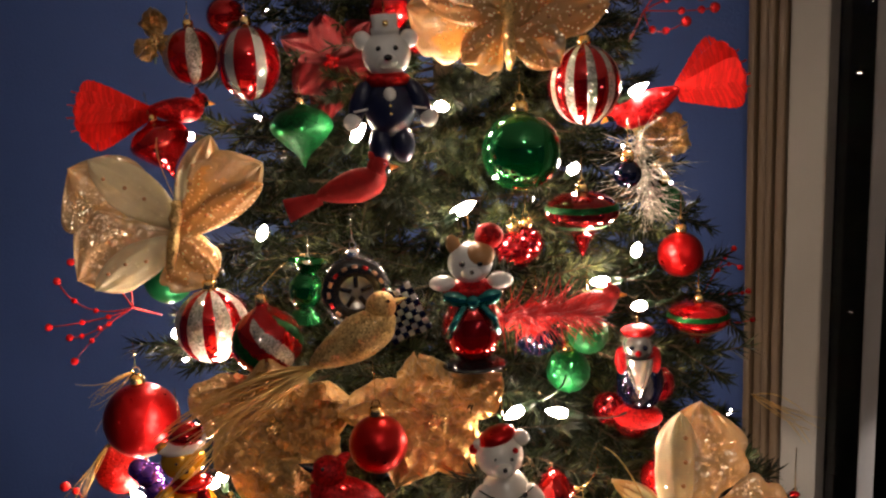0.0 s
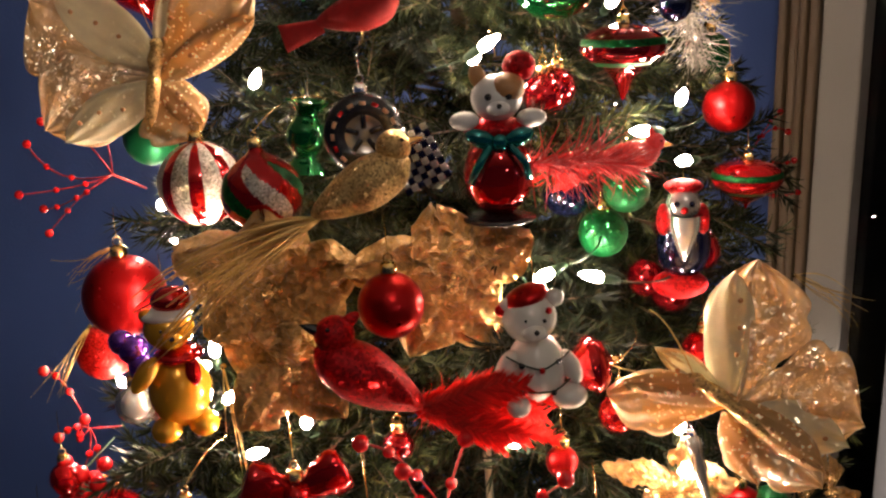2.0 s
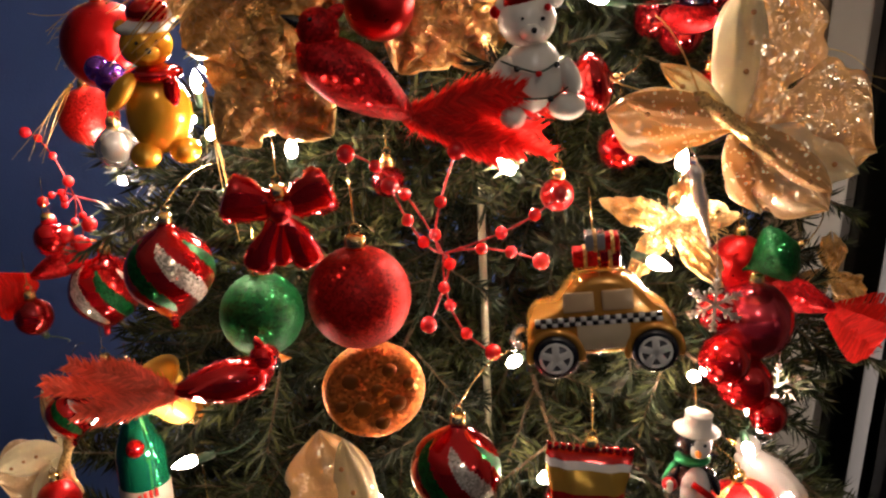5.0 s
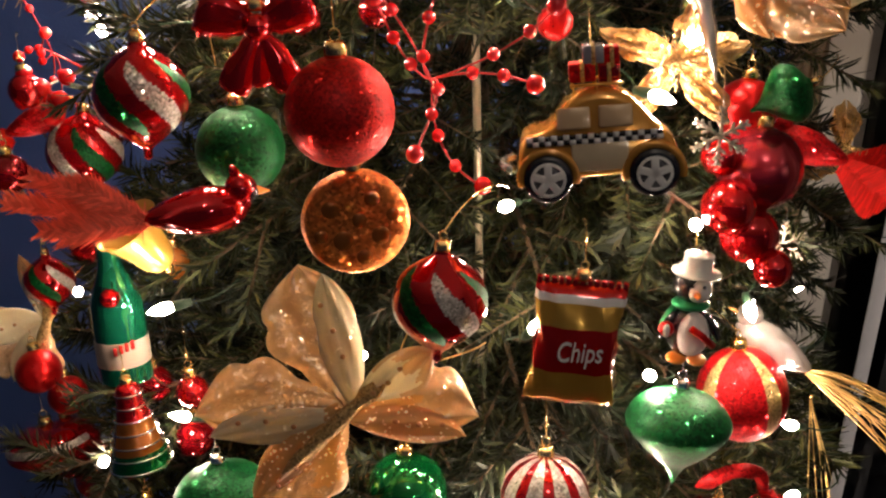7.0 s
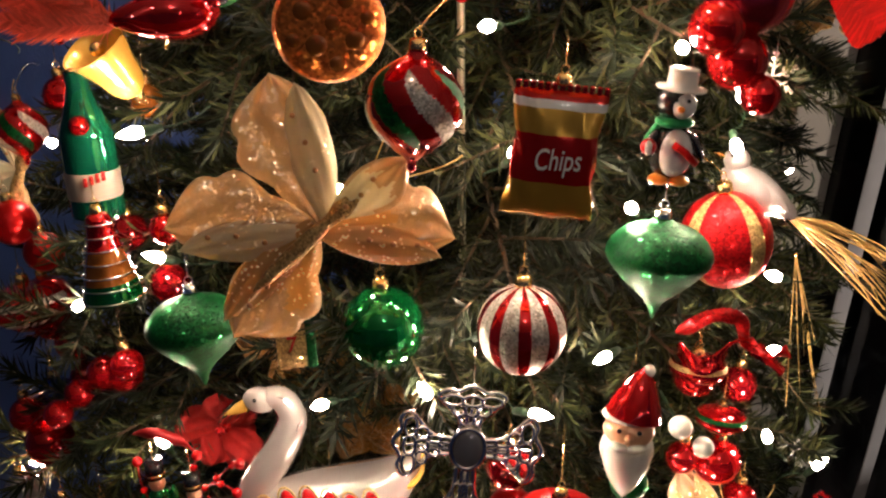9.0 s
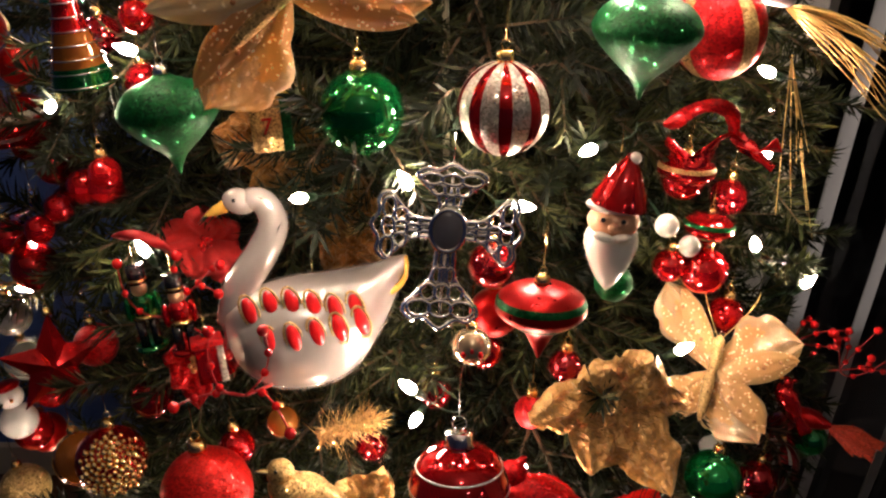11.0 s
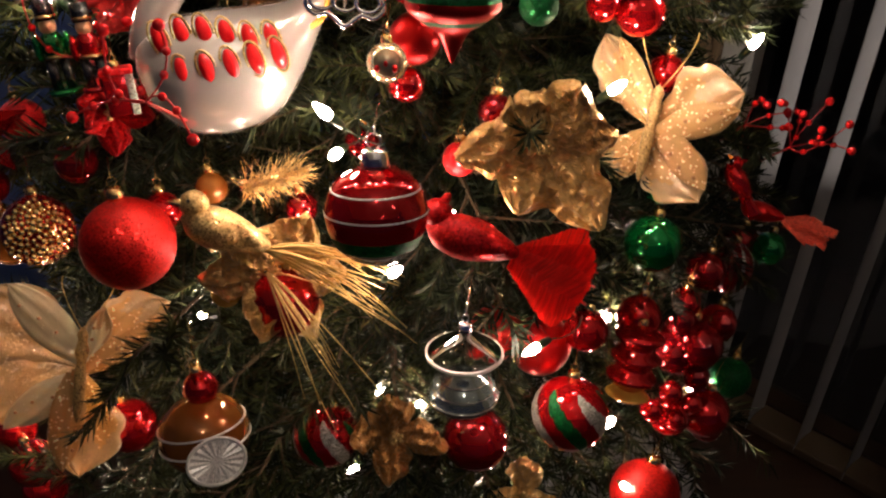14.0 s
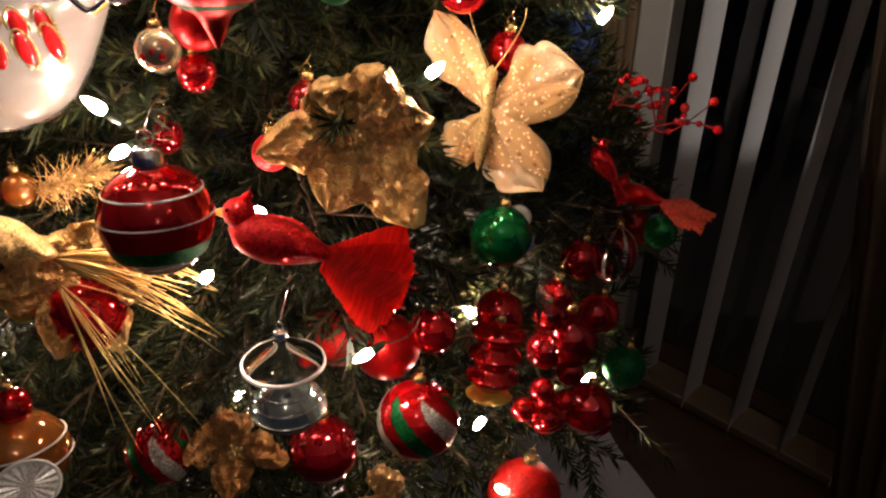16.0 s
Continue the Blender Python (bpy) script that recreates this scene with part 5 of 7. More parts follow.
saucer((-0.404, 0.748, 1.345), 0.0398, "red glass saucer ornament with silver trim", [RED, G_SILVER], tip=0.3)
swirl_onion((-0.372, 0.753, 1.517), 0.0220, "small red and silver onion behind a wing", yaw=10)
bauble((-0.270, 0.710, 1.776), 0.0157, SILVER, "small mirror silver ball among lights")
bauble((0.406, 0.711, 0.760), 0.0251, G_GREEN, "small green glitter ball at the edge")

# ---- lower tree ----
saucer((0.072, 0.491, 1.341), 0.0312, "satin red saucer ornament with green glitter band", [SATIN, G_GREEN])
bauble((-0.189, 0.501, 1.133), 0.0376, MATTE, "frosted red ball with a gold cap")
nugget_bauble((-0.300, 0.570, 1.092), 0.0319)
bauble((-0.067, 0.481, 1.089), 0.0297, RED, "red glass ball with faint ribs")
swirl_onion((-0.046, 0.476, 0.929), 0.0300, "red ball with green and silver glitter swirls", tip=False, yaw=-30)
swirl_onion((0.175, 0.481, 0.957), 0.0344, "red ball with green and silver glitter swirls", tip=False, yaw=-10)
bauble((0.091, 0.482, 0.918), 0.0303, DEEP, "dark red glass ball hung behind a clear one")
bauble((0.275, 0.536, 0.764), 0.0377, MATTE, "frosted red ball low on the tree")
bauble((0.247, 0.571, 1.080), 0.0256, GREEN, "shiny dark green glass ball")
striped_bauble((0.381, 0.735, 0.916), 0.0268, [DEEP, SILVER], "small ruby striped glass ball", 8, 1.15, 0.75)
bauble((0.257, 0.610, 1.119), 0.0197, GREEN, "small green glass ball under the butterfly")
cluster((0.320, 0.604, 0.922), "cluster of shiny dark red berries", DEEP, 0.020, [(0, 0, 0, 1.25), (-0.02, 0.0, 0.026, 0.8), (0.026, 0.01, 0.02, 0.7), (-0.026, 0.0, -0.012, 0.9), (0.0, 0.0, -0.035, 0.7)], "berry_cluster")
bauble((0.344, 0.606, 0.816), 0.0271, RED, "small red glass ball at the edge of the tree")
bauble((-0.249, 0.518, 0.888), 0.0268, RED, "red glass ball behind a butterfly wing")
bauble((0.149, 0.530, 0.995), 0.0289, SATIN, "satin red ball lit from the front")
bauble((-0.472, 0.660, 0.589), 0.0298, RED, "red glass ball with green below")
bauble((0.446, 0.798, 0.893), 0.0204, GREEN, "small green glass ball")
cluster((-0.311, 0.679, 1.317), "red ribbed glass berries in a row", RED, 0.013, [(0, 0, 0, 1.2), (-0.025, 0, -0.02, 1.0), (-0.045, 0, -0.04, 1.0), (0.018, 0, 0.0, 1.3)], "berry_cluster")
bead_spray((0.193, 0.886, 2.186), "red glitter spray against the blue wall", [(0.05, 0.0, 0.02), (0.07, 0.01, 0.0), (0.04, 0.0, -0.012), (0.06, 0.02, 0.012)], mat=G_RED, bead=0.0042)
petals((-0.261, 0.847, 2.182), "small gold foil leaf at the tree's edge", FOIL, 3, 0.034, 0.024, seed=21, fold=70)

# ---- special ornaments ----
def taxi(p, s, yaw=None, roll=0):
    o = thing("taxi_ornament", p, "gold glass taxi ornament with a checkered band and star wheels", "car ornament", yaw=yaw, roll=roll, size=s)
    # side outline, x from nose (left) to tail, extruded across y with rounded flanks
    line = smooth_profile([(0.0, -0.012), (0.001, 0.000), (0.006, 0.008), (0.020, 0.012), (0.032, 0.026), (0.044, 0.032), (0.060, 0.032), (0.072, 0.025), (0.084, 0.010), (0.094, 0.002), (0.096, -0.010), (0.092, -0.018), (0.060, -0.020), (0.030, -0.020), (0.006, -0.018)], 3)
    bm = bmesh.new()
    rings = []
    for y, f in ((-0.021, 0.80), (-0.0195, 0.93), (-0.015, 1.0), (0.0, 1.02), (0.015, 1.0), (0.0195, 0.93), (0.021, 0.80)):
        rings.append([bm.verts.new((-0.048 + 0.048 + (x - 0.048) * (0.5 + 0.5 * f), y * (1 - 0.22 * max(0, z) / 0.032), (z - 0.004) * f + 0.004)) for x, z in line])
    n = len(line)
    for a, b in zip(rings, rings[1:]):
        for i in range(n):
            bm.faces.new([a[i], b[i], b[(i + 1) % n], a[(i + 1) % n]])
    bm.faces.new(rings[0])
    bm.faces.new(rings[-1][::-1])
    body = part("body", bm, mercury("orange_gold_glass", (0.85, 0.40, 0.07), 0.16, 0.5), o)
    for x, w in ((-0.013, 0.020), (0.012, 0.020)):
        part("window", box(bmesh.new(), (x, -0.0192, 0.018), (w, 0.0030, 0.013), turn=(-13, 0, 0), bevel=0.0012), mercury("champagne_pane", (0.72, 0.50, 0.28), 0.25, 0.15), body)
    part("door", box(bmesh.new(), (0.002, -0.0206, -0.006), (0.034, 0.0024, 0.018), bevel=0.001), mercury("pale_gold_glass", (0.90, 0.72, 0.45), 0.18, 0.25), body, "pale gold door")
    for r in range(2):
        for c in range(22):
            if (r + c) % 2 == 0:
                part("check", box(bmesh.new(), (-0.040 + c * 0.0037, -0.0212, 0.0040 + r * 0.0030), (0.0036, 0.0016, 0.0029)), BLACK, body)
            else:
                part("check", box(bmesh.new(), (-0.040 + c * 0.0037, -0.0211, 0.0040 + r * 0.0030), (0.0036, 0.0016, 0.0029)), WHITE, body)
    for x in (-0.030, 0.034):
        for y in (-0.021, 0.019):
            w = part("wheel", lathe(smooth_profile([(0.0060, -0.003), (0.0105, -0.0034), (0.0128, -0.0018), (0.0128, 0.0018), (0.0105, 0.0034), (0.0060, 0.003)], 2), 28), BLACK, o, "black tyre")
            w.matrix_basis = pose(x, y, -0.018, 90, 0, 0) @ Matrix.Scale(1.18, 4)
            hub = bmesh.new()
            for k in range(5):
                a = math.radians(90 + 72 * k)
                box(hub, (0.0046 * math.cos(a), 0.0046 * math.sin(a), 0.0042), (0.0104, 0.0048, 0.0022), turn=(0, 0, 90 + 72 * k), bevel=0.0006)
            lathe([(0.0088, 0.0030), (0.0094, 0.0050), (0.0110, 0.0048), (0.0112, 0.0030)], 24, None, hub)
            part("star_rim", hub, WHITE, w, "white star rim").matrix_basis = Matrix.Scale(0.84, 4)
            part("hub_plate", lathe([(0.0005, 0.0026), (0.0105, 0.0026), (0.0105, 0.0032), (0.0005, 0.0032)], 24), plain("grey_hub", (0.10, 0.10, 0.11), 0.3, 0.6), w)
            arch = [(0.0172 * math.cos(a), 0.0172 * math.sin(a), 0) for a in (math.pi * i / 14 for i in range(-1, 16))]
            part("wheel_arch", tube([(x + p, y * 0.98, -0.018 + q) for p, q, r in arch], 0.0026, sides=8), body.data.materials[0], body)
    rk = bmesh.new()
    for y in (-0.012, 0.012):
        tube([(-0.014, y, 0.036), (0.018, y, 0.036)], 0.0010, rk)
    for x in (-0.012, 0.002, 0.016):
        tube([(x, -0.012, 0.030), (x, -0.012, 0.036), (x, 0.012, 0.036), (x, 0.012, 0.030)], 0.0009, rk)
    part("roof_rack", rk, GOLDG, o)
    for x, z, w, m in ((-0.006, 0.0425, 0.016, G_RED), (0.010, 0.0415, 0.013, RED), (0.001, 0.053, 0.013, SILVER), (0.012, 0.051, 0.009, G_RED)):
        g = part("parcel", box(bmesh.new(), (x, 0, z), (w, 0.013, 0.0115), bevel=0.001), m, o, "shiny wrapped parcel")
        part("parcel_ribbon", box(bmesh.new(), (x, 0, z), (0.0024, 0.0136, 0.0121)), G_GOLD, g)
    part("bumper", tube(arc((-0.052, -0.016, -0.012), (-0.052, 0.016, -0.012), (-0.006, 0, 0), 8), 0.0028, sides=8), SILVER, o)
    hang(o, 0.058, CAP_GOLD, 0.004, cap=False)
    return o


def bag(p, s, yaw=None, roll=0):
    o = thing("crisp_bag_ornament", p, "red and gold glass crisp bag ornament with white lettering", "food ornament", yaw=yaw, roll=roll, size=s)
    bm = bmesh.new()
    rows_b = []
    for i in range(17):
        v = i / 16
        z = -0.045 + 0.09 * v
        puff = 0.0025 + 0.0135 * math.sin(math.pi * v) ** 0.6
        half = 0.029 + 0.004 * abs(2 * v - 1) ** 2
        rows_b.append([bm.verts.new((half * math.copysign(abs(math.cos(a)) ** 0.6, math.cos(a)) + 0.001 * math.sin(17 * v + 3 * a), puff * math.copysign(abs(math.sin(a)) ** 0.8, math.sin(a)) + 0.0012 * math.sin(9 * a + 11 * v), z)) for a in (2 * math.pi * k / 40 for k in range(40))])
    for i, (a, b) in enumerate(zip(rows_b, rows_b[1:])):
        for k in range(40):
            f = bm.faces.new([a[k], a[(k + 1) % 40], b[(k + 1) % 40], b[k]])
            f.material_index = 0 if i < 5 or 10 < i < 14 else 1 if i < 11 else 2 if i < 15 else 1
    bm.faces.new(rows_b[0][::-1]).material_index = 0
    bm.faces.new(rows_b[-1]).material_index = 1
    part("bag", bm, [mercury("bag_gold_glass", (0.90, 0.52, 0.08), 0.2, 0.6), mercury("bag_red_glass", (0.62, 0.012, 0.010), 0.13, 0.55), WHITE], o)
    for x in range(13):
        part("crimp", box(bmesh.new(), (-0.030 + x * 0.005, 0, 0.047), (0.0036, 0.005, 0.006), bevel=0.0008), RED, o)
    cu = bpy.data.curves.new("lettering", "FONT")
    cu.body, cu.size, cu.extrude, cu.align_x, cu.shear = "Chips", 0.0170, 0.0006, "CENTER", 0.2
    cu.materials.append(WHITE)
    word = new("lettering", cu)
    word.parent = o
    word["label"] = "white lettering reading Chips"
    word.matrix_basis = pose(0.002, -0.0175, -0.006, 90, -4, 0) @ Matrix.Diagonal((0.82, 1.25, 1, 1))
    hang(o, 0.050, CAP_GOLD, 0.005)
    return o


def bottle(p, s, yaw=None, roll=0):
    o = thing("bottle_ornament", p, "green glass soda bottle ornament with a pale label", "bottle ornament", yaw=yaw, roll=roll, size=s)
    prof = smooth_profile([(0.0005, -0.050), (0.016, -0.049), (0.0178, -0.044), (0.0178, 0.000), (0.0165, 0.012), (0.0105, 0.028), (0.0075, 0.040), (0.0070, 0.050), (0.0005, 0.051)], 4)
    part("glass", lathe(prof, 32), mercury("bottle_green_glass", (0.01, 0.22, 0.11), 0.08), o)
    part("label", lathe([(0.0181, -0.036), (0.0184, -0.035), (0.0184, -0.018), (0.0181, -0.017)], 32), plain("paper_label", (0.42, 0.34, 0.27), 0.4, 0.2, 0.2), o, "pale paper label")
    for k in range(4):
        part("lettering_bar", box(bmesh.new(), (-0.006 + k * 0.004, -0.0184, -0.022 + 0.001 * k), (0.0026, 0.0012, 0.006)), FELT, o)
    part("badge", lathe([(0, -0.0005), (0.006, -0.0005), (0.0065, 0.0012), (0, 0.0020)], 20), RED, o, "round red badge").matrix_basis = pose(-0.004, -0.0150, 0.016, 78, 0, 0)
    part("crown_cap", lathe([(0, 0.0505), (0.0082, 0.0505), (0.0085, 0.053), (0.0070, 0.0555), (0, 0.056)], 21), CAP_GOLD, o)
    hang(o, 0.056, CAP_GOLD, 0.004, cap=False)
    return o


def coil_tree(p, s, yaw=None, roll=0):
    o = thing("coil_tree_ornament", p, "glass cone tree ornament ringed with silver wire", "ornament", yaw=yaw, roll=roll, size=s)
    prof = smooth_profile([(0.0005, -0.040), (0.024, -0.039), (0.0255, -0.034), (0.020, -0.010), (0.0125, 0.018), (0.0100, 0.036), (0.0050, 0.040)], 5)
    part("cone", lathe(prof, 36, lambda a, z: 0 if z < -0.022 else 1 if z < 0.008 else 2), [GREEN, AMBER, RED], o)
    for k in range(7):
        z = -0.036 + 0.0112 * k
        r = float(np.interp(z, [-0.04, -0.034, -0.01, 0.018, 0.036], [0.0265, 0.0268, 0.0215, 0.0138, 0.0110]))
        part("ring", tube([(r * math.cos(a), r * math.sin(a), z) for a in (2 * math.pi * i / 40 for i in range(40))], 0.0009, closed=True), CAP_SILVER, o)
    hang(o, 0.040, CAP_GOLD, 0.005)
    return o


def cookie(p, r):
    o = thing("cookie_ornament", p, "orange copper glitter cookie ornament with round spots", "food ornament", tilt=-4)
    part("disc", lathe(smooth_profile([(0.0005, -0.28 * r), (0.80 * r, -0.26 * r), (0.98 * r, -0.10 * r), (0.98 * r, 0.10 * r), (0.80 * r, 0.26 * r), (0.0005, 0.30 * r)], 4), 40), G_COPPER, o).matrix_basis = pose(0, 0, 0, 90, 0, 0)
    for x, z, q in ((-0.45, 0.35, 0.17), (0.3, 0.5, 0.15), (-0.25, -0.25, 0.20), (0.42, -0.2, 0.18), (0.05, 0.12, 0.15), (0.1, -0.6, 0.15), (-0.65, -0.15, 0.13), (0.66, 0.18, 0.13)):
        part("spot", blob(bmesh.new(), (x * r, -0.27 * r, z * r), (q * r, 0.07 * r, q * r), seg=14), AMBER, o, "dark red glaze spot")
    hang(o, r * 0.97, CAP_GOLD, 0.005)
    return o


def glass_bow(p, s, yaw=None, roll=0):
    o = thing("bow_ornament", p, "shiny red glass bow ornament", "bow ornament", yaw=yaw, roll=roll, size=s)
    for k, (turn, ln, wd) in enumerate(((-68, 0.034, 0.030), (68, 0.034, 0.030), (-155, 0.040, 0.020), (155, 0.040, 0.020), (-175, 0.034, 0.016))):
        bm = bmesh.new()
        prof = smooth_profile([(0.002, 0.0), (wd * 0.32, ln * 0.3), (wd * 0.5, ln * 0.75), (wd * 0.42, ln), (0.0005, ln * 1.02)], 4)
        lathe(prof, 20, None, bm)
        for v in bm.verts:
            v.co.y *= 0.55
            v.co.x *= 1 + 0.10 * math.sin(v.co.x * 1500)
        part("loop" if k < 2 else "streamer", bm, RED, o).matrix_basis = pose(0, 0, 0, 0, turn, 0)
    part("knot", blob(bmesh.new(), (0, -0.004, 0), (0.008, 0.008, 0.008)), RED, o)
    hang(o, 0.010, CAP_GOLD, 0.005)
    return o


def candy(p, s, mat, label, roll=0):
    o = thing("candy_ornament", p, label, "candy ornament", roll=roll, size=s)
    part("sweet", lathe(smooth_profile([(0.017, -0.026), (0.012, -0.020), (0.0085, -0.015), (0.014, -0.007), (0.0150, 0.0), (0.014, 0.007), (0.0085, 0.015), (0.012, 0.020), (0.017, 0.026)], 4), 9), mat, o)
    hang(o, 0.020, CAP_SILVER, 0.004)
    return o


def tyre(p, s):
    o = thing("tyre_ornament", p, "black racing tyre ornament with silver rim and red lettering marks", "wheel ornament", size=s)
    part("tread", lathe(smooth_profile([(0.014, -0.010), (0.022, -0.011), (0.028, -0.007), (0.029, 0.0), (0.028, 0.007), (0.022, 0.011), (0.014, 0.010)], 3), 40), BLACK, o).matrix_basis = pose(0, 0, 0, 90, 0, 0)
    part("rim", lathe([(0.0005, 0.006), (0.004, 0.0065), (0.006, 0.004), (0.011, 0.005), (0.0145, 0.0100), (0.0155, 0.0095), (0.0155, -0.005), (0.0005, -0.005)], 30), SILVER, o).matrix_basis = pose(0, 0, 0, 90, 0, 0)
    for k in range(5):
        a = math.radians(72 * k + 18)
        part("spoke", box(bmesh.new(), (0.009 * math.cos(a), -0.008, 0.009 * math.sin(a)), (0.010, 0.003, 0.004), turn=(0, -math.degrees(a), 0), bevel=0.001), BLACK, o)
    for k in range(16):
        a = 2 * math.pi * k / 16
        part("lettering_bar", box(bmesh.new(), (0.0225 * math.cos(a), -0.0108, 0.0225 * math.sin(a)), (0.0045, 0.0016, 0.0026), turn=(0, 90 - math.degrees(a), 0)), SKIN if k % 3 else SATIN, o)
    hang(o, 0.029, CAP_SILVER, 0.005)
    return o


def flag(p, s, roll=0):
    o = thing("checkered_flag_ornament", p, "black and silver checkered racing flag ornament", "flag ornament", roll=roll, size=s)
    for i in range(7):
        for j in range(8):
            bm = bmesh.new()
            y = 0.006 * math.sin(i * 0.9 + 0.3 * j)
            box(bm, (-0.021 + i * 0.007, y, -0.026 + j * 0.0072), (0.0071, 0.007, 0.0073), bevel=0.0008)
            part("check", bm, SILVER if (i + j) % 2 else NAVY, o)
    hang(o, 0.028, CAP_SILVER, 0.004)
    return o


def swan(p, s, yaw=None, roll=0):
    o = thing("swan_ornament", p, "pearl white glass swan ornament with red and gold jewels", "swan ornament", yaw=yaw, roll=roll, size=s)
    bm = bmesh.new()
    # cross sections along x, from breast (left) to the upturned tail
    secs = [(-0.052, 0.000, 0.004, 0.004), (-0.049, -0.004, 0.014, 0.015), (-0.042, -0.007, 0.020, 0.024), (-0.028, -0.010, 0.025, 0.031), (-0.010, -0.010, 0.027, 0.034), (0.010, -0.008, 0.026, 0.033), (0.026, -0.002, 0.022, 0.028), (0.038, 0.008, 0.015, 0.020), (0.047, 0.018, 0.008, 0.012), (0.054, 0.027, 0.002, 0.004)]
    line = smooth3([(a, b, c) for a, b, c, d in secs], 4)
    hs = smooth3([(a, d, 0) for a, b, c, d in secs], 4)
    rings = []
    for q, h2 in zip(line, hs):
        rings.append([bm.verts.new((q.x, q.z * math.sin(a), q.y + h2.y * math.cos(a))) for a in (2 * math.pi * k / 24 for k in range(24))])
    for a, b in zip(rings, rings[1:]):
        for k in range(24):
            bm.faces.new([a[k], a[(k + 1) % 24], b[(k + 1) % 24], b[k]])
    bm.faces.new(rings[0])
    bm.faces.new(rings[-1][::-1])
    body = part("body", bm, PEARL, o)
    neck = part("neck", tube(smooth3([(-0.044, 0, 0.000), (-0.040, 0, 0.020), (-0.026, 0, 0.040), (-0.019, 0, 0.056), (-0.024, 0, 0.068), (-0.033, 0, 0.070)], 6), 0.0115, sides=16, taper=0.55), PEARL, o)
    hd = bmesh.new()
    blob(hd, (-0.036, 0, 0.069), (0.010, 0.007, 0.0075), 0, (0, 18, 0))
    blob(hd, (-0.039, -0.0062, 0.071), 0.0012, 1, seg=8)
    head = part("head", hd, [PEARL, BLACK], neck)
    part("beak", lathe([(0.0040, 0), (0.003, 0.006), (0.0004, 0.013)], 10), GOLDG, head, "gold beak").matrix_basis = pose(-0.044, 0, 0.067, 0, -112, 0)
    for k in range(11):
        if k < 6:
            x, z = -0.036 + k * 0.0115, 0.012 + 0.003 * math.sin(k)
        else:
            x, z = -0.026 + (k - 6) * 0.0125, -0.005 + 0.003 * (k - 6) * 0.5
        yy = -0.0262 * math.sqrt(max(0.05, 1 - ((z + 0.008) / 0.034) ** 2)) * (1 if abs(x) < 0.02 else 0.90)
        g = part("jewel", blob(bmesh.new(), (x, yy, z), (0.0038, 0.0024, 0.0080), turn=(0, -14, 0), seg=12), BEAD, body, "red oval jewel")
        ring = [(x + 0.0048 * math.cos(a) - 0.0022 * math.sin(a), yy + 0.0003, z + 0.0094 * math.sin(a)) for a in (2 * math.pi * i / 18 for i in range(18))]
        part("setting", tube(ring, 0.0007, closed=True), G_GOLD, g)
    part("tail_edge", tube(arc((0.040, -0.010, 0.012), (0.0535, -0.001, 0.030), (0.004, -0.002, -0.003), 8), 0.0022, sides=8, taper=0.6), GOLDG, o, "gold tail edge")
    hang(o, 0.026, CAP_GOLD, 0.005, cap=False)
    return o


def cross(p, s, yaw=None, roll=0):
    o = thing("cross_ornament", p, "silver filigree cross ornament with a grey oval stone", "cross ornament", yaw=yaw, roll=roll, size=s)
    for k, (turn, ln, wd) in enumerate(((0, 0.044, 0.044), (90, 0.050, 0.046), (-90, 0.050, 0.046), (180, 0.072, 0.050))):
        bm = bmesh.new()
        edge = [(0.006, 0.006), (0.008, ln * 0.5), (wd * 0.52, ln * 0.82), (wd * 0.40, ln * 0.95), (wd * 0.22, ln * 0.93), (0, ln * 1.04)]
        full = edge + [(-x, z) for x, z in edge[-2::-1]]
        tube([(v.x, 0, v.z) for v in smooth3([(x, 0, z) for x, z in full], 4)], 0.0019, bm, 7)
        for q in range(4):
            c = ln * (0.30 + 0.17 * q)
            w = np.interp(c, [0, ln * 0.5, ln * 0.82, ln], [0.006, 0.008, wd * 0.5, wd * 0.3])
            for sx in (-0.62, 0.0, 0.62):
                tube([(sx * w + w * 0.34 * math.cos(a), -0.001 * q, c + ln * 0.085 * math.sin(a)) for a in (2 * math.pi * i / 14 for i in range(14))], 0.0013, bm, 6, closed=True)
        tube([(0, 0, 0.006), (0, -0.0015, ln * 0.9)], 0.0013, bm, 6)
        part("arm", bm, CAP_SILVER, o).matrix_basis = pose(0, 0, 0, 0, turn, 0)
    part("bezel", tube([(0.0115 * math.cos(a), -0.003, 0.0150 * math.sin(a)) for a in (2 * math.pi * i / 30 for i in range(30))], 0.0022, closed=True, sides=8), CAP_SILVER, o)
    part("stone", blob(bmesh.new(), (0, -0.003, 0), (0.0108, 0.0045, 0.0142), seg=24), plain("grey_cabochon", (0.22, 0.21, 0.22), 0.12, 0.3, 0.2, 80, 0, 0.6), o, "grey oval stone")
    hang(o, 0.044, CAP_SILVER, 0.004, cap=False)
    return o


def star(p, r, mat, label, roll=0):
    o = thing("star_ornament", p, label, "star ornament", roll=roll)
    bm = bmesh.new()
    ring = [bm.verts.new(((r if k % 2 == 0 else r * 0.45) * math.sin(math.pi * k / 5), 0, (r if k % 2 == 0 else r * 0.45) * math.cos(math.pi * k / 5))) for k in range(10)]
    a, b = bm.verts.new((0, -r * 0.3, 0)), bm.verts.new((0, r * 0.3, 0))
    for k in range(10):
        bm.faces.new([a, ring[k], ring[(k + 1) % 10]])
        bm.faces.new([b, ring[(k + 1) % 10], ring[k]])
    part("star", bm, mat, o, smooth=False)
    hang(o, r * 0.98, CAP_GOLD, 0.004)
    return o


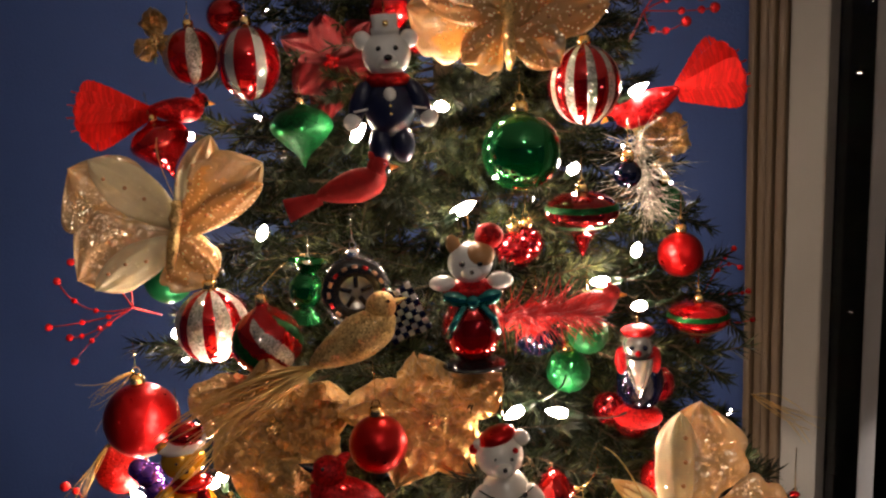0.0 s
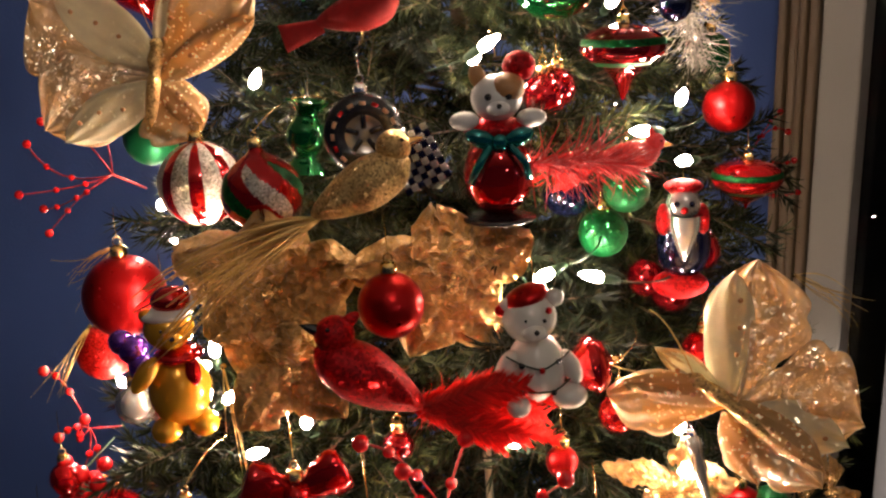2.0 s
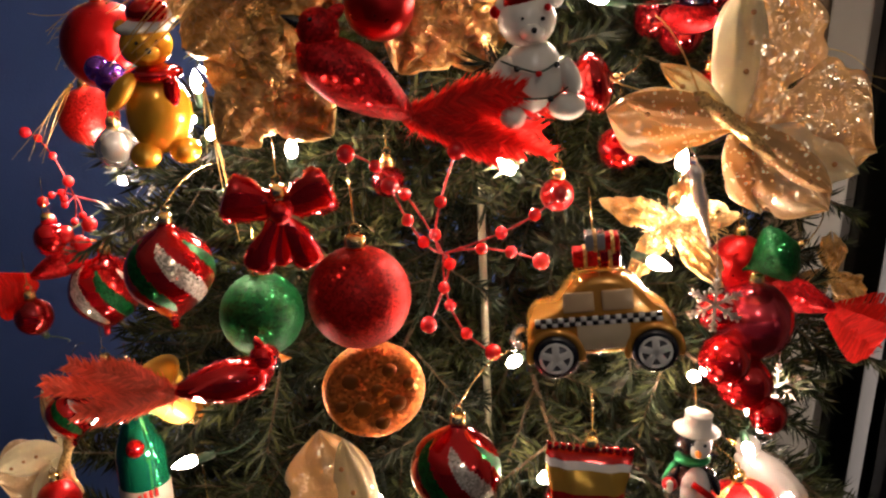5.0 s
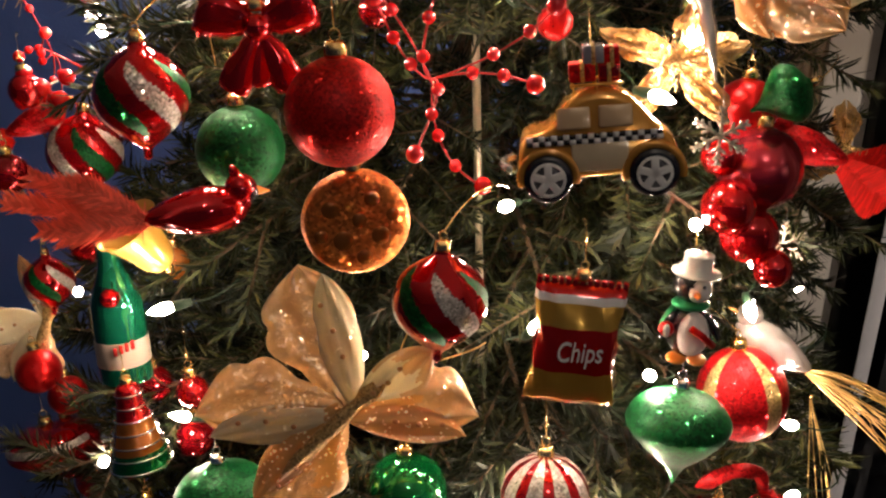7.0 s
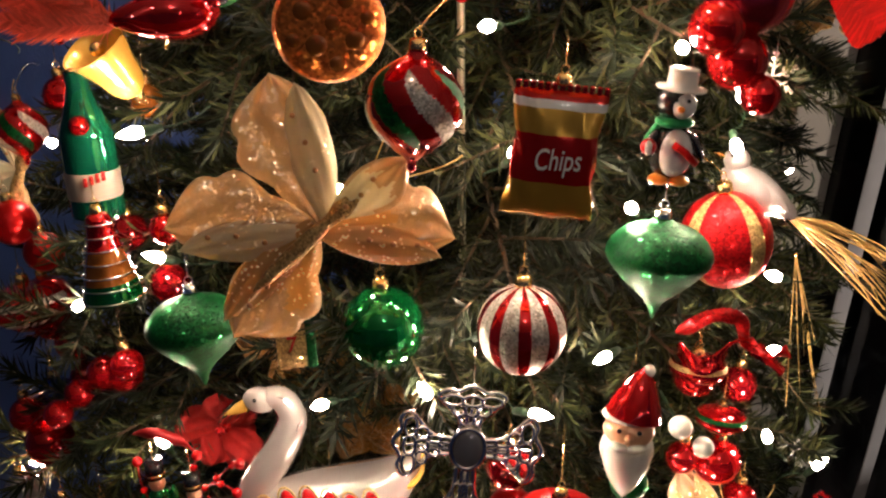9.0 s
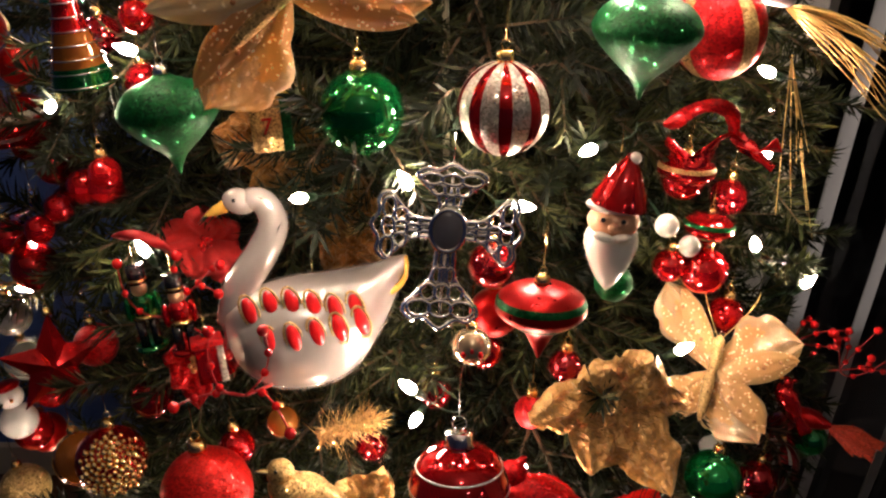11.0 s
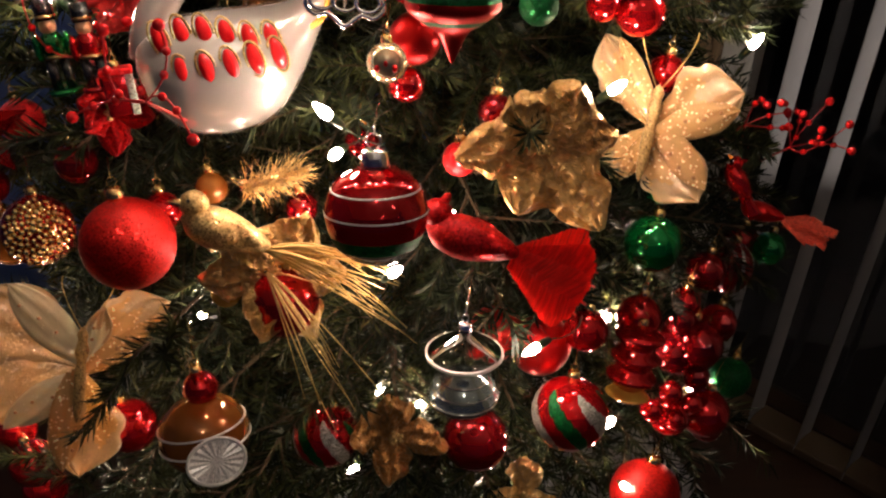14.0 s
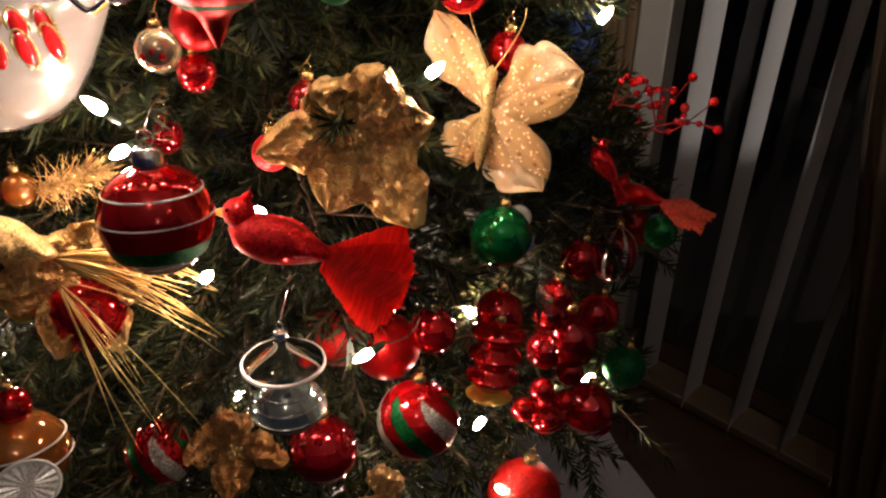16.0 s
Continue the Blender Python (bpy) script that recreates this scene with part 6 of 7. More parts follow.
def snowflake(p, r, label, roll=0):
    o = thing("snowflake_ornament", p, label, "snowflake ornament", roll=roll)
    for k in range(6):
        bm = bmesh.new()
        tube([(0, 0, 0), (0, 0, r)], 0.0011, bm, 5)
        for f in (0.4, 0.65, 0.85):
            for sx in (-1, 1):
                tube([(0, 0, f * r), (sx * r * 0.28 * (1.2 - f), 0, f * r + r * 0.2)], 0.0009, bm, 5)
        part("ray", bm, G_SILVER, o).matrix_basis = pose(0, 0, 0, 0, 60 * k, 0)
    hang(o, r, CAP_SILVER, 0.003, cap=False)
    return o


def ring_ball(p, r, yaw=None):
    o = thing("ringed_bauble", p, "shiny red glass ball with white rings and a green glitter band", "bauble", yaw=yaw)
    prof = smooth_profile([(0.0005, -1.02 * r), (0.42 * r, -0.94 * r), (0.80 * r, -0.64 * r), (r, -0.10 * r), (0.97 * r, 0.26 * r), (0.74 * r, 0.68 * r), (0.30 * r, 0.92 * r)], 6)
    part("ball", lathe(prof, 48, lambda a, z: 1 if -0.62 * r < z < -0.36 * r else 2 if z < -0.62 * r else 0), [RED, G_GREEN, SILVER], o)
    for z in (0.50, 0.06):
        q = float(np.interp(z * r, [-0.10 * r, 0.26 * r, 0.68 * r], [1.005 * r, 0.985 * r, 0.755 * r]))
        part("ring", tube([(q * math.cos(a), q * math.sin(a), z * r) for a in (2 * math.pi * i / 44 for i in range(44))], 0.0010, closed=True), WHITE, o, "white painted ring")
    q = 0.93 * r
    part("ring", tube([(q * math.cos(a), q * math.sin(a), 0.29 * r) for a in (2 * math.pi * i / 44 for i in range(44))], 0.0006, closed=True), ORANGE, o, "thin orange ring")
    hang(o, 0.92 * r, CAP_SILVER, r * 0.26)
    return o


def clear_top(p, s):
    o = thing("clear_glass_ornament", p, "clear glass double disc ornament with silver rims", "ornament", size=s, tilt=-12)
    up = lathe(smooth_profile([(0.0045, 0.038), (0.006, 0.034), (0.018, 0.026), (0.0275, 0.019), (0.028, 0.016), (0.018, 0.010), (0.008, 0.006)], 4), 40)
    part("upper_disc", up, CLEAR, o)
    part("rim", tube([(0.028 * math.cos(a), 0.028 * math.sin(a), 0.0175) for a in (2 * math.pi * i / 44 for i in range(44))], 0.0016, closed=True), WHITE, o, "white frosted rim")
    low = lathe(smooth_profile([(0.008, 0.006), (0.012, 0.0), (0.022, -0.010), (0.0265, -0.020), (0.024, -0.026), (0.012, -0.030), (0.0005, -0.031)], 4), 40)
    part("lower_cup", low, mercury("smoke_silver_glass", (0.40, 0.46, 0.44), 0.08), o)
    for z, r in ((-0.004, 0.0180), (-0.012, 0.0238), (-0.020, 0.0270)):
        part("ring", tube([(r * math.cos(a), r * math.sin(a), z) for a in (2 * math.pi * i / 44 for i in range(44))], 0.0007, closed=True), CAP_SILVER, o)
    hang(o, 0.038, CAP_SILVER, 0.005)
    return o


def reflector_bauble(p, r):
    o = thing("reflector_bauble", p, "amber glass ball with white rings and a silver pleated reflector", "bauble")
    part("ball", lathe(ball_profile(r, 20, 0.9), 40), AMBER, o)
    for z in (0.28, -0.12):
        q = r * math.sqrt(1 - (z / 0.9) ** 2) * 1.01
        part("ring", tube([(q * math.cos(a), q * math.sin(a), z * r) for a in (2 * math.pi * i / 44 for i in range(44))], 0.0009, closed=True), WHITE, o)
    bm = bmesh.new()
    n = 36
    rings = [[bm.verts.new((f * r * math.cos(2 * math.pi * i / n), -0.05 * r * (1 - f) - (0.05 * r if i % 2 else 0) * f, f * r * math.sin(2 * math.pi * i / n) * 0.8)) for i in range(n)] for f in (0.15, 0.35, 0.52, 0.60)]
    for a, b in zip(rings, rings[1:]):
        for i in range(n):
            bm.faces.new([a[i], a[(i + 1) % n], b[(i + 1) % n], b[i]])
    bm.faces.new(rings[0])
    plate = part("reflector", bm, plain("silvered_pleats", (0.82, 0.78, 0.74), 0.28, 0.35, 0.1), o, "pleated silver reflector", smooth=False)
    plate.matrix_basis = pose(0.14 * r, -1.06 * r, -0.22 * r, -12, 0, 6)
    part("rim", tube([(0.61 * r * math.cos(a), -0.05 * r, 0.49 * r * math.sin(a)) for a in (2 * math.pi * i / 36 for i in range(36))], 0.0016, closed=True), WHITE, plate, "white rim")
    hang(o, 0.9 * r, CAP_SILVER, r * 0.2)
    return o


def lantern(p, s):
    o = thing("lantern_ornament", p, "red ribbed glass lantern ornament with gold foot", "lantern ornament", size=s)
    prof = [(0.004, 0.034)] + [(0.020 + 0.004 * math.sin(k * 1.6), 0.028 - 0.0052 * k) for k in range(11)] + [(0.012, -0.030)]
    part("ribs", lathe(smooth_profile(prof, 3), 36), RED, o)
    part("foot", lathe(smooth_profile([(0.012, -0.030), (0.019, -0.034), (0.020, -0.038), (0.0005, -0.046)], 4), 28), GOLDG, o)
    hang(o, 0.034, CAP_GOLD, 0.005)
    return o


def gift(p, s, label, mats, roll=0, digit=""):
    o = thing("box_ornament", p, label, "box ornament", roll=roll, size=s)
    part("box", box(bmesh.new(), (0, 0, 0), (0.030, 0.026, 0.042), bevel=0.002), mats[0], o)
    part("band", box(bmesh.new(), (0.012, 0, 0), (0.008, 0.0272, 0.0425), bevel=0.0012), mats[1], o)
    part("lid", box(bmesh.new(), (0, 0, 0.024), (0.034, 0.030, 0.007), bevel=0.002), mats[2], o)
    if digit:
        cu = bpy.data.curves.new("digit", "FONT")
        cu.body, cu.size, cu.extrude, cu.align_x = digit, 0.018, 0.0006, "CENTER"
        cu.materials.append(FELT)
        word = new("digit", cu)
        word.parent = o
        word.matrix_basis = pose(-0.003, -0.0137, -0.006, 90, 0, 0)
    hang(o, 0.028, CAP_GOLD, 0.005)
    return o


def soldier(p, s, label, coat, roll=0):
    cyl = lambda r, a, b: [(0.0005, a), (r, a), (r, b), (0.0005, b)]
    return figure("nutcracker_figurine", p, label, "figurine", [((0, 0, 0.022), (0.0075, 0.0075, 0.008), 0), ((0, -0.007, 0.021), (0.0018, 0.002, 0.0018), 0), ((-0.013, 0, 0.004), (0.004, 0.004, 0.012), 1), ((0.013, 0, 0.004), (0.004, 0.004, 0.012), 1), ((0, 0, 0.006), (0.0105, 0.0085, 0.013), 1)],
                  [SKIN, coat, BLACK, CAP_GOLD], roll=roll, size=s,
                  lathes=[(cyl(0.0085, 0.027, 0.045), 2, Matrix()), (cyl(0.0088, 0.029, 0.032), 3, Matrix()), (cyl(0.0046, -0.034, -0.006), 2, pose(-0.006, 0, 0)), (cyl(0.0046, -0.034, -0.006), 2, pose(0.006, 0, 0)), (cyl(0.0150, -0.038, -0.034), 1, Matrix()), (cyl(0.0108, -0.006, -0.003), 3, Matrix())], hook_z=0.045)


def hat(r, h):
    return smooth_profile([(r, 0), (r * 0.8, h * 0.35), (r * 0.45, h * 0.75), (0.0005, h)], 4)


# ---- figures and special pieces on the upper tree ----
figure("bear_figurine", (-0.041, 0.674, 2.128), "white bear figurine in a navy sailor coat, red scarf and cap", "figurine",
       [((0, 0, 0.034), (0.0215, 0.019, 0.0205), 0), ((-0.0205, 0.002, 0.047), 0.0082, 0), ((0.0205, 0.002, 0.047), 0.0082, 0), ((0, -0.016, 0.028), (0.0085, 0.008, 0.0070), 0), ((0, -0.027, 0.031), (0.0038, 0.003, 0.003), 2), ((-0.0075, -0.018, 0.039), 0.0023, 2), ((0.0075, -0.018, 0.039), 0.0023, 2),
        ((0, 0, 0.012), (0.0200, 0.017, 0.0085), 3), ((0, 0, -0.012), (0.0225, 0.018, 0.026), 1), ((-0.026, -0.003, -0.006), (0.0085, 0.0085, 0.020), 1, (0, 24, 0)), ((0.026, -0.003, -0.006), (0.0085, 0.0085, 0.020), 1, (0, -24, 0)), ((-0.034, -0.007, -0.023), 0.0078, 0), ((0.034, -0.007, -0.023), 0.0078, 0),
        ((-0.010, 0, -0.045), (0.0105, 0.012, 0.017), 1), ((0.010, 0, -0.045), (0.0105, 0.012, 0.017), 1), ((0, -0.0165, 0.000), (0.0055, 0.003, 0.006), 0), ((0, -0.0185, -0.010), 0.0014, 4), ((0, -0.0185, -0.017), 0.0014, 4), ((0, -0.0145, 0.060), 0.0028, 4)],
       [WHITE, plain("navy_paint", (0.012, 0.016, 0.05), 0.3, 0.1), BLACK, G_RED, CAP_GOLD], size=0.1060 / 0.128,
       lathes=[([(0.0005, 0.050), (0.0120, 0.051), (0.0128, 0.056), (0.0110, 0.058), (0.0120, 0.068), (0.0005, 0.069)], 0, Matrix())],
       tubes=[([(-0.032, -0.011, -0.014), (-0.026, -0.014, -0.013), (-0.020, -0.011, -0.012)], 0.0010, 0), ([(0.032, -0.011, -0.014), (0.026, -0.014, -0.013), (0.020, -0.011, -0.012)], 0.0010, 0)], hook_z=0.069)
figure("kitten_figurine", (0.012, 0.632, 1.972), "ginger and white kitten figurine in a red sack with teal bow", "figurine",
       [((0, 0, 0.034), (0.0155, 0.014, 0.0140), 0), ((-0.011, 0, 0.047), (0.005, 0.003, 0.0075), 1, (0, -18, 0)), ((0.011, 0, 0.047), (0.005, 0.003, 0.0075), 1, (0, 18, 0)), ((0.006, -0.003, 0.040), (0.011, 0.0125, 0.009), 1), ((0, -0.012, 0.029), (0.0070, 0.006, 0.0050), 0), ((0, -0.0175, 0.031), 0.0016, 2), ((-0.006, -0.0125, 0.036), 0.0022, 2), ((0.006, -0.0135, 0.036), 0.0022, 2),
        ((-0.020, -0.006, 0.022), (0.009, 0.008, 0.0055), 0), ((0.020, -0.006, 0.022), (0.009, 0.008, 0.0055), 0), ((0, 0, 0.016), (0.021, 0.016, 0.006), 3), ((0, 0, -0.012), (0.0215, 0.019, 0.0255), 4), ((0, -0.016, 0.010), (0.005, 0.004, 0.005), 5), ((-0.011, -0.014, 0.012), (0.010, 0.004, 0.0055), 5, (0, 20, 0)), ((0.011, -0.014, 0.012), (0.010, 0.004, 0.0055), 5, (0, -20, 0)), ((0, 0, -0.040), (0.023, 0.018, 0.004), 2), ((0.014, 0.002, 0.052), (0.010, 0.009, 0.009), 3)],
       [WHITE, TAN, BLACK, G_RED, RED, TEAL], size=0.1033 / 0.100,
       tubes=[([(-0.006, -0.017, 0.008), (-0.014, -0.020, -0.004), (-0.018, -0.016, -0.014)], 0.0026, 5), ([(0.006, -0.017, 0.008), (0.014, -0.020, -0.002), (0.017, -0.017, -0.012)], 0.0026, 5)], hook_z=0.058)
figure("bear_figurine", (0.029, 0.590, 1.855), "white porcelain bear figurine in a red hat wound with tiny bulbs", "figurine",
       [((-0.004, 0, 0.026), (0.0195, 0.018, 0.0180), 0), ((0.014, 0, 0.040), 0.0065, 0), ((-0.020, 0, 0.036), 0.0050, 0), ((-0.002, -0.016, 0.020), (0.0085, 0.007, 0.0062), 0), ((-0.001, -0.0225, 0.0225), 0.0020, 2), ((-0.008, -0.016, 0.029), 0.0015, 2), ((0.005, -0.017, 0.029), 0.0015, 2), ((0, 0, -0.012), (0.0215, 0.020, 0.0270), 0), ((-0.014, -0.010, -0.036), (0.009, 0.013, 0.0085), 0), ((0.022, -0.010, -0.030), (0.013, 0.013, 0.0090), 0), ((0.024, -0.006, -0.010), (0.007, 0.008, 0.014), 0, (0, -24, 0)), ((-0.022, -0.008, -0.008), (0.007, 0.008, 0.014), 0, (0, 24, 0)),
        ((-0.006, 0.002, 0.041), (0.0165, 0.0150, 0.0080), 1, (0, -22, 0)), ((-0.024, 0, 0.032), 0.0045, 1), ((0.008, -0.016, 0.036), 0.0024, 1), ((-0.012, -0.021, -0.002), 0.0022, 2), ((0.002, -0.024, -0.005), 0.0022, 1), ((0.014, -0.020, 0.000), 0.0022, 2), ((-0.010, -0.0225, -0.022), 0.0022, 1), ((0.010, -0.0225, -0.022), 0.0022, 2)],
       [IVORY, SATIN, BLACK, WIRE_GREEN], size=0.0816 / 0.094, tubes=[(smooth3([(-0.022, -0.012, 0.002), (-0.012, -0.020, -0.001), (0.002, -0.0235, -0.004), (0.014, -0.020, 0.001), (0.022, -0.012, 0.004)], 4), 0.0007, 3), (smooth3([(-0.024, -0.010, -0.018), (-0.010, -0.0215, -0.021), (0.010, -0.0220, -0.021), (0.024, -0.010, -0.016)], 4), 0.0007, 3)], hook_z=0.047)
figure("bear_figurine", (-0.213, 0.642, 1.835), "golden yellow glass bear figurine with a santa hat and red scarf", "figurine",
       [((0, 0, 0.030), (0.0190, 0.017, 0.0165), 0), ((-0.015, 0, 0.043), 0.0055, 0), ((0, -0.015, 0.025), (0.0085, 0.007, 0.0065), 0), ((0, -0.0215, 0.028), 0.0022, 2), ((-0.0065, -0.0145, 0.033), 0.0015, 2), ((0.0065, -0.0145, 0.033), 0.0015, 2), ((0, 0, 0.042), (0.0195, 0.016, 0.0062), 1), ((0.004, 0, 0.052), (0.015, 0.013, 0.011), 3), ((0.020, 0, 0.050), 0.006, 1), ((0.004, -0.004, 0.010), (0.0190, 0.017, 0.0070), 3), ((0.012, -0.015, -0.002), (0.0060, 0.004, 0.012), 3), ((0.002, 0, -0.020), (0.0240, 0.020, 0.0300), 0), ((-0.022, -0.010, 0.000), (0.0075, 0.008, 0.0160), 0, (0, 40, 0)), ((-0.012, -0.006, -0.048), (0.012, 0.015, 0.010), 0), ((0.016, -0.006, -0.048), (0.012, 0.015, 0.010), 0)],
       [YELLOW, WHITE, BLACK, RED], size=0.1093 / 0.122, hook_z=0.062)
cluster((-0.252, 0.675, 1.835), "purple and white glass parcel beside the yellow bear", PURPLE, 0.010, [(0, 0, 0, 1.1), (0.006, -0.004, -0.012, 1.0), (-0.008, 0, 0.006, 0.9)], "small_parcel_ornament")
figure("santa_figurine", (0.142, 0.683, 1.901), "silver and black santa figurine with a pointed silver beard", "figurine",
       [((0, -0.004, 0.026), (0.0150, 0.014, 0.0150), 0), ((-0.006, -0.016, 0.028), 0.0026, 2), ((0.006, -0.016, 0.028), 0.0026, 2), ((0, -0.018, 0.023), 0.0032, 1), ((0, 0, 0.040), (0.0165, 0.014, 0.006), 1), ((0.002, 0.004, -0.012), (0.0230, 0.016, 0.0320), 2), ((0, 0.004, -0.048), (0.0240, 0.016, 0.0130), 1), ((-0.016, -0.004, 0.012), (0.006, 0.006, 0.014), 1), ((0.016, -0.004, 0.012), (0.006, 0.006, 0.014), 1)],
       [SILVER, G_RED, NAVY], size=0.0905 / 0.110, lathes=[(smooth_profile([(0.0135, 0.0), (0.0125, -0.012), (0.0075, -0.028), (0.0005, -0.042)], 4), 0, pose(0.001, -0.010, 0.018))], hook_z=0.046)

candy((-0.114, 0.671, 1.983), 0.0454 / 0.050, GREEN, "shiny green glass sweet ornament", roll=8)
tyre((-0.073, 0.648, 1.987), 0.0518 / 0.058)
flag((-0.040, 0.640, 1.970), 0.0390 / 0.060, roll=-24)
bauble((0.065, 0.705, 1.929), 0.0184, NAVY, "dark glass ball in the shadow of the branches")
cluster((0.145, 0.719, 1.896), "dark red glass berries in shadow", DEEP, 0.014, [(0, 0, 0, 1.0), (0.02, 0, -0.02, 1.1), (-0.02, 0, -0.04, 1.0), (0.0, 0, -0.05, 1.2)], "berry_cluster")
finial((0.066, 0.609, 1.836), 0.0188, RED, "red glass drop lying across the branch", CAP_GOLD, roll=78)
finial((0.284, 0.720, 1.768), 0.0044, G_RED, "tiny red glitter drop", CAP_GOLD)
bauble((0.158, 0.679, 1.811), 0.0155, RED, "small red glass ball behind the butterfly")
bauble((0.088, 0.691, 1.901), 0.0175, G_GREEN, "green glitter ball deep in the branches")

# ---- middle tree ----
taxi((0.064, 0.538, 1.714), 0.0880 / 0.100, roll=-5)
bag((0.055, 0.509, 1.600), 0.0790 / 0.098, roll=5)
bottle((-0.261, 0.628, 1.555), 0.1117 / 0.108, roll=2)
coil_tree((-0.243, 0.580, 1.491), 0.0655 / 0.082)
cookie((-0.072, 0.548, 1.661), 0.0322)
glass_bow((-0.126, 0.581, 1.769), 0.0703 / 0.070)
snowflake((0.140, 0.564, 1.706), 0.0167, "silver glitter snowflake on a red ball")
snowflake((0.212, 0.634, 1.604), 0.0163, "small silver glitter snowflake")
figure("penguin_figurine", (0.129, 0.546, 1.602), "penguin figurine in cream top hat, green scarf, candy cane", "figurine",
       [((0, 0, 0.020), (0.0150, 0.014, 0.0145), 1), ((0.004, -0.006, 0.019), (0.0105, 0.0100, 0.0105), 0), ((0.003, -0.0185, 0.018), (0.0028, 0.006, 0.0022), 3), ((-0.001, -0.0150, 0.024), 0.0015, 1), ((0.008, -0.0150, 0.024), 0.0015, 1), ((0, 0, 0.005), (0.0150, 0.014, 0.0050), 2), ((-0.016, -0.003, -0.004), (0.0030, 0.004, 0.0140), 2, (0, 30, 0)), ((0, 0, -0.018), (0.0180, 0.016, 0.0220), 1), ((0.002, -0.006, -0.018), (0.0140, 0.0125, 0.0190), 0), ((-0.017, -0.006, -0.012), (0.004, 0.006, 0.0130), 1, (0, 24, 0)), ((0.018, -0.006, -0.012), (0.004, 0.006, 0.0130), 1, (0, -24, 0)), ((-0.008, -0.006, -0.040), (0.008, 0.010, 0.004), 3), ((0.008, -0.006, -0.040), (0.008, 0.010, 0.004), 3), ((-0.018, -0.016, -0.012), 0.0062, 4), ((-0.018, -0.0205, -0.012), (0.0030, 0.002, 0.0058), 0)],
       [WHITE, BLACK, MATTEGREEN, ORANGE, SATIN, IVORY], size=0.0800 / 0.104,
       lathes=[([(0.0005, 0.030), (0.0190, 0.0302), (0.0195, 0.0318), (0.0118, 0.0330), (0.0112, 0.0445), (0.0116, 0.0460), (0.0005, 0.0468)], 5, pose(0, 0, 0, 0, 4, 0))],
       tubes=[([(0.000, -0.021, -0.008), (0.010, -0.022, -0.014), (0.018, -0.020, -0.022)], 0.0030, 4)], hook_z=0.053)
o = thing("bell_ornament", (-0.228, 0.622, 1.610), "polished gold bell ornament turned on its side", "bell ornament", roll=150)
part("bell", lathe(smooth_profile([(0.024, -0.024), (0.0215, -0.020), (0.016, -0.004), (0.013, 0.010), (0.008, 0.018), (0.0005, 0.020), (0.006, 0.015), (0.011, 0.006), (0.014, -0.006), (0.0200, -0.0205), (0.024, -0.024)], 3), 32), GOLDG, o)
part("clapper", blob(bmesh.new(), (0, 0, -0.020), 0.005), CAP_GOLD, o)
hang(o, 0.020, CAP_GOLD, 0.004)
o = thing("icicle_ornament", (0.137, 0.603, 1.759), "clear twisted glass icicle ornament", "icicle ornament", roll=-14)
part("icicle", lathe(smooth_profile([(0.0005, -0.032), (0.003, -0.016), (0.0052, 0.0), (0.0045, 0.012), (0.006, 0.020), (0.0030, 0.026)], 4), 7), SILVER, o)
hang(o, 0.026, CAP_SILVER, 0.003)
o = thing("support_pole", (0.000, 0.705, 1.693), "thin pale metal pole standing inside the tree", "pole", yaw=0)
part("pole", tube([(0.0, 0.03, 0.10), (0, 0, 0.05), (0.004, -0.01, -0.25), (0.004, 0.01, -0.42)], 0.0030, sides=8), POLE, o)
ribbon((0.195, 0.601, 1.424), "red glittery curled ribbon", [(-0.03, 0, -0.005), (-0.01, -0.01, 0.012), (0.012, -0.004, 0.008), (0.022, 0.008, -0.012), (0.036, 0.0, -0.022), (0.05, -0.006, -0.016)], 0.011, G_RED)
ribbon((0.196, 0.599, 1.399), "red curled ribbon with shiny folds", [(-0.03, 0, 0.01), (-0.012, -0.01, -0.006), (0.01, -0.004, 0.012), (0.03, 0.008, 0.004), (0.05, 0.0, -0.012)], 0.012, RED)
cluster((-0.350, 0.768, 1.685), "red glitter berries on wire at the edge", BEAD, 0.0075, [(0, 0, 0, 1.0), (0.014, 0, -0.01, 1.0), (-0.012, 0, 0.012, 0.9), (0.022, 0, 0.008, 0.9), (0.004, 0, -0.024, 1.0), (-0.018, 0, -0.012, 0.8)], "berry_cluster")

# ---- lower tree ----
swan((-0.099, 0.574, 1.263), 0.1500 / 0.107, roll=2)
cross((0.009, 0.495, 1.399), 0.1035 / 0.110, roll=6)
figure("santa_figurine", (0.123, 0.540, 1.373), "red and silver glass santa head with a long white beard", "figurine",
       [((0, 0, 0.004), (0.0185, 0.016, 0.0130), 1), ((0, -0.016, 0.003), (0.0036, 0.004, 0.0034), 1), ((-0.007, -0.0145, 0.008), 0.0018, 3), ((0.007, -0.0145, 0.008), 0.0018, 3), ((-0.006, -0.015, -0.004), (0.0080, 0.004, 0.0032), 2, (0, 14, 0)), ((0.006, -0.015, -0.004), (0.0080, 0.004, 0.0032), 2, (0, -14, 0)), ((0, 0, 0.015), (0.0205, 0.017, 0.0050), 2), ((0.010, 0.0, 0.050), 0.0045, 2), ((0, 0.002, -0.012), (0.0195, 0.0150, 0.0200), 2)],
       [SILVER, SKIN, IVORY, BLACK, RED], size=0.0984 / 0.100,
       lathes=[(smooth_profile([(0.0200, 0.016), (0.0170, 0.026), (0.0095, 0.042), (0.0005, 0.054)], 4), 4, pose(0, 0, 0, 0, 8, 0)), (smooth_profile([(0.0180, -0.008), (0.0165, -0.022), (0.0090, -0.038), (0.0005, -0.048)], 4), 2, pose(0, -0.003, 0))], hook_z=0.054)
ring_ball((0.018, 0.451, 1.202), 0.0364)
clear_top((0.080, 0.447, 1.045), 0.0729 / 0.068)
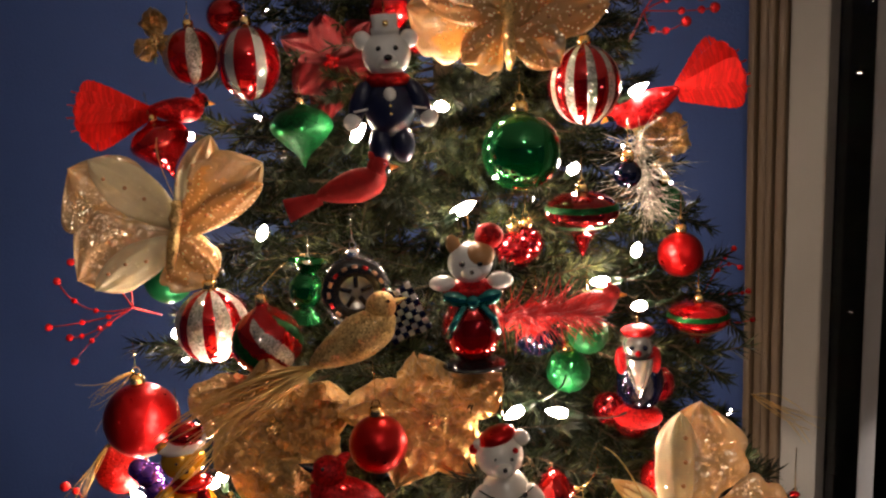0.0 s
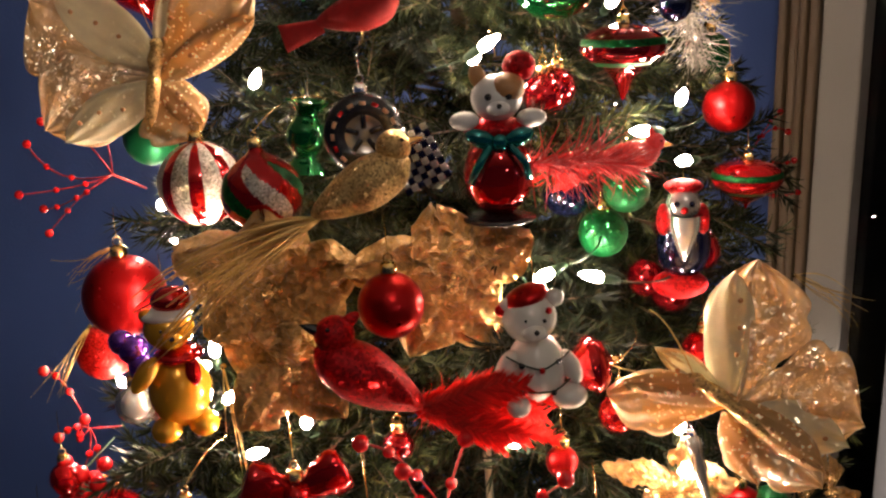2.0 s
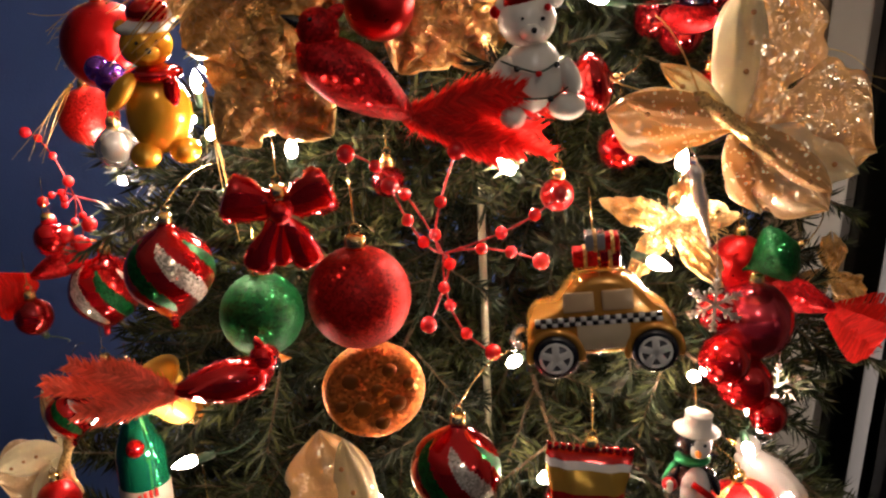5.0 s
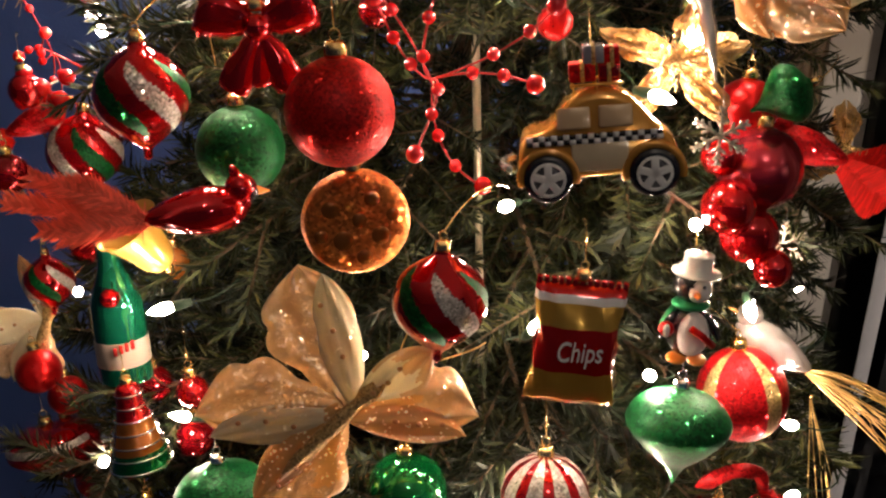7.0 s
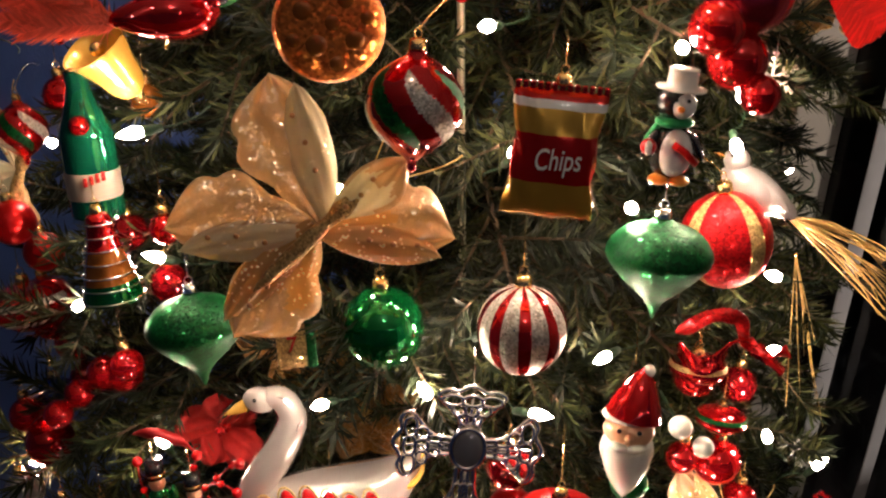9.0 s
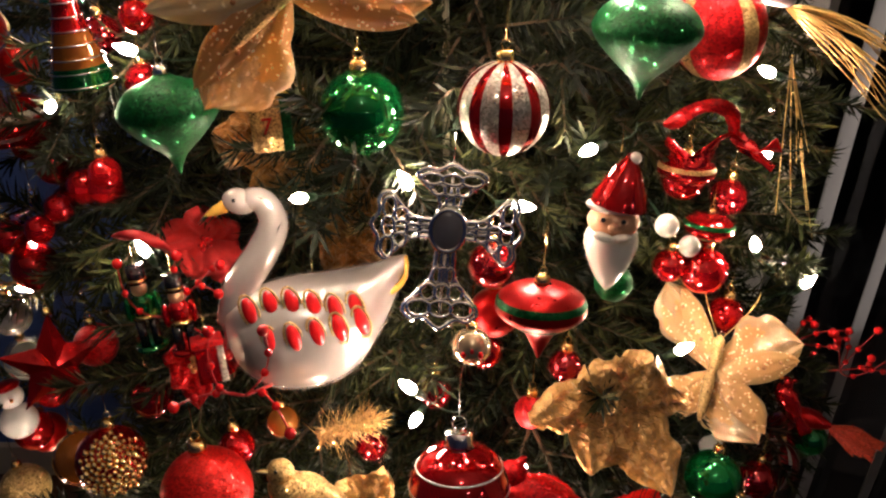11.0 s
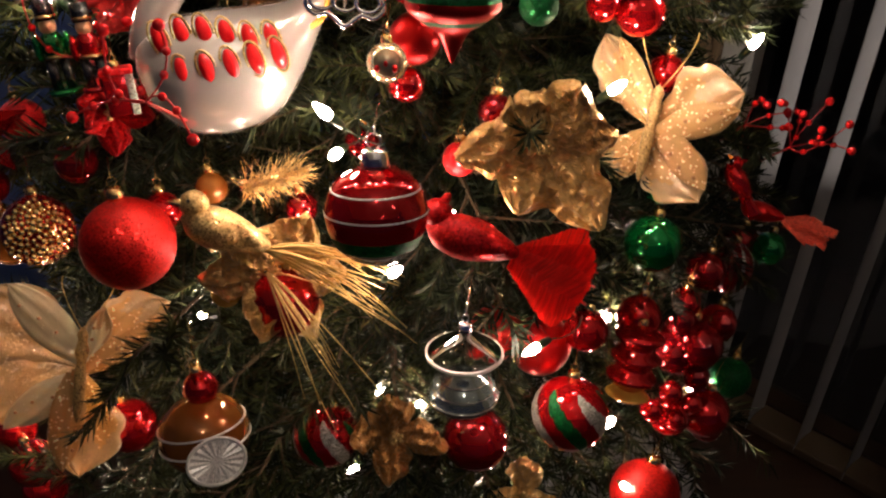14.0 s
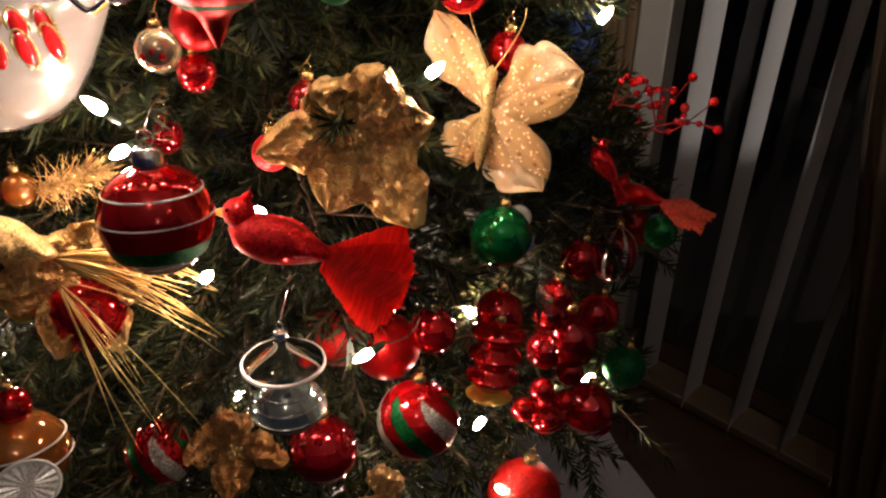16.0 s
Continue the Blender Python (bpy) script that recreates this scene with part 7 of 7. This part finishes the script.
reflector_bauble((-0.147, 0.451, 0.960), 0.0395)
lantern((0.243, 0.549, 0.958), 0.0834 / 0.082)
gift((-0.109, 0.545, 1.449), 0.0466 / 0.055, "gold box ornament with a red seven on it", [G_GOLD, G_GREEN, GOLDG], digit="7")
star((-0.355, 0.620, 1.163), 0.0480, RED, "large shiny red glass star", roll=10)
soldier((-0.237, 0.573, 1.265), 0.0728 / 0.084, "small green glass nutcracker soldier with gold cap", GREEN)
soldier((-0.201, 0.554, 1.275), 0.0661 / 0.084, "small red glass nutcracker soldier", RED)
gift((-0.174, 0.526, 1.254), 0.0390 / 0.055, "small shiny red glass parcel", [RED, G_SILVER, G_RED])
o = thing("jingle_bell", (0.026, 0.507, 1.290), "pale gold jingle bell with red holes", "bell ornament")
part("bell", lathe(ball_profile(0.0143, 16), 30), mercury("champagne_glass", (0.78, 0.62, 0.40), 0.15), o)
for k in range(3):
    part("hole", blob(bmesh.new(), (0.006 * (k - 1), -0.0128, 0.003 * (k % 2) - 0.002), (0.0022, 0.002, 0.0026), seg=10), SATIN, o, "red painted hole")
hang(o, 0.0135, CAP_GOLD, 0.004)
bauble((0.043, 0.548, 1.288), 0.0192, SATIN, "satin red ball behind the cross")
bauble((0.040, 0.546, 1.334), 0.0173, DEEP, "dark red ball behind the cross")
bauble((0.133, 0.562, 1.307), 0.0146, G_GREEN, "green glitter ball under the santa head")
bauble((0.219, 0.624, 1.274), 0.0198, RED, "red glass ball behind the butterfly")
saucer((0.191, 0.625, 1.370), 0.0227, "small red glass top ornament with gold rings", [RED, G_GOLD], tip=0.5)
saucer((0.219, 0.632, 1.313), 0.0212, "red saucer ornament with green glitter band at the edge", [RED, G_GREEN], tip=0.5)
cluster((0.170, 0.576, 1.350), "white and red small glass pieces", IVORY, 0.009, [(0, 0, 0, 1.0), (0.018, 0, -0.016, 0.9)], "small_parcel_ornament")
bauble((-0.401, 0.752, 1.233), 0.0190, mercury("blue_glass", (0.02, 0.08, 0.40)), "small blue glass ball deep in the branches")
bauble((-0.388, 0.755, 1.340), 0.0272, RED, "shiny red glass ball beside a light")
bauble((-0.447, 0.695, 0.997), 0.0222, RED, "red glass ball behind a butterfly wing")
figure("snowman_figurine", (-0.451, 0.682, 1.044), "white snowman figurine with a red cap", "figurine", [((0, 0, 0.012), (0.014, 0.013, 0.013), 0), ((0, 0, -0.016), (0.020, 0.018, 0.019), 0), ((0, 0, 0.024), (0.0135, 0.013, 0.006), 1), ((0, -0.013, 0.011), (0.002, 0.006, 0.002), 2)], [WHITE, SATIN, ORANGE], hook_z=0.029)
ribbon((-0.230, 0.581, 1.326), "pink and red shiny ribbon tip over a light", [(-0.02, 0, 0.004), (0.0, -0.006, 0.008), (0.015, 0, -0.002), (0.024, 0.01, -0.016)], 0.008, RIBBON)
cluster((0.291, 0.571, 0.886), "dark red shiny berries below the lantern", RED, 0.012, [(0, 0, 0, 1.0), (0.022, 0, -0.012, 0.9), (-0.018, 0, -0.02, 1.0), (0.006, 0, -0.03, 0.9)], "berry_cluster")
bauble((0.322, 0.642, 0.881), 0.0331, DEEP, "dark red glass ball with a hollow")
bauble((0.109, 0.529, 1.010), 0.0255, MATTE, "frosted red ball deep in the branches")
bauble((0.335, 0.674, 0.961), 0.0203, DEEP, "small ruby glass ball at the edge")
figure("snowman_figurine", (0.267, 0.642, 1.031), "pale blue and white small figurine deep in the tree", "figurine", [((0, 0, 0.010), (0.012, 0.011, 0.011), 0), ((0, 0, -0.012), (0.017, 0.015, 0.016), 1)], [WHITE, BLUE], hook_z=0.02)

# loose gold straw at the edges of the tree
def straw_tuft(p, way, length, count, label, seed=1):
    o = thing("straw_tuft", p, label, "straw tuft", yaw=0)
    rnd = random.Random(seed)
    for k in range(count):
        d = Vector(way).normalized() + Vector((rnd.gauss(0, 0.16), rnd.gauss(0, 0.16), rnd.gauss(0, 0.16)))
        part("straw", tube(arc((0, 0, 0), d * length * rnd.uniform(0.6, 1.1), (0, 0, rnd.uniform(-0.006, 0.012)), 6), 0.0006, sides=4, taper=0.4), STRAW, o)
    part("tie", blob(bmesh.new(), (0, 0, 0), 0.0022, seg=8), CAP_GOLD, o)
    return o


straw_tuft((-0.322, 0.850, 1.864), (-0.8, -0.2, -0.45), 0.06, 10, "tuft of thin gold straw at the tree's edge", 1)
straw_tuft((-0.314, 0.841, 1.845), (-0.75, -0.2, -0.5), 0.05, 8, "tuft of thin gold straw behind a red ball", 2)
straw_tuft((0.297, 0.871, 1.800), (0.75, -0.1, -0.4), 0.075, 10, "tuft of thin gold straw beside the butterfly", 3)
straw_tuft((0.280, 0.700, 1.431), (0.25, -0.1, -0.95), 0.13, 7, "long thin gold straw hanging down", 4)
straw_tuft((-0.073, 0.468, 1.133), (0.55, -0.2, -0.8), 0.13, 14, "long gold straw hanging from a foil nest", 5)
straw_tuft((-0.345, 0.824, 1.799), (-0.5, -0.2, -0.9), 0.09, 6, "thin gold tinsel threads at the tree's edge", 6)
straw_tuft((-0.177, 0.632, 1.837), (0.12, -0.15, -0.95), 0.085, 6, "thin gold tinsel threads before the branches", 7)

# small balls set deeper among the branches
bauble((-0.421, 0.727, 1.229), 0.0176, RED, "small shiny red glass ball tucked into the branches")
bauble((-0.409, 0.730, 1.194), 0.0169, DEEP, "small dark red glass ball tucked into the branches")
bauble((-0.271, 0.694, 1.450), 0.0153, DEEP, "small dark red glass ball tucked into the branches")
bauble((-0.213, 0.621, 1.492), 0.0119, RED, "small shiny red glass ball tucked into the branches")
bauble((-0.381, 0.757, 1.395), 0.0182, SATIN, "small satin red glass ball tucked into the branches")
bauble((-0.257, 0.590, 1.151), 0.0182, DEEP, "small dark red glass ball tucked into the branches")
bauble((-0.179, 0.561, 1.122), 0.0160, RED, "small shiny red glass ball tucked into the branches")
bauble((-0.245, 0.689, 1.413), 0.0138, DEEP, "small dark red glass ball tucked into the branches")
bauble((-0.389, 0.732, 1.438), 0.0198, SATIN, "small satin red glass ball tucked into the branches")
bauble((-0.344, 0.782, 1.537), 0.0167, RED, "small shiny red glass ball tucked into the branches")
bauble((-0.235, 0.687, 1.566), 0.0129, AMBER, "small amber gold glass ball tucked into the branches")
bauble((-0.227, 0.648, 1.429), 0.0153, DEEP, "small dark red glass ball tucked into the branches")
bauble((-0.395, 0.763, 1.314), 0.0176, RED, "small shiny red glass ball tucked into the branches")
bauble((-0.362, 0.767, 1.683), 0.0143, RED, "small shiny red glass ball tucked into the branches")
bauble((0.048, 0.620, 1.761), 0.0111, SATIN, "small satin red glass ball tucked into the branches")
bauble((-0.381, 0.747, 1.619), 0.0164, DEEP, "small dark red glass ball tucked into the branches")
bauble((-0.477, 0.664, 0.703), 0.0240, RED, "small shiny red glass ball tucked into the branches")
bauble((-0.334, 0.664, 1.148), 0.0211, G_RED, "small red glitter glass ball tucked into the branches")
bauble((0.036, 0.542, 1.254), 0.0135, RED, "small shiny red glass ball tucked into the branches")
bauble((-0.003, 0.559, 1.193), 0.0136, DEEP, "small dark red glass ball tucked into the branches")
bauble((0.254, 0.649, 1.206), 0.0166, RED, "small shiny red glass ball tucked into the branches")
bauble((0.420, 0.822, 0.882), 0.0237, DEEP, "small dark red glass ball tucked into the branches")
bauble((0.298, 0.581, 0.840), 0.0216, RED, "small shiny red glass ball tucked into the branches")
bauble((0.366, 0.646, 0.745), 0.0187, DEEP, "small dark red glass ball tucked into the branches")
bauble((0.248, 0.580, 0.983), 0.0217, RED, "small shiny red glass ball tucked into the branches")
bauble((0.076, 0.546, 1.185), 0.0140, G_RED, "small red glitter glass ball tucked into the branches")
bauble((0.104, 0.568, 1.216), 0.0139, DEEP, "small dark red glass ball tucked into the branches")
bauble((0.189, 0.528, 1.015), 0.0198, RED, "small shiny red glass ball tucked into the branches")
bauble((0.083, 0.489, 0.905), 0.0199, DEEP, "small dark red glass ball tucked into the branches")
bauble((0.360, 0.674, 0.886), 0.0213, RED, "small shiny red glass ball tucked into the branches")
bauble((0.308, 0.639, 0.948), 0.0166, RED, "small shiny red glass ball tucked into the branches")
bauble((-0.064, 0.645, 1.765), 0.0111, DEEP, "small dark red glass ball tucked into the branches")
bauble((0.090, 0.638, 1.786), 0.0140, RED, "small shiny red glass ball tucked into the branches")
bauble((0.179, 0.647, 1.697), 0.0205, SATIN, "small satin red glass ball tucked into the branches")
bauble((-0.041, 0.750, 2.191), 0.0163, RED, "small shiny red glass ball tucked into the branches")
bauble((-0.020, 0.761, 2.168), 0.0121, RED, "small shiny red glass ball tucked into the branches")
bauble((0.060, 0.721, 2.001), 0.0138, DEEP, "small dark red glass ball tucked into the branches")
bauble((-0.203, 0.881, 2.201), 0.0181, RED, "small shiny red glass ball tucked into the branches")
bauble((-0.379, 0.768, 1.287), 0.0191, RED, "small shiny red glass ball tucked into the branches")
bauble((-0.378, 0.774, 1.242), 0.0166, DEEP, "small dark red glass ball tucked into the branches")
bauble((-0.276, 0.649, 1.348), 0.0134, RED, "small shiny red glass ball tucked into the branches")
bauble((-0.143, 0.589, 1.125), 0.0151, AMBER, "small amber gold glass ball tucked into the branches")
bauble((-0.060, 0.565, 1.122), 0.0138, DEEP, "small dark red glass ball tucked into the branches")
bauble((0.188, 0.618, 1.283), 0.0136, RED, "small shiny red glass ball tucked into the branches")
bauble((0.189, 0.623, 1.363), 0.0169, RED, "small shiny red glass ball tucked into the branches")
bauble((0.246, 0.681, 1.311), 0.0160, DEEP, "small dark red glass ball tucked into the branches")


def tinsel(p, way, length, label, mat, seed=1):
    o = thing("tinsel_garland", p, label, "tinsel", yaw=0)
    part("core", tube(arc((0, 0, 0), Vector(way) * length, (0, 0.01, 0), 6), 0.001, sides=4), CAP_SILVER, o)
    fringe(o, (0, 0, 0), way, length, 0.9, mat, 420, name="tinsel_fringe", seed=seed, width=0.0007)
    return o


tinsel((0.166, 0.786, 2.082), (0.15, 0.1, -0.95), 0.10, "sparkling silver tinsel wound on a branch", G_SILVER, 3)
tinsel((0.030, 0.660, 1.958), (1.0, 0.05, -0.10), 0.085, "fuzzy red feather boa beside the kitten", RIBBON, 6)
tinsel((0.107, 0.605, 1.736), (0.8, 0.1, 0.1), 0.05, "gold tinsel on a branch tip", G_GOLD, 4)
tinsel((-0.102, 0.538, 1.159), (0.5, 0.1, 0.1), 0.06, "gold tinsel deep in the branches", G_GOLD, 5)

# the crowded left flank
bauble((-0.408, 0.730, 1.192), 0.0242, RED, "shiny red ball on the crowded flank of the tree")
bauble((-0.433, 0.704, 1.093), 0.0230, SILVER, "mirror silver ball on the crowded flank of the tree")
bauble((-0.441, 0.706, 0.982), 0.0223, SATIN, "satin red ball on the crowded flank of the tree")
bauble((-0.466, 0.672, 0.928), 0.0275, G_GOLD, "gold glitter ball on the crowded flank of the tree")
bauble((-0.346, 0.600, 1.060), 0.0266, AMBER, "amber ball on the crowded flank of the tree")
bauble((-0.433, 0.609, 0.708), 0.0284, RED, "shiny red ball on the crowded flank of the tree")
bauble((-0.431, 0.701, 1.152), 0.0203, SILVER, "mirror silver ball on the crowded flank of the tree")
bauble((-0.427, 0.721, 1.034), 0.0207, RED, "shiny red ball on the crowded flank of the tree")
bauble((-0.111, 0.480, 1.100), 0.0125, GOLDG, "gold ball on the crowded flank of the tree")
bauble((-0.147, 0.467, 1.001), 0.0153, RED, "shiny red ball on the crowded flank of the tree")
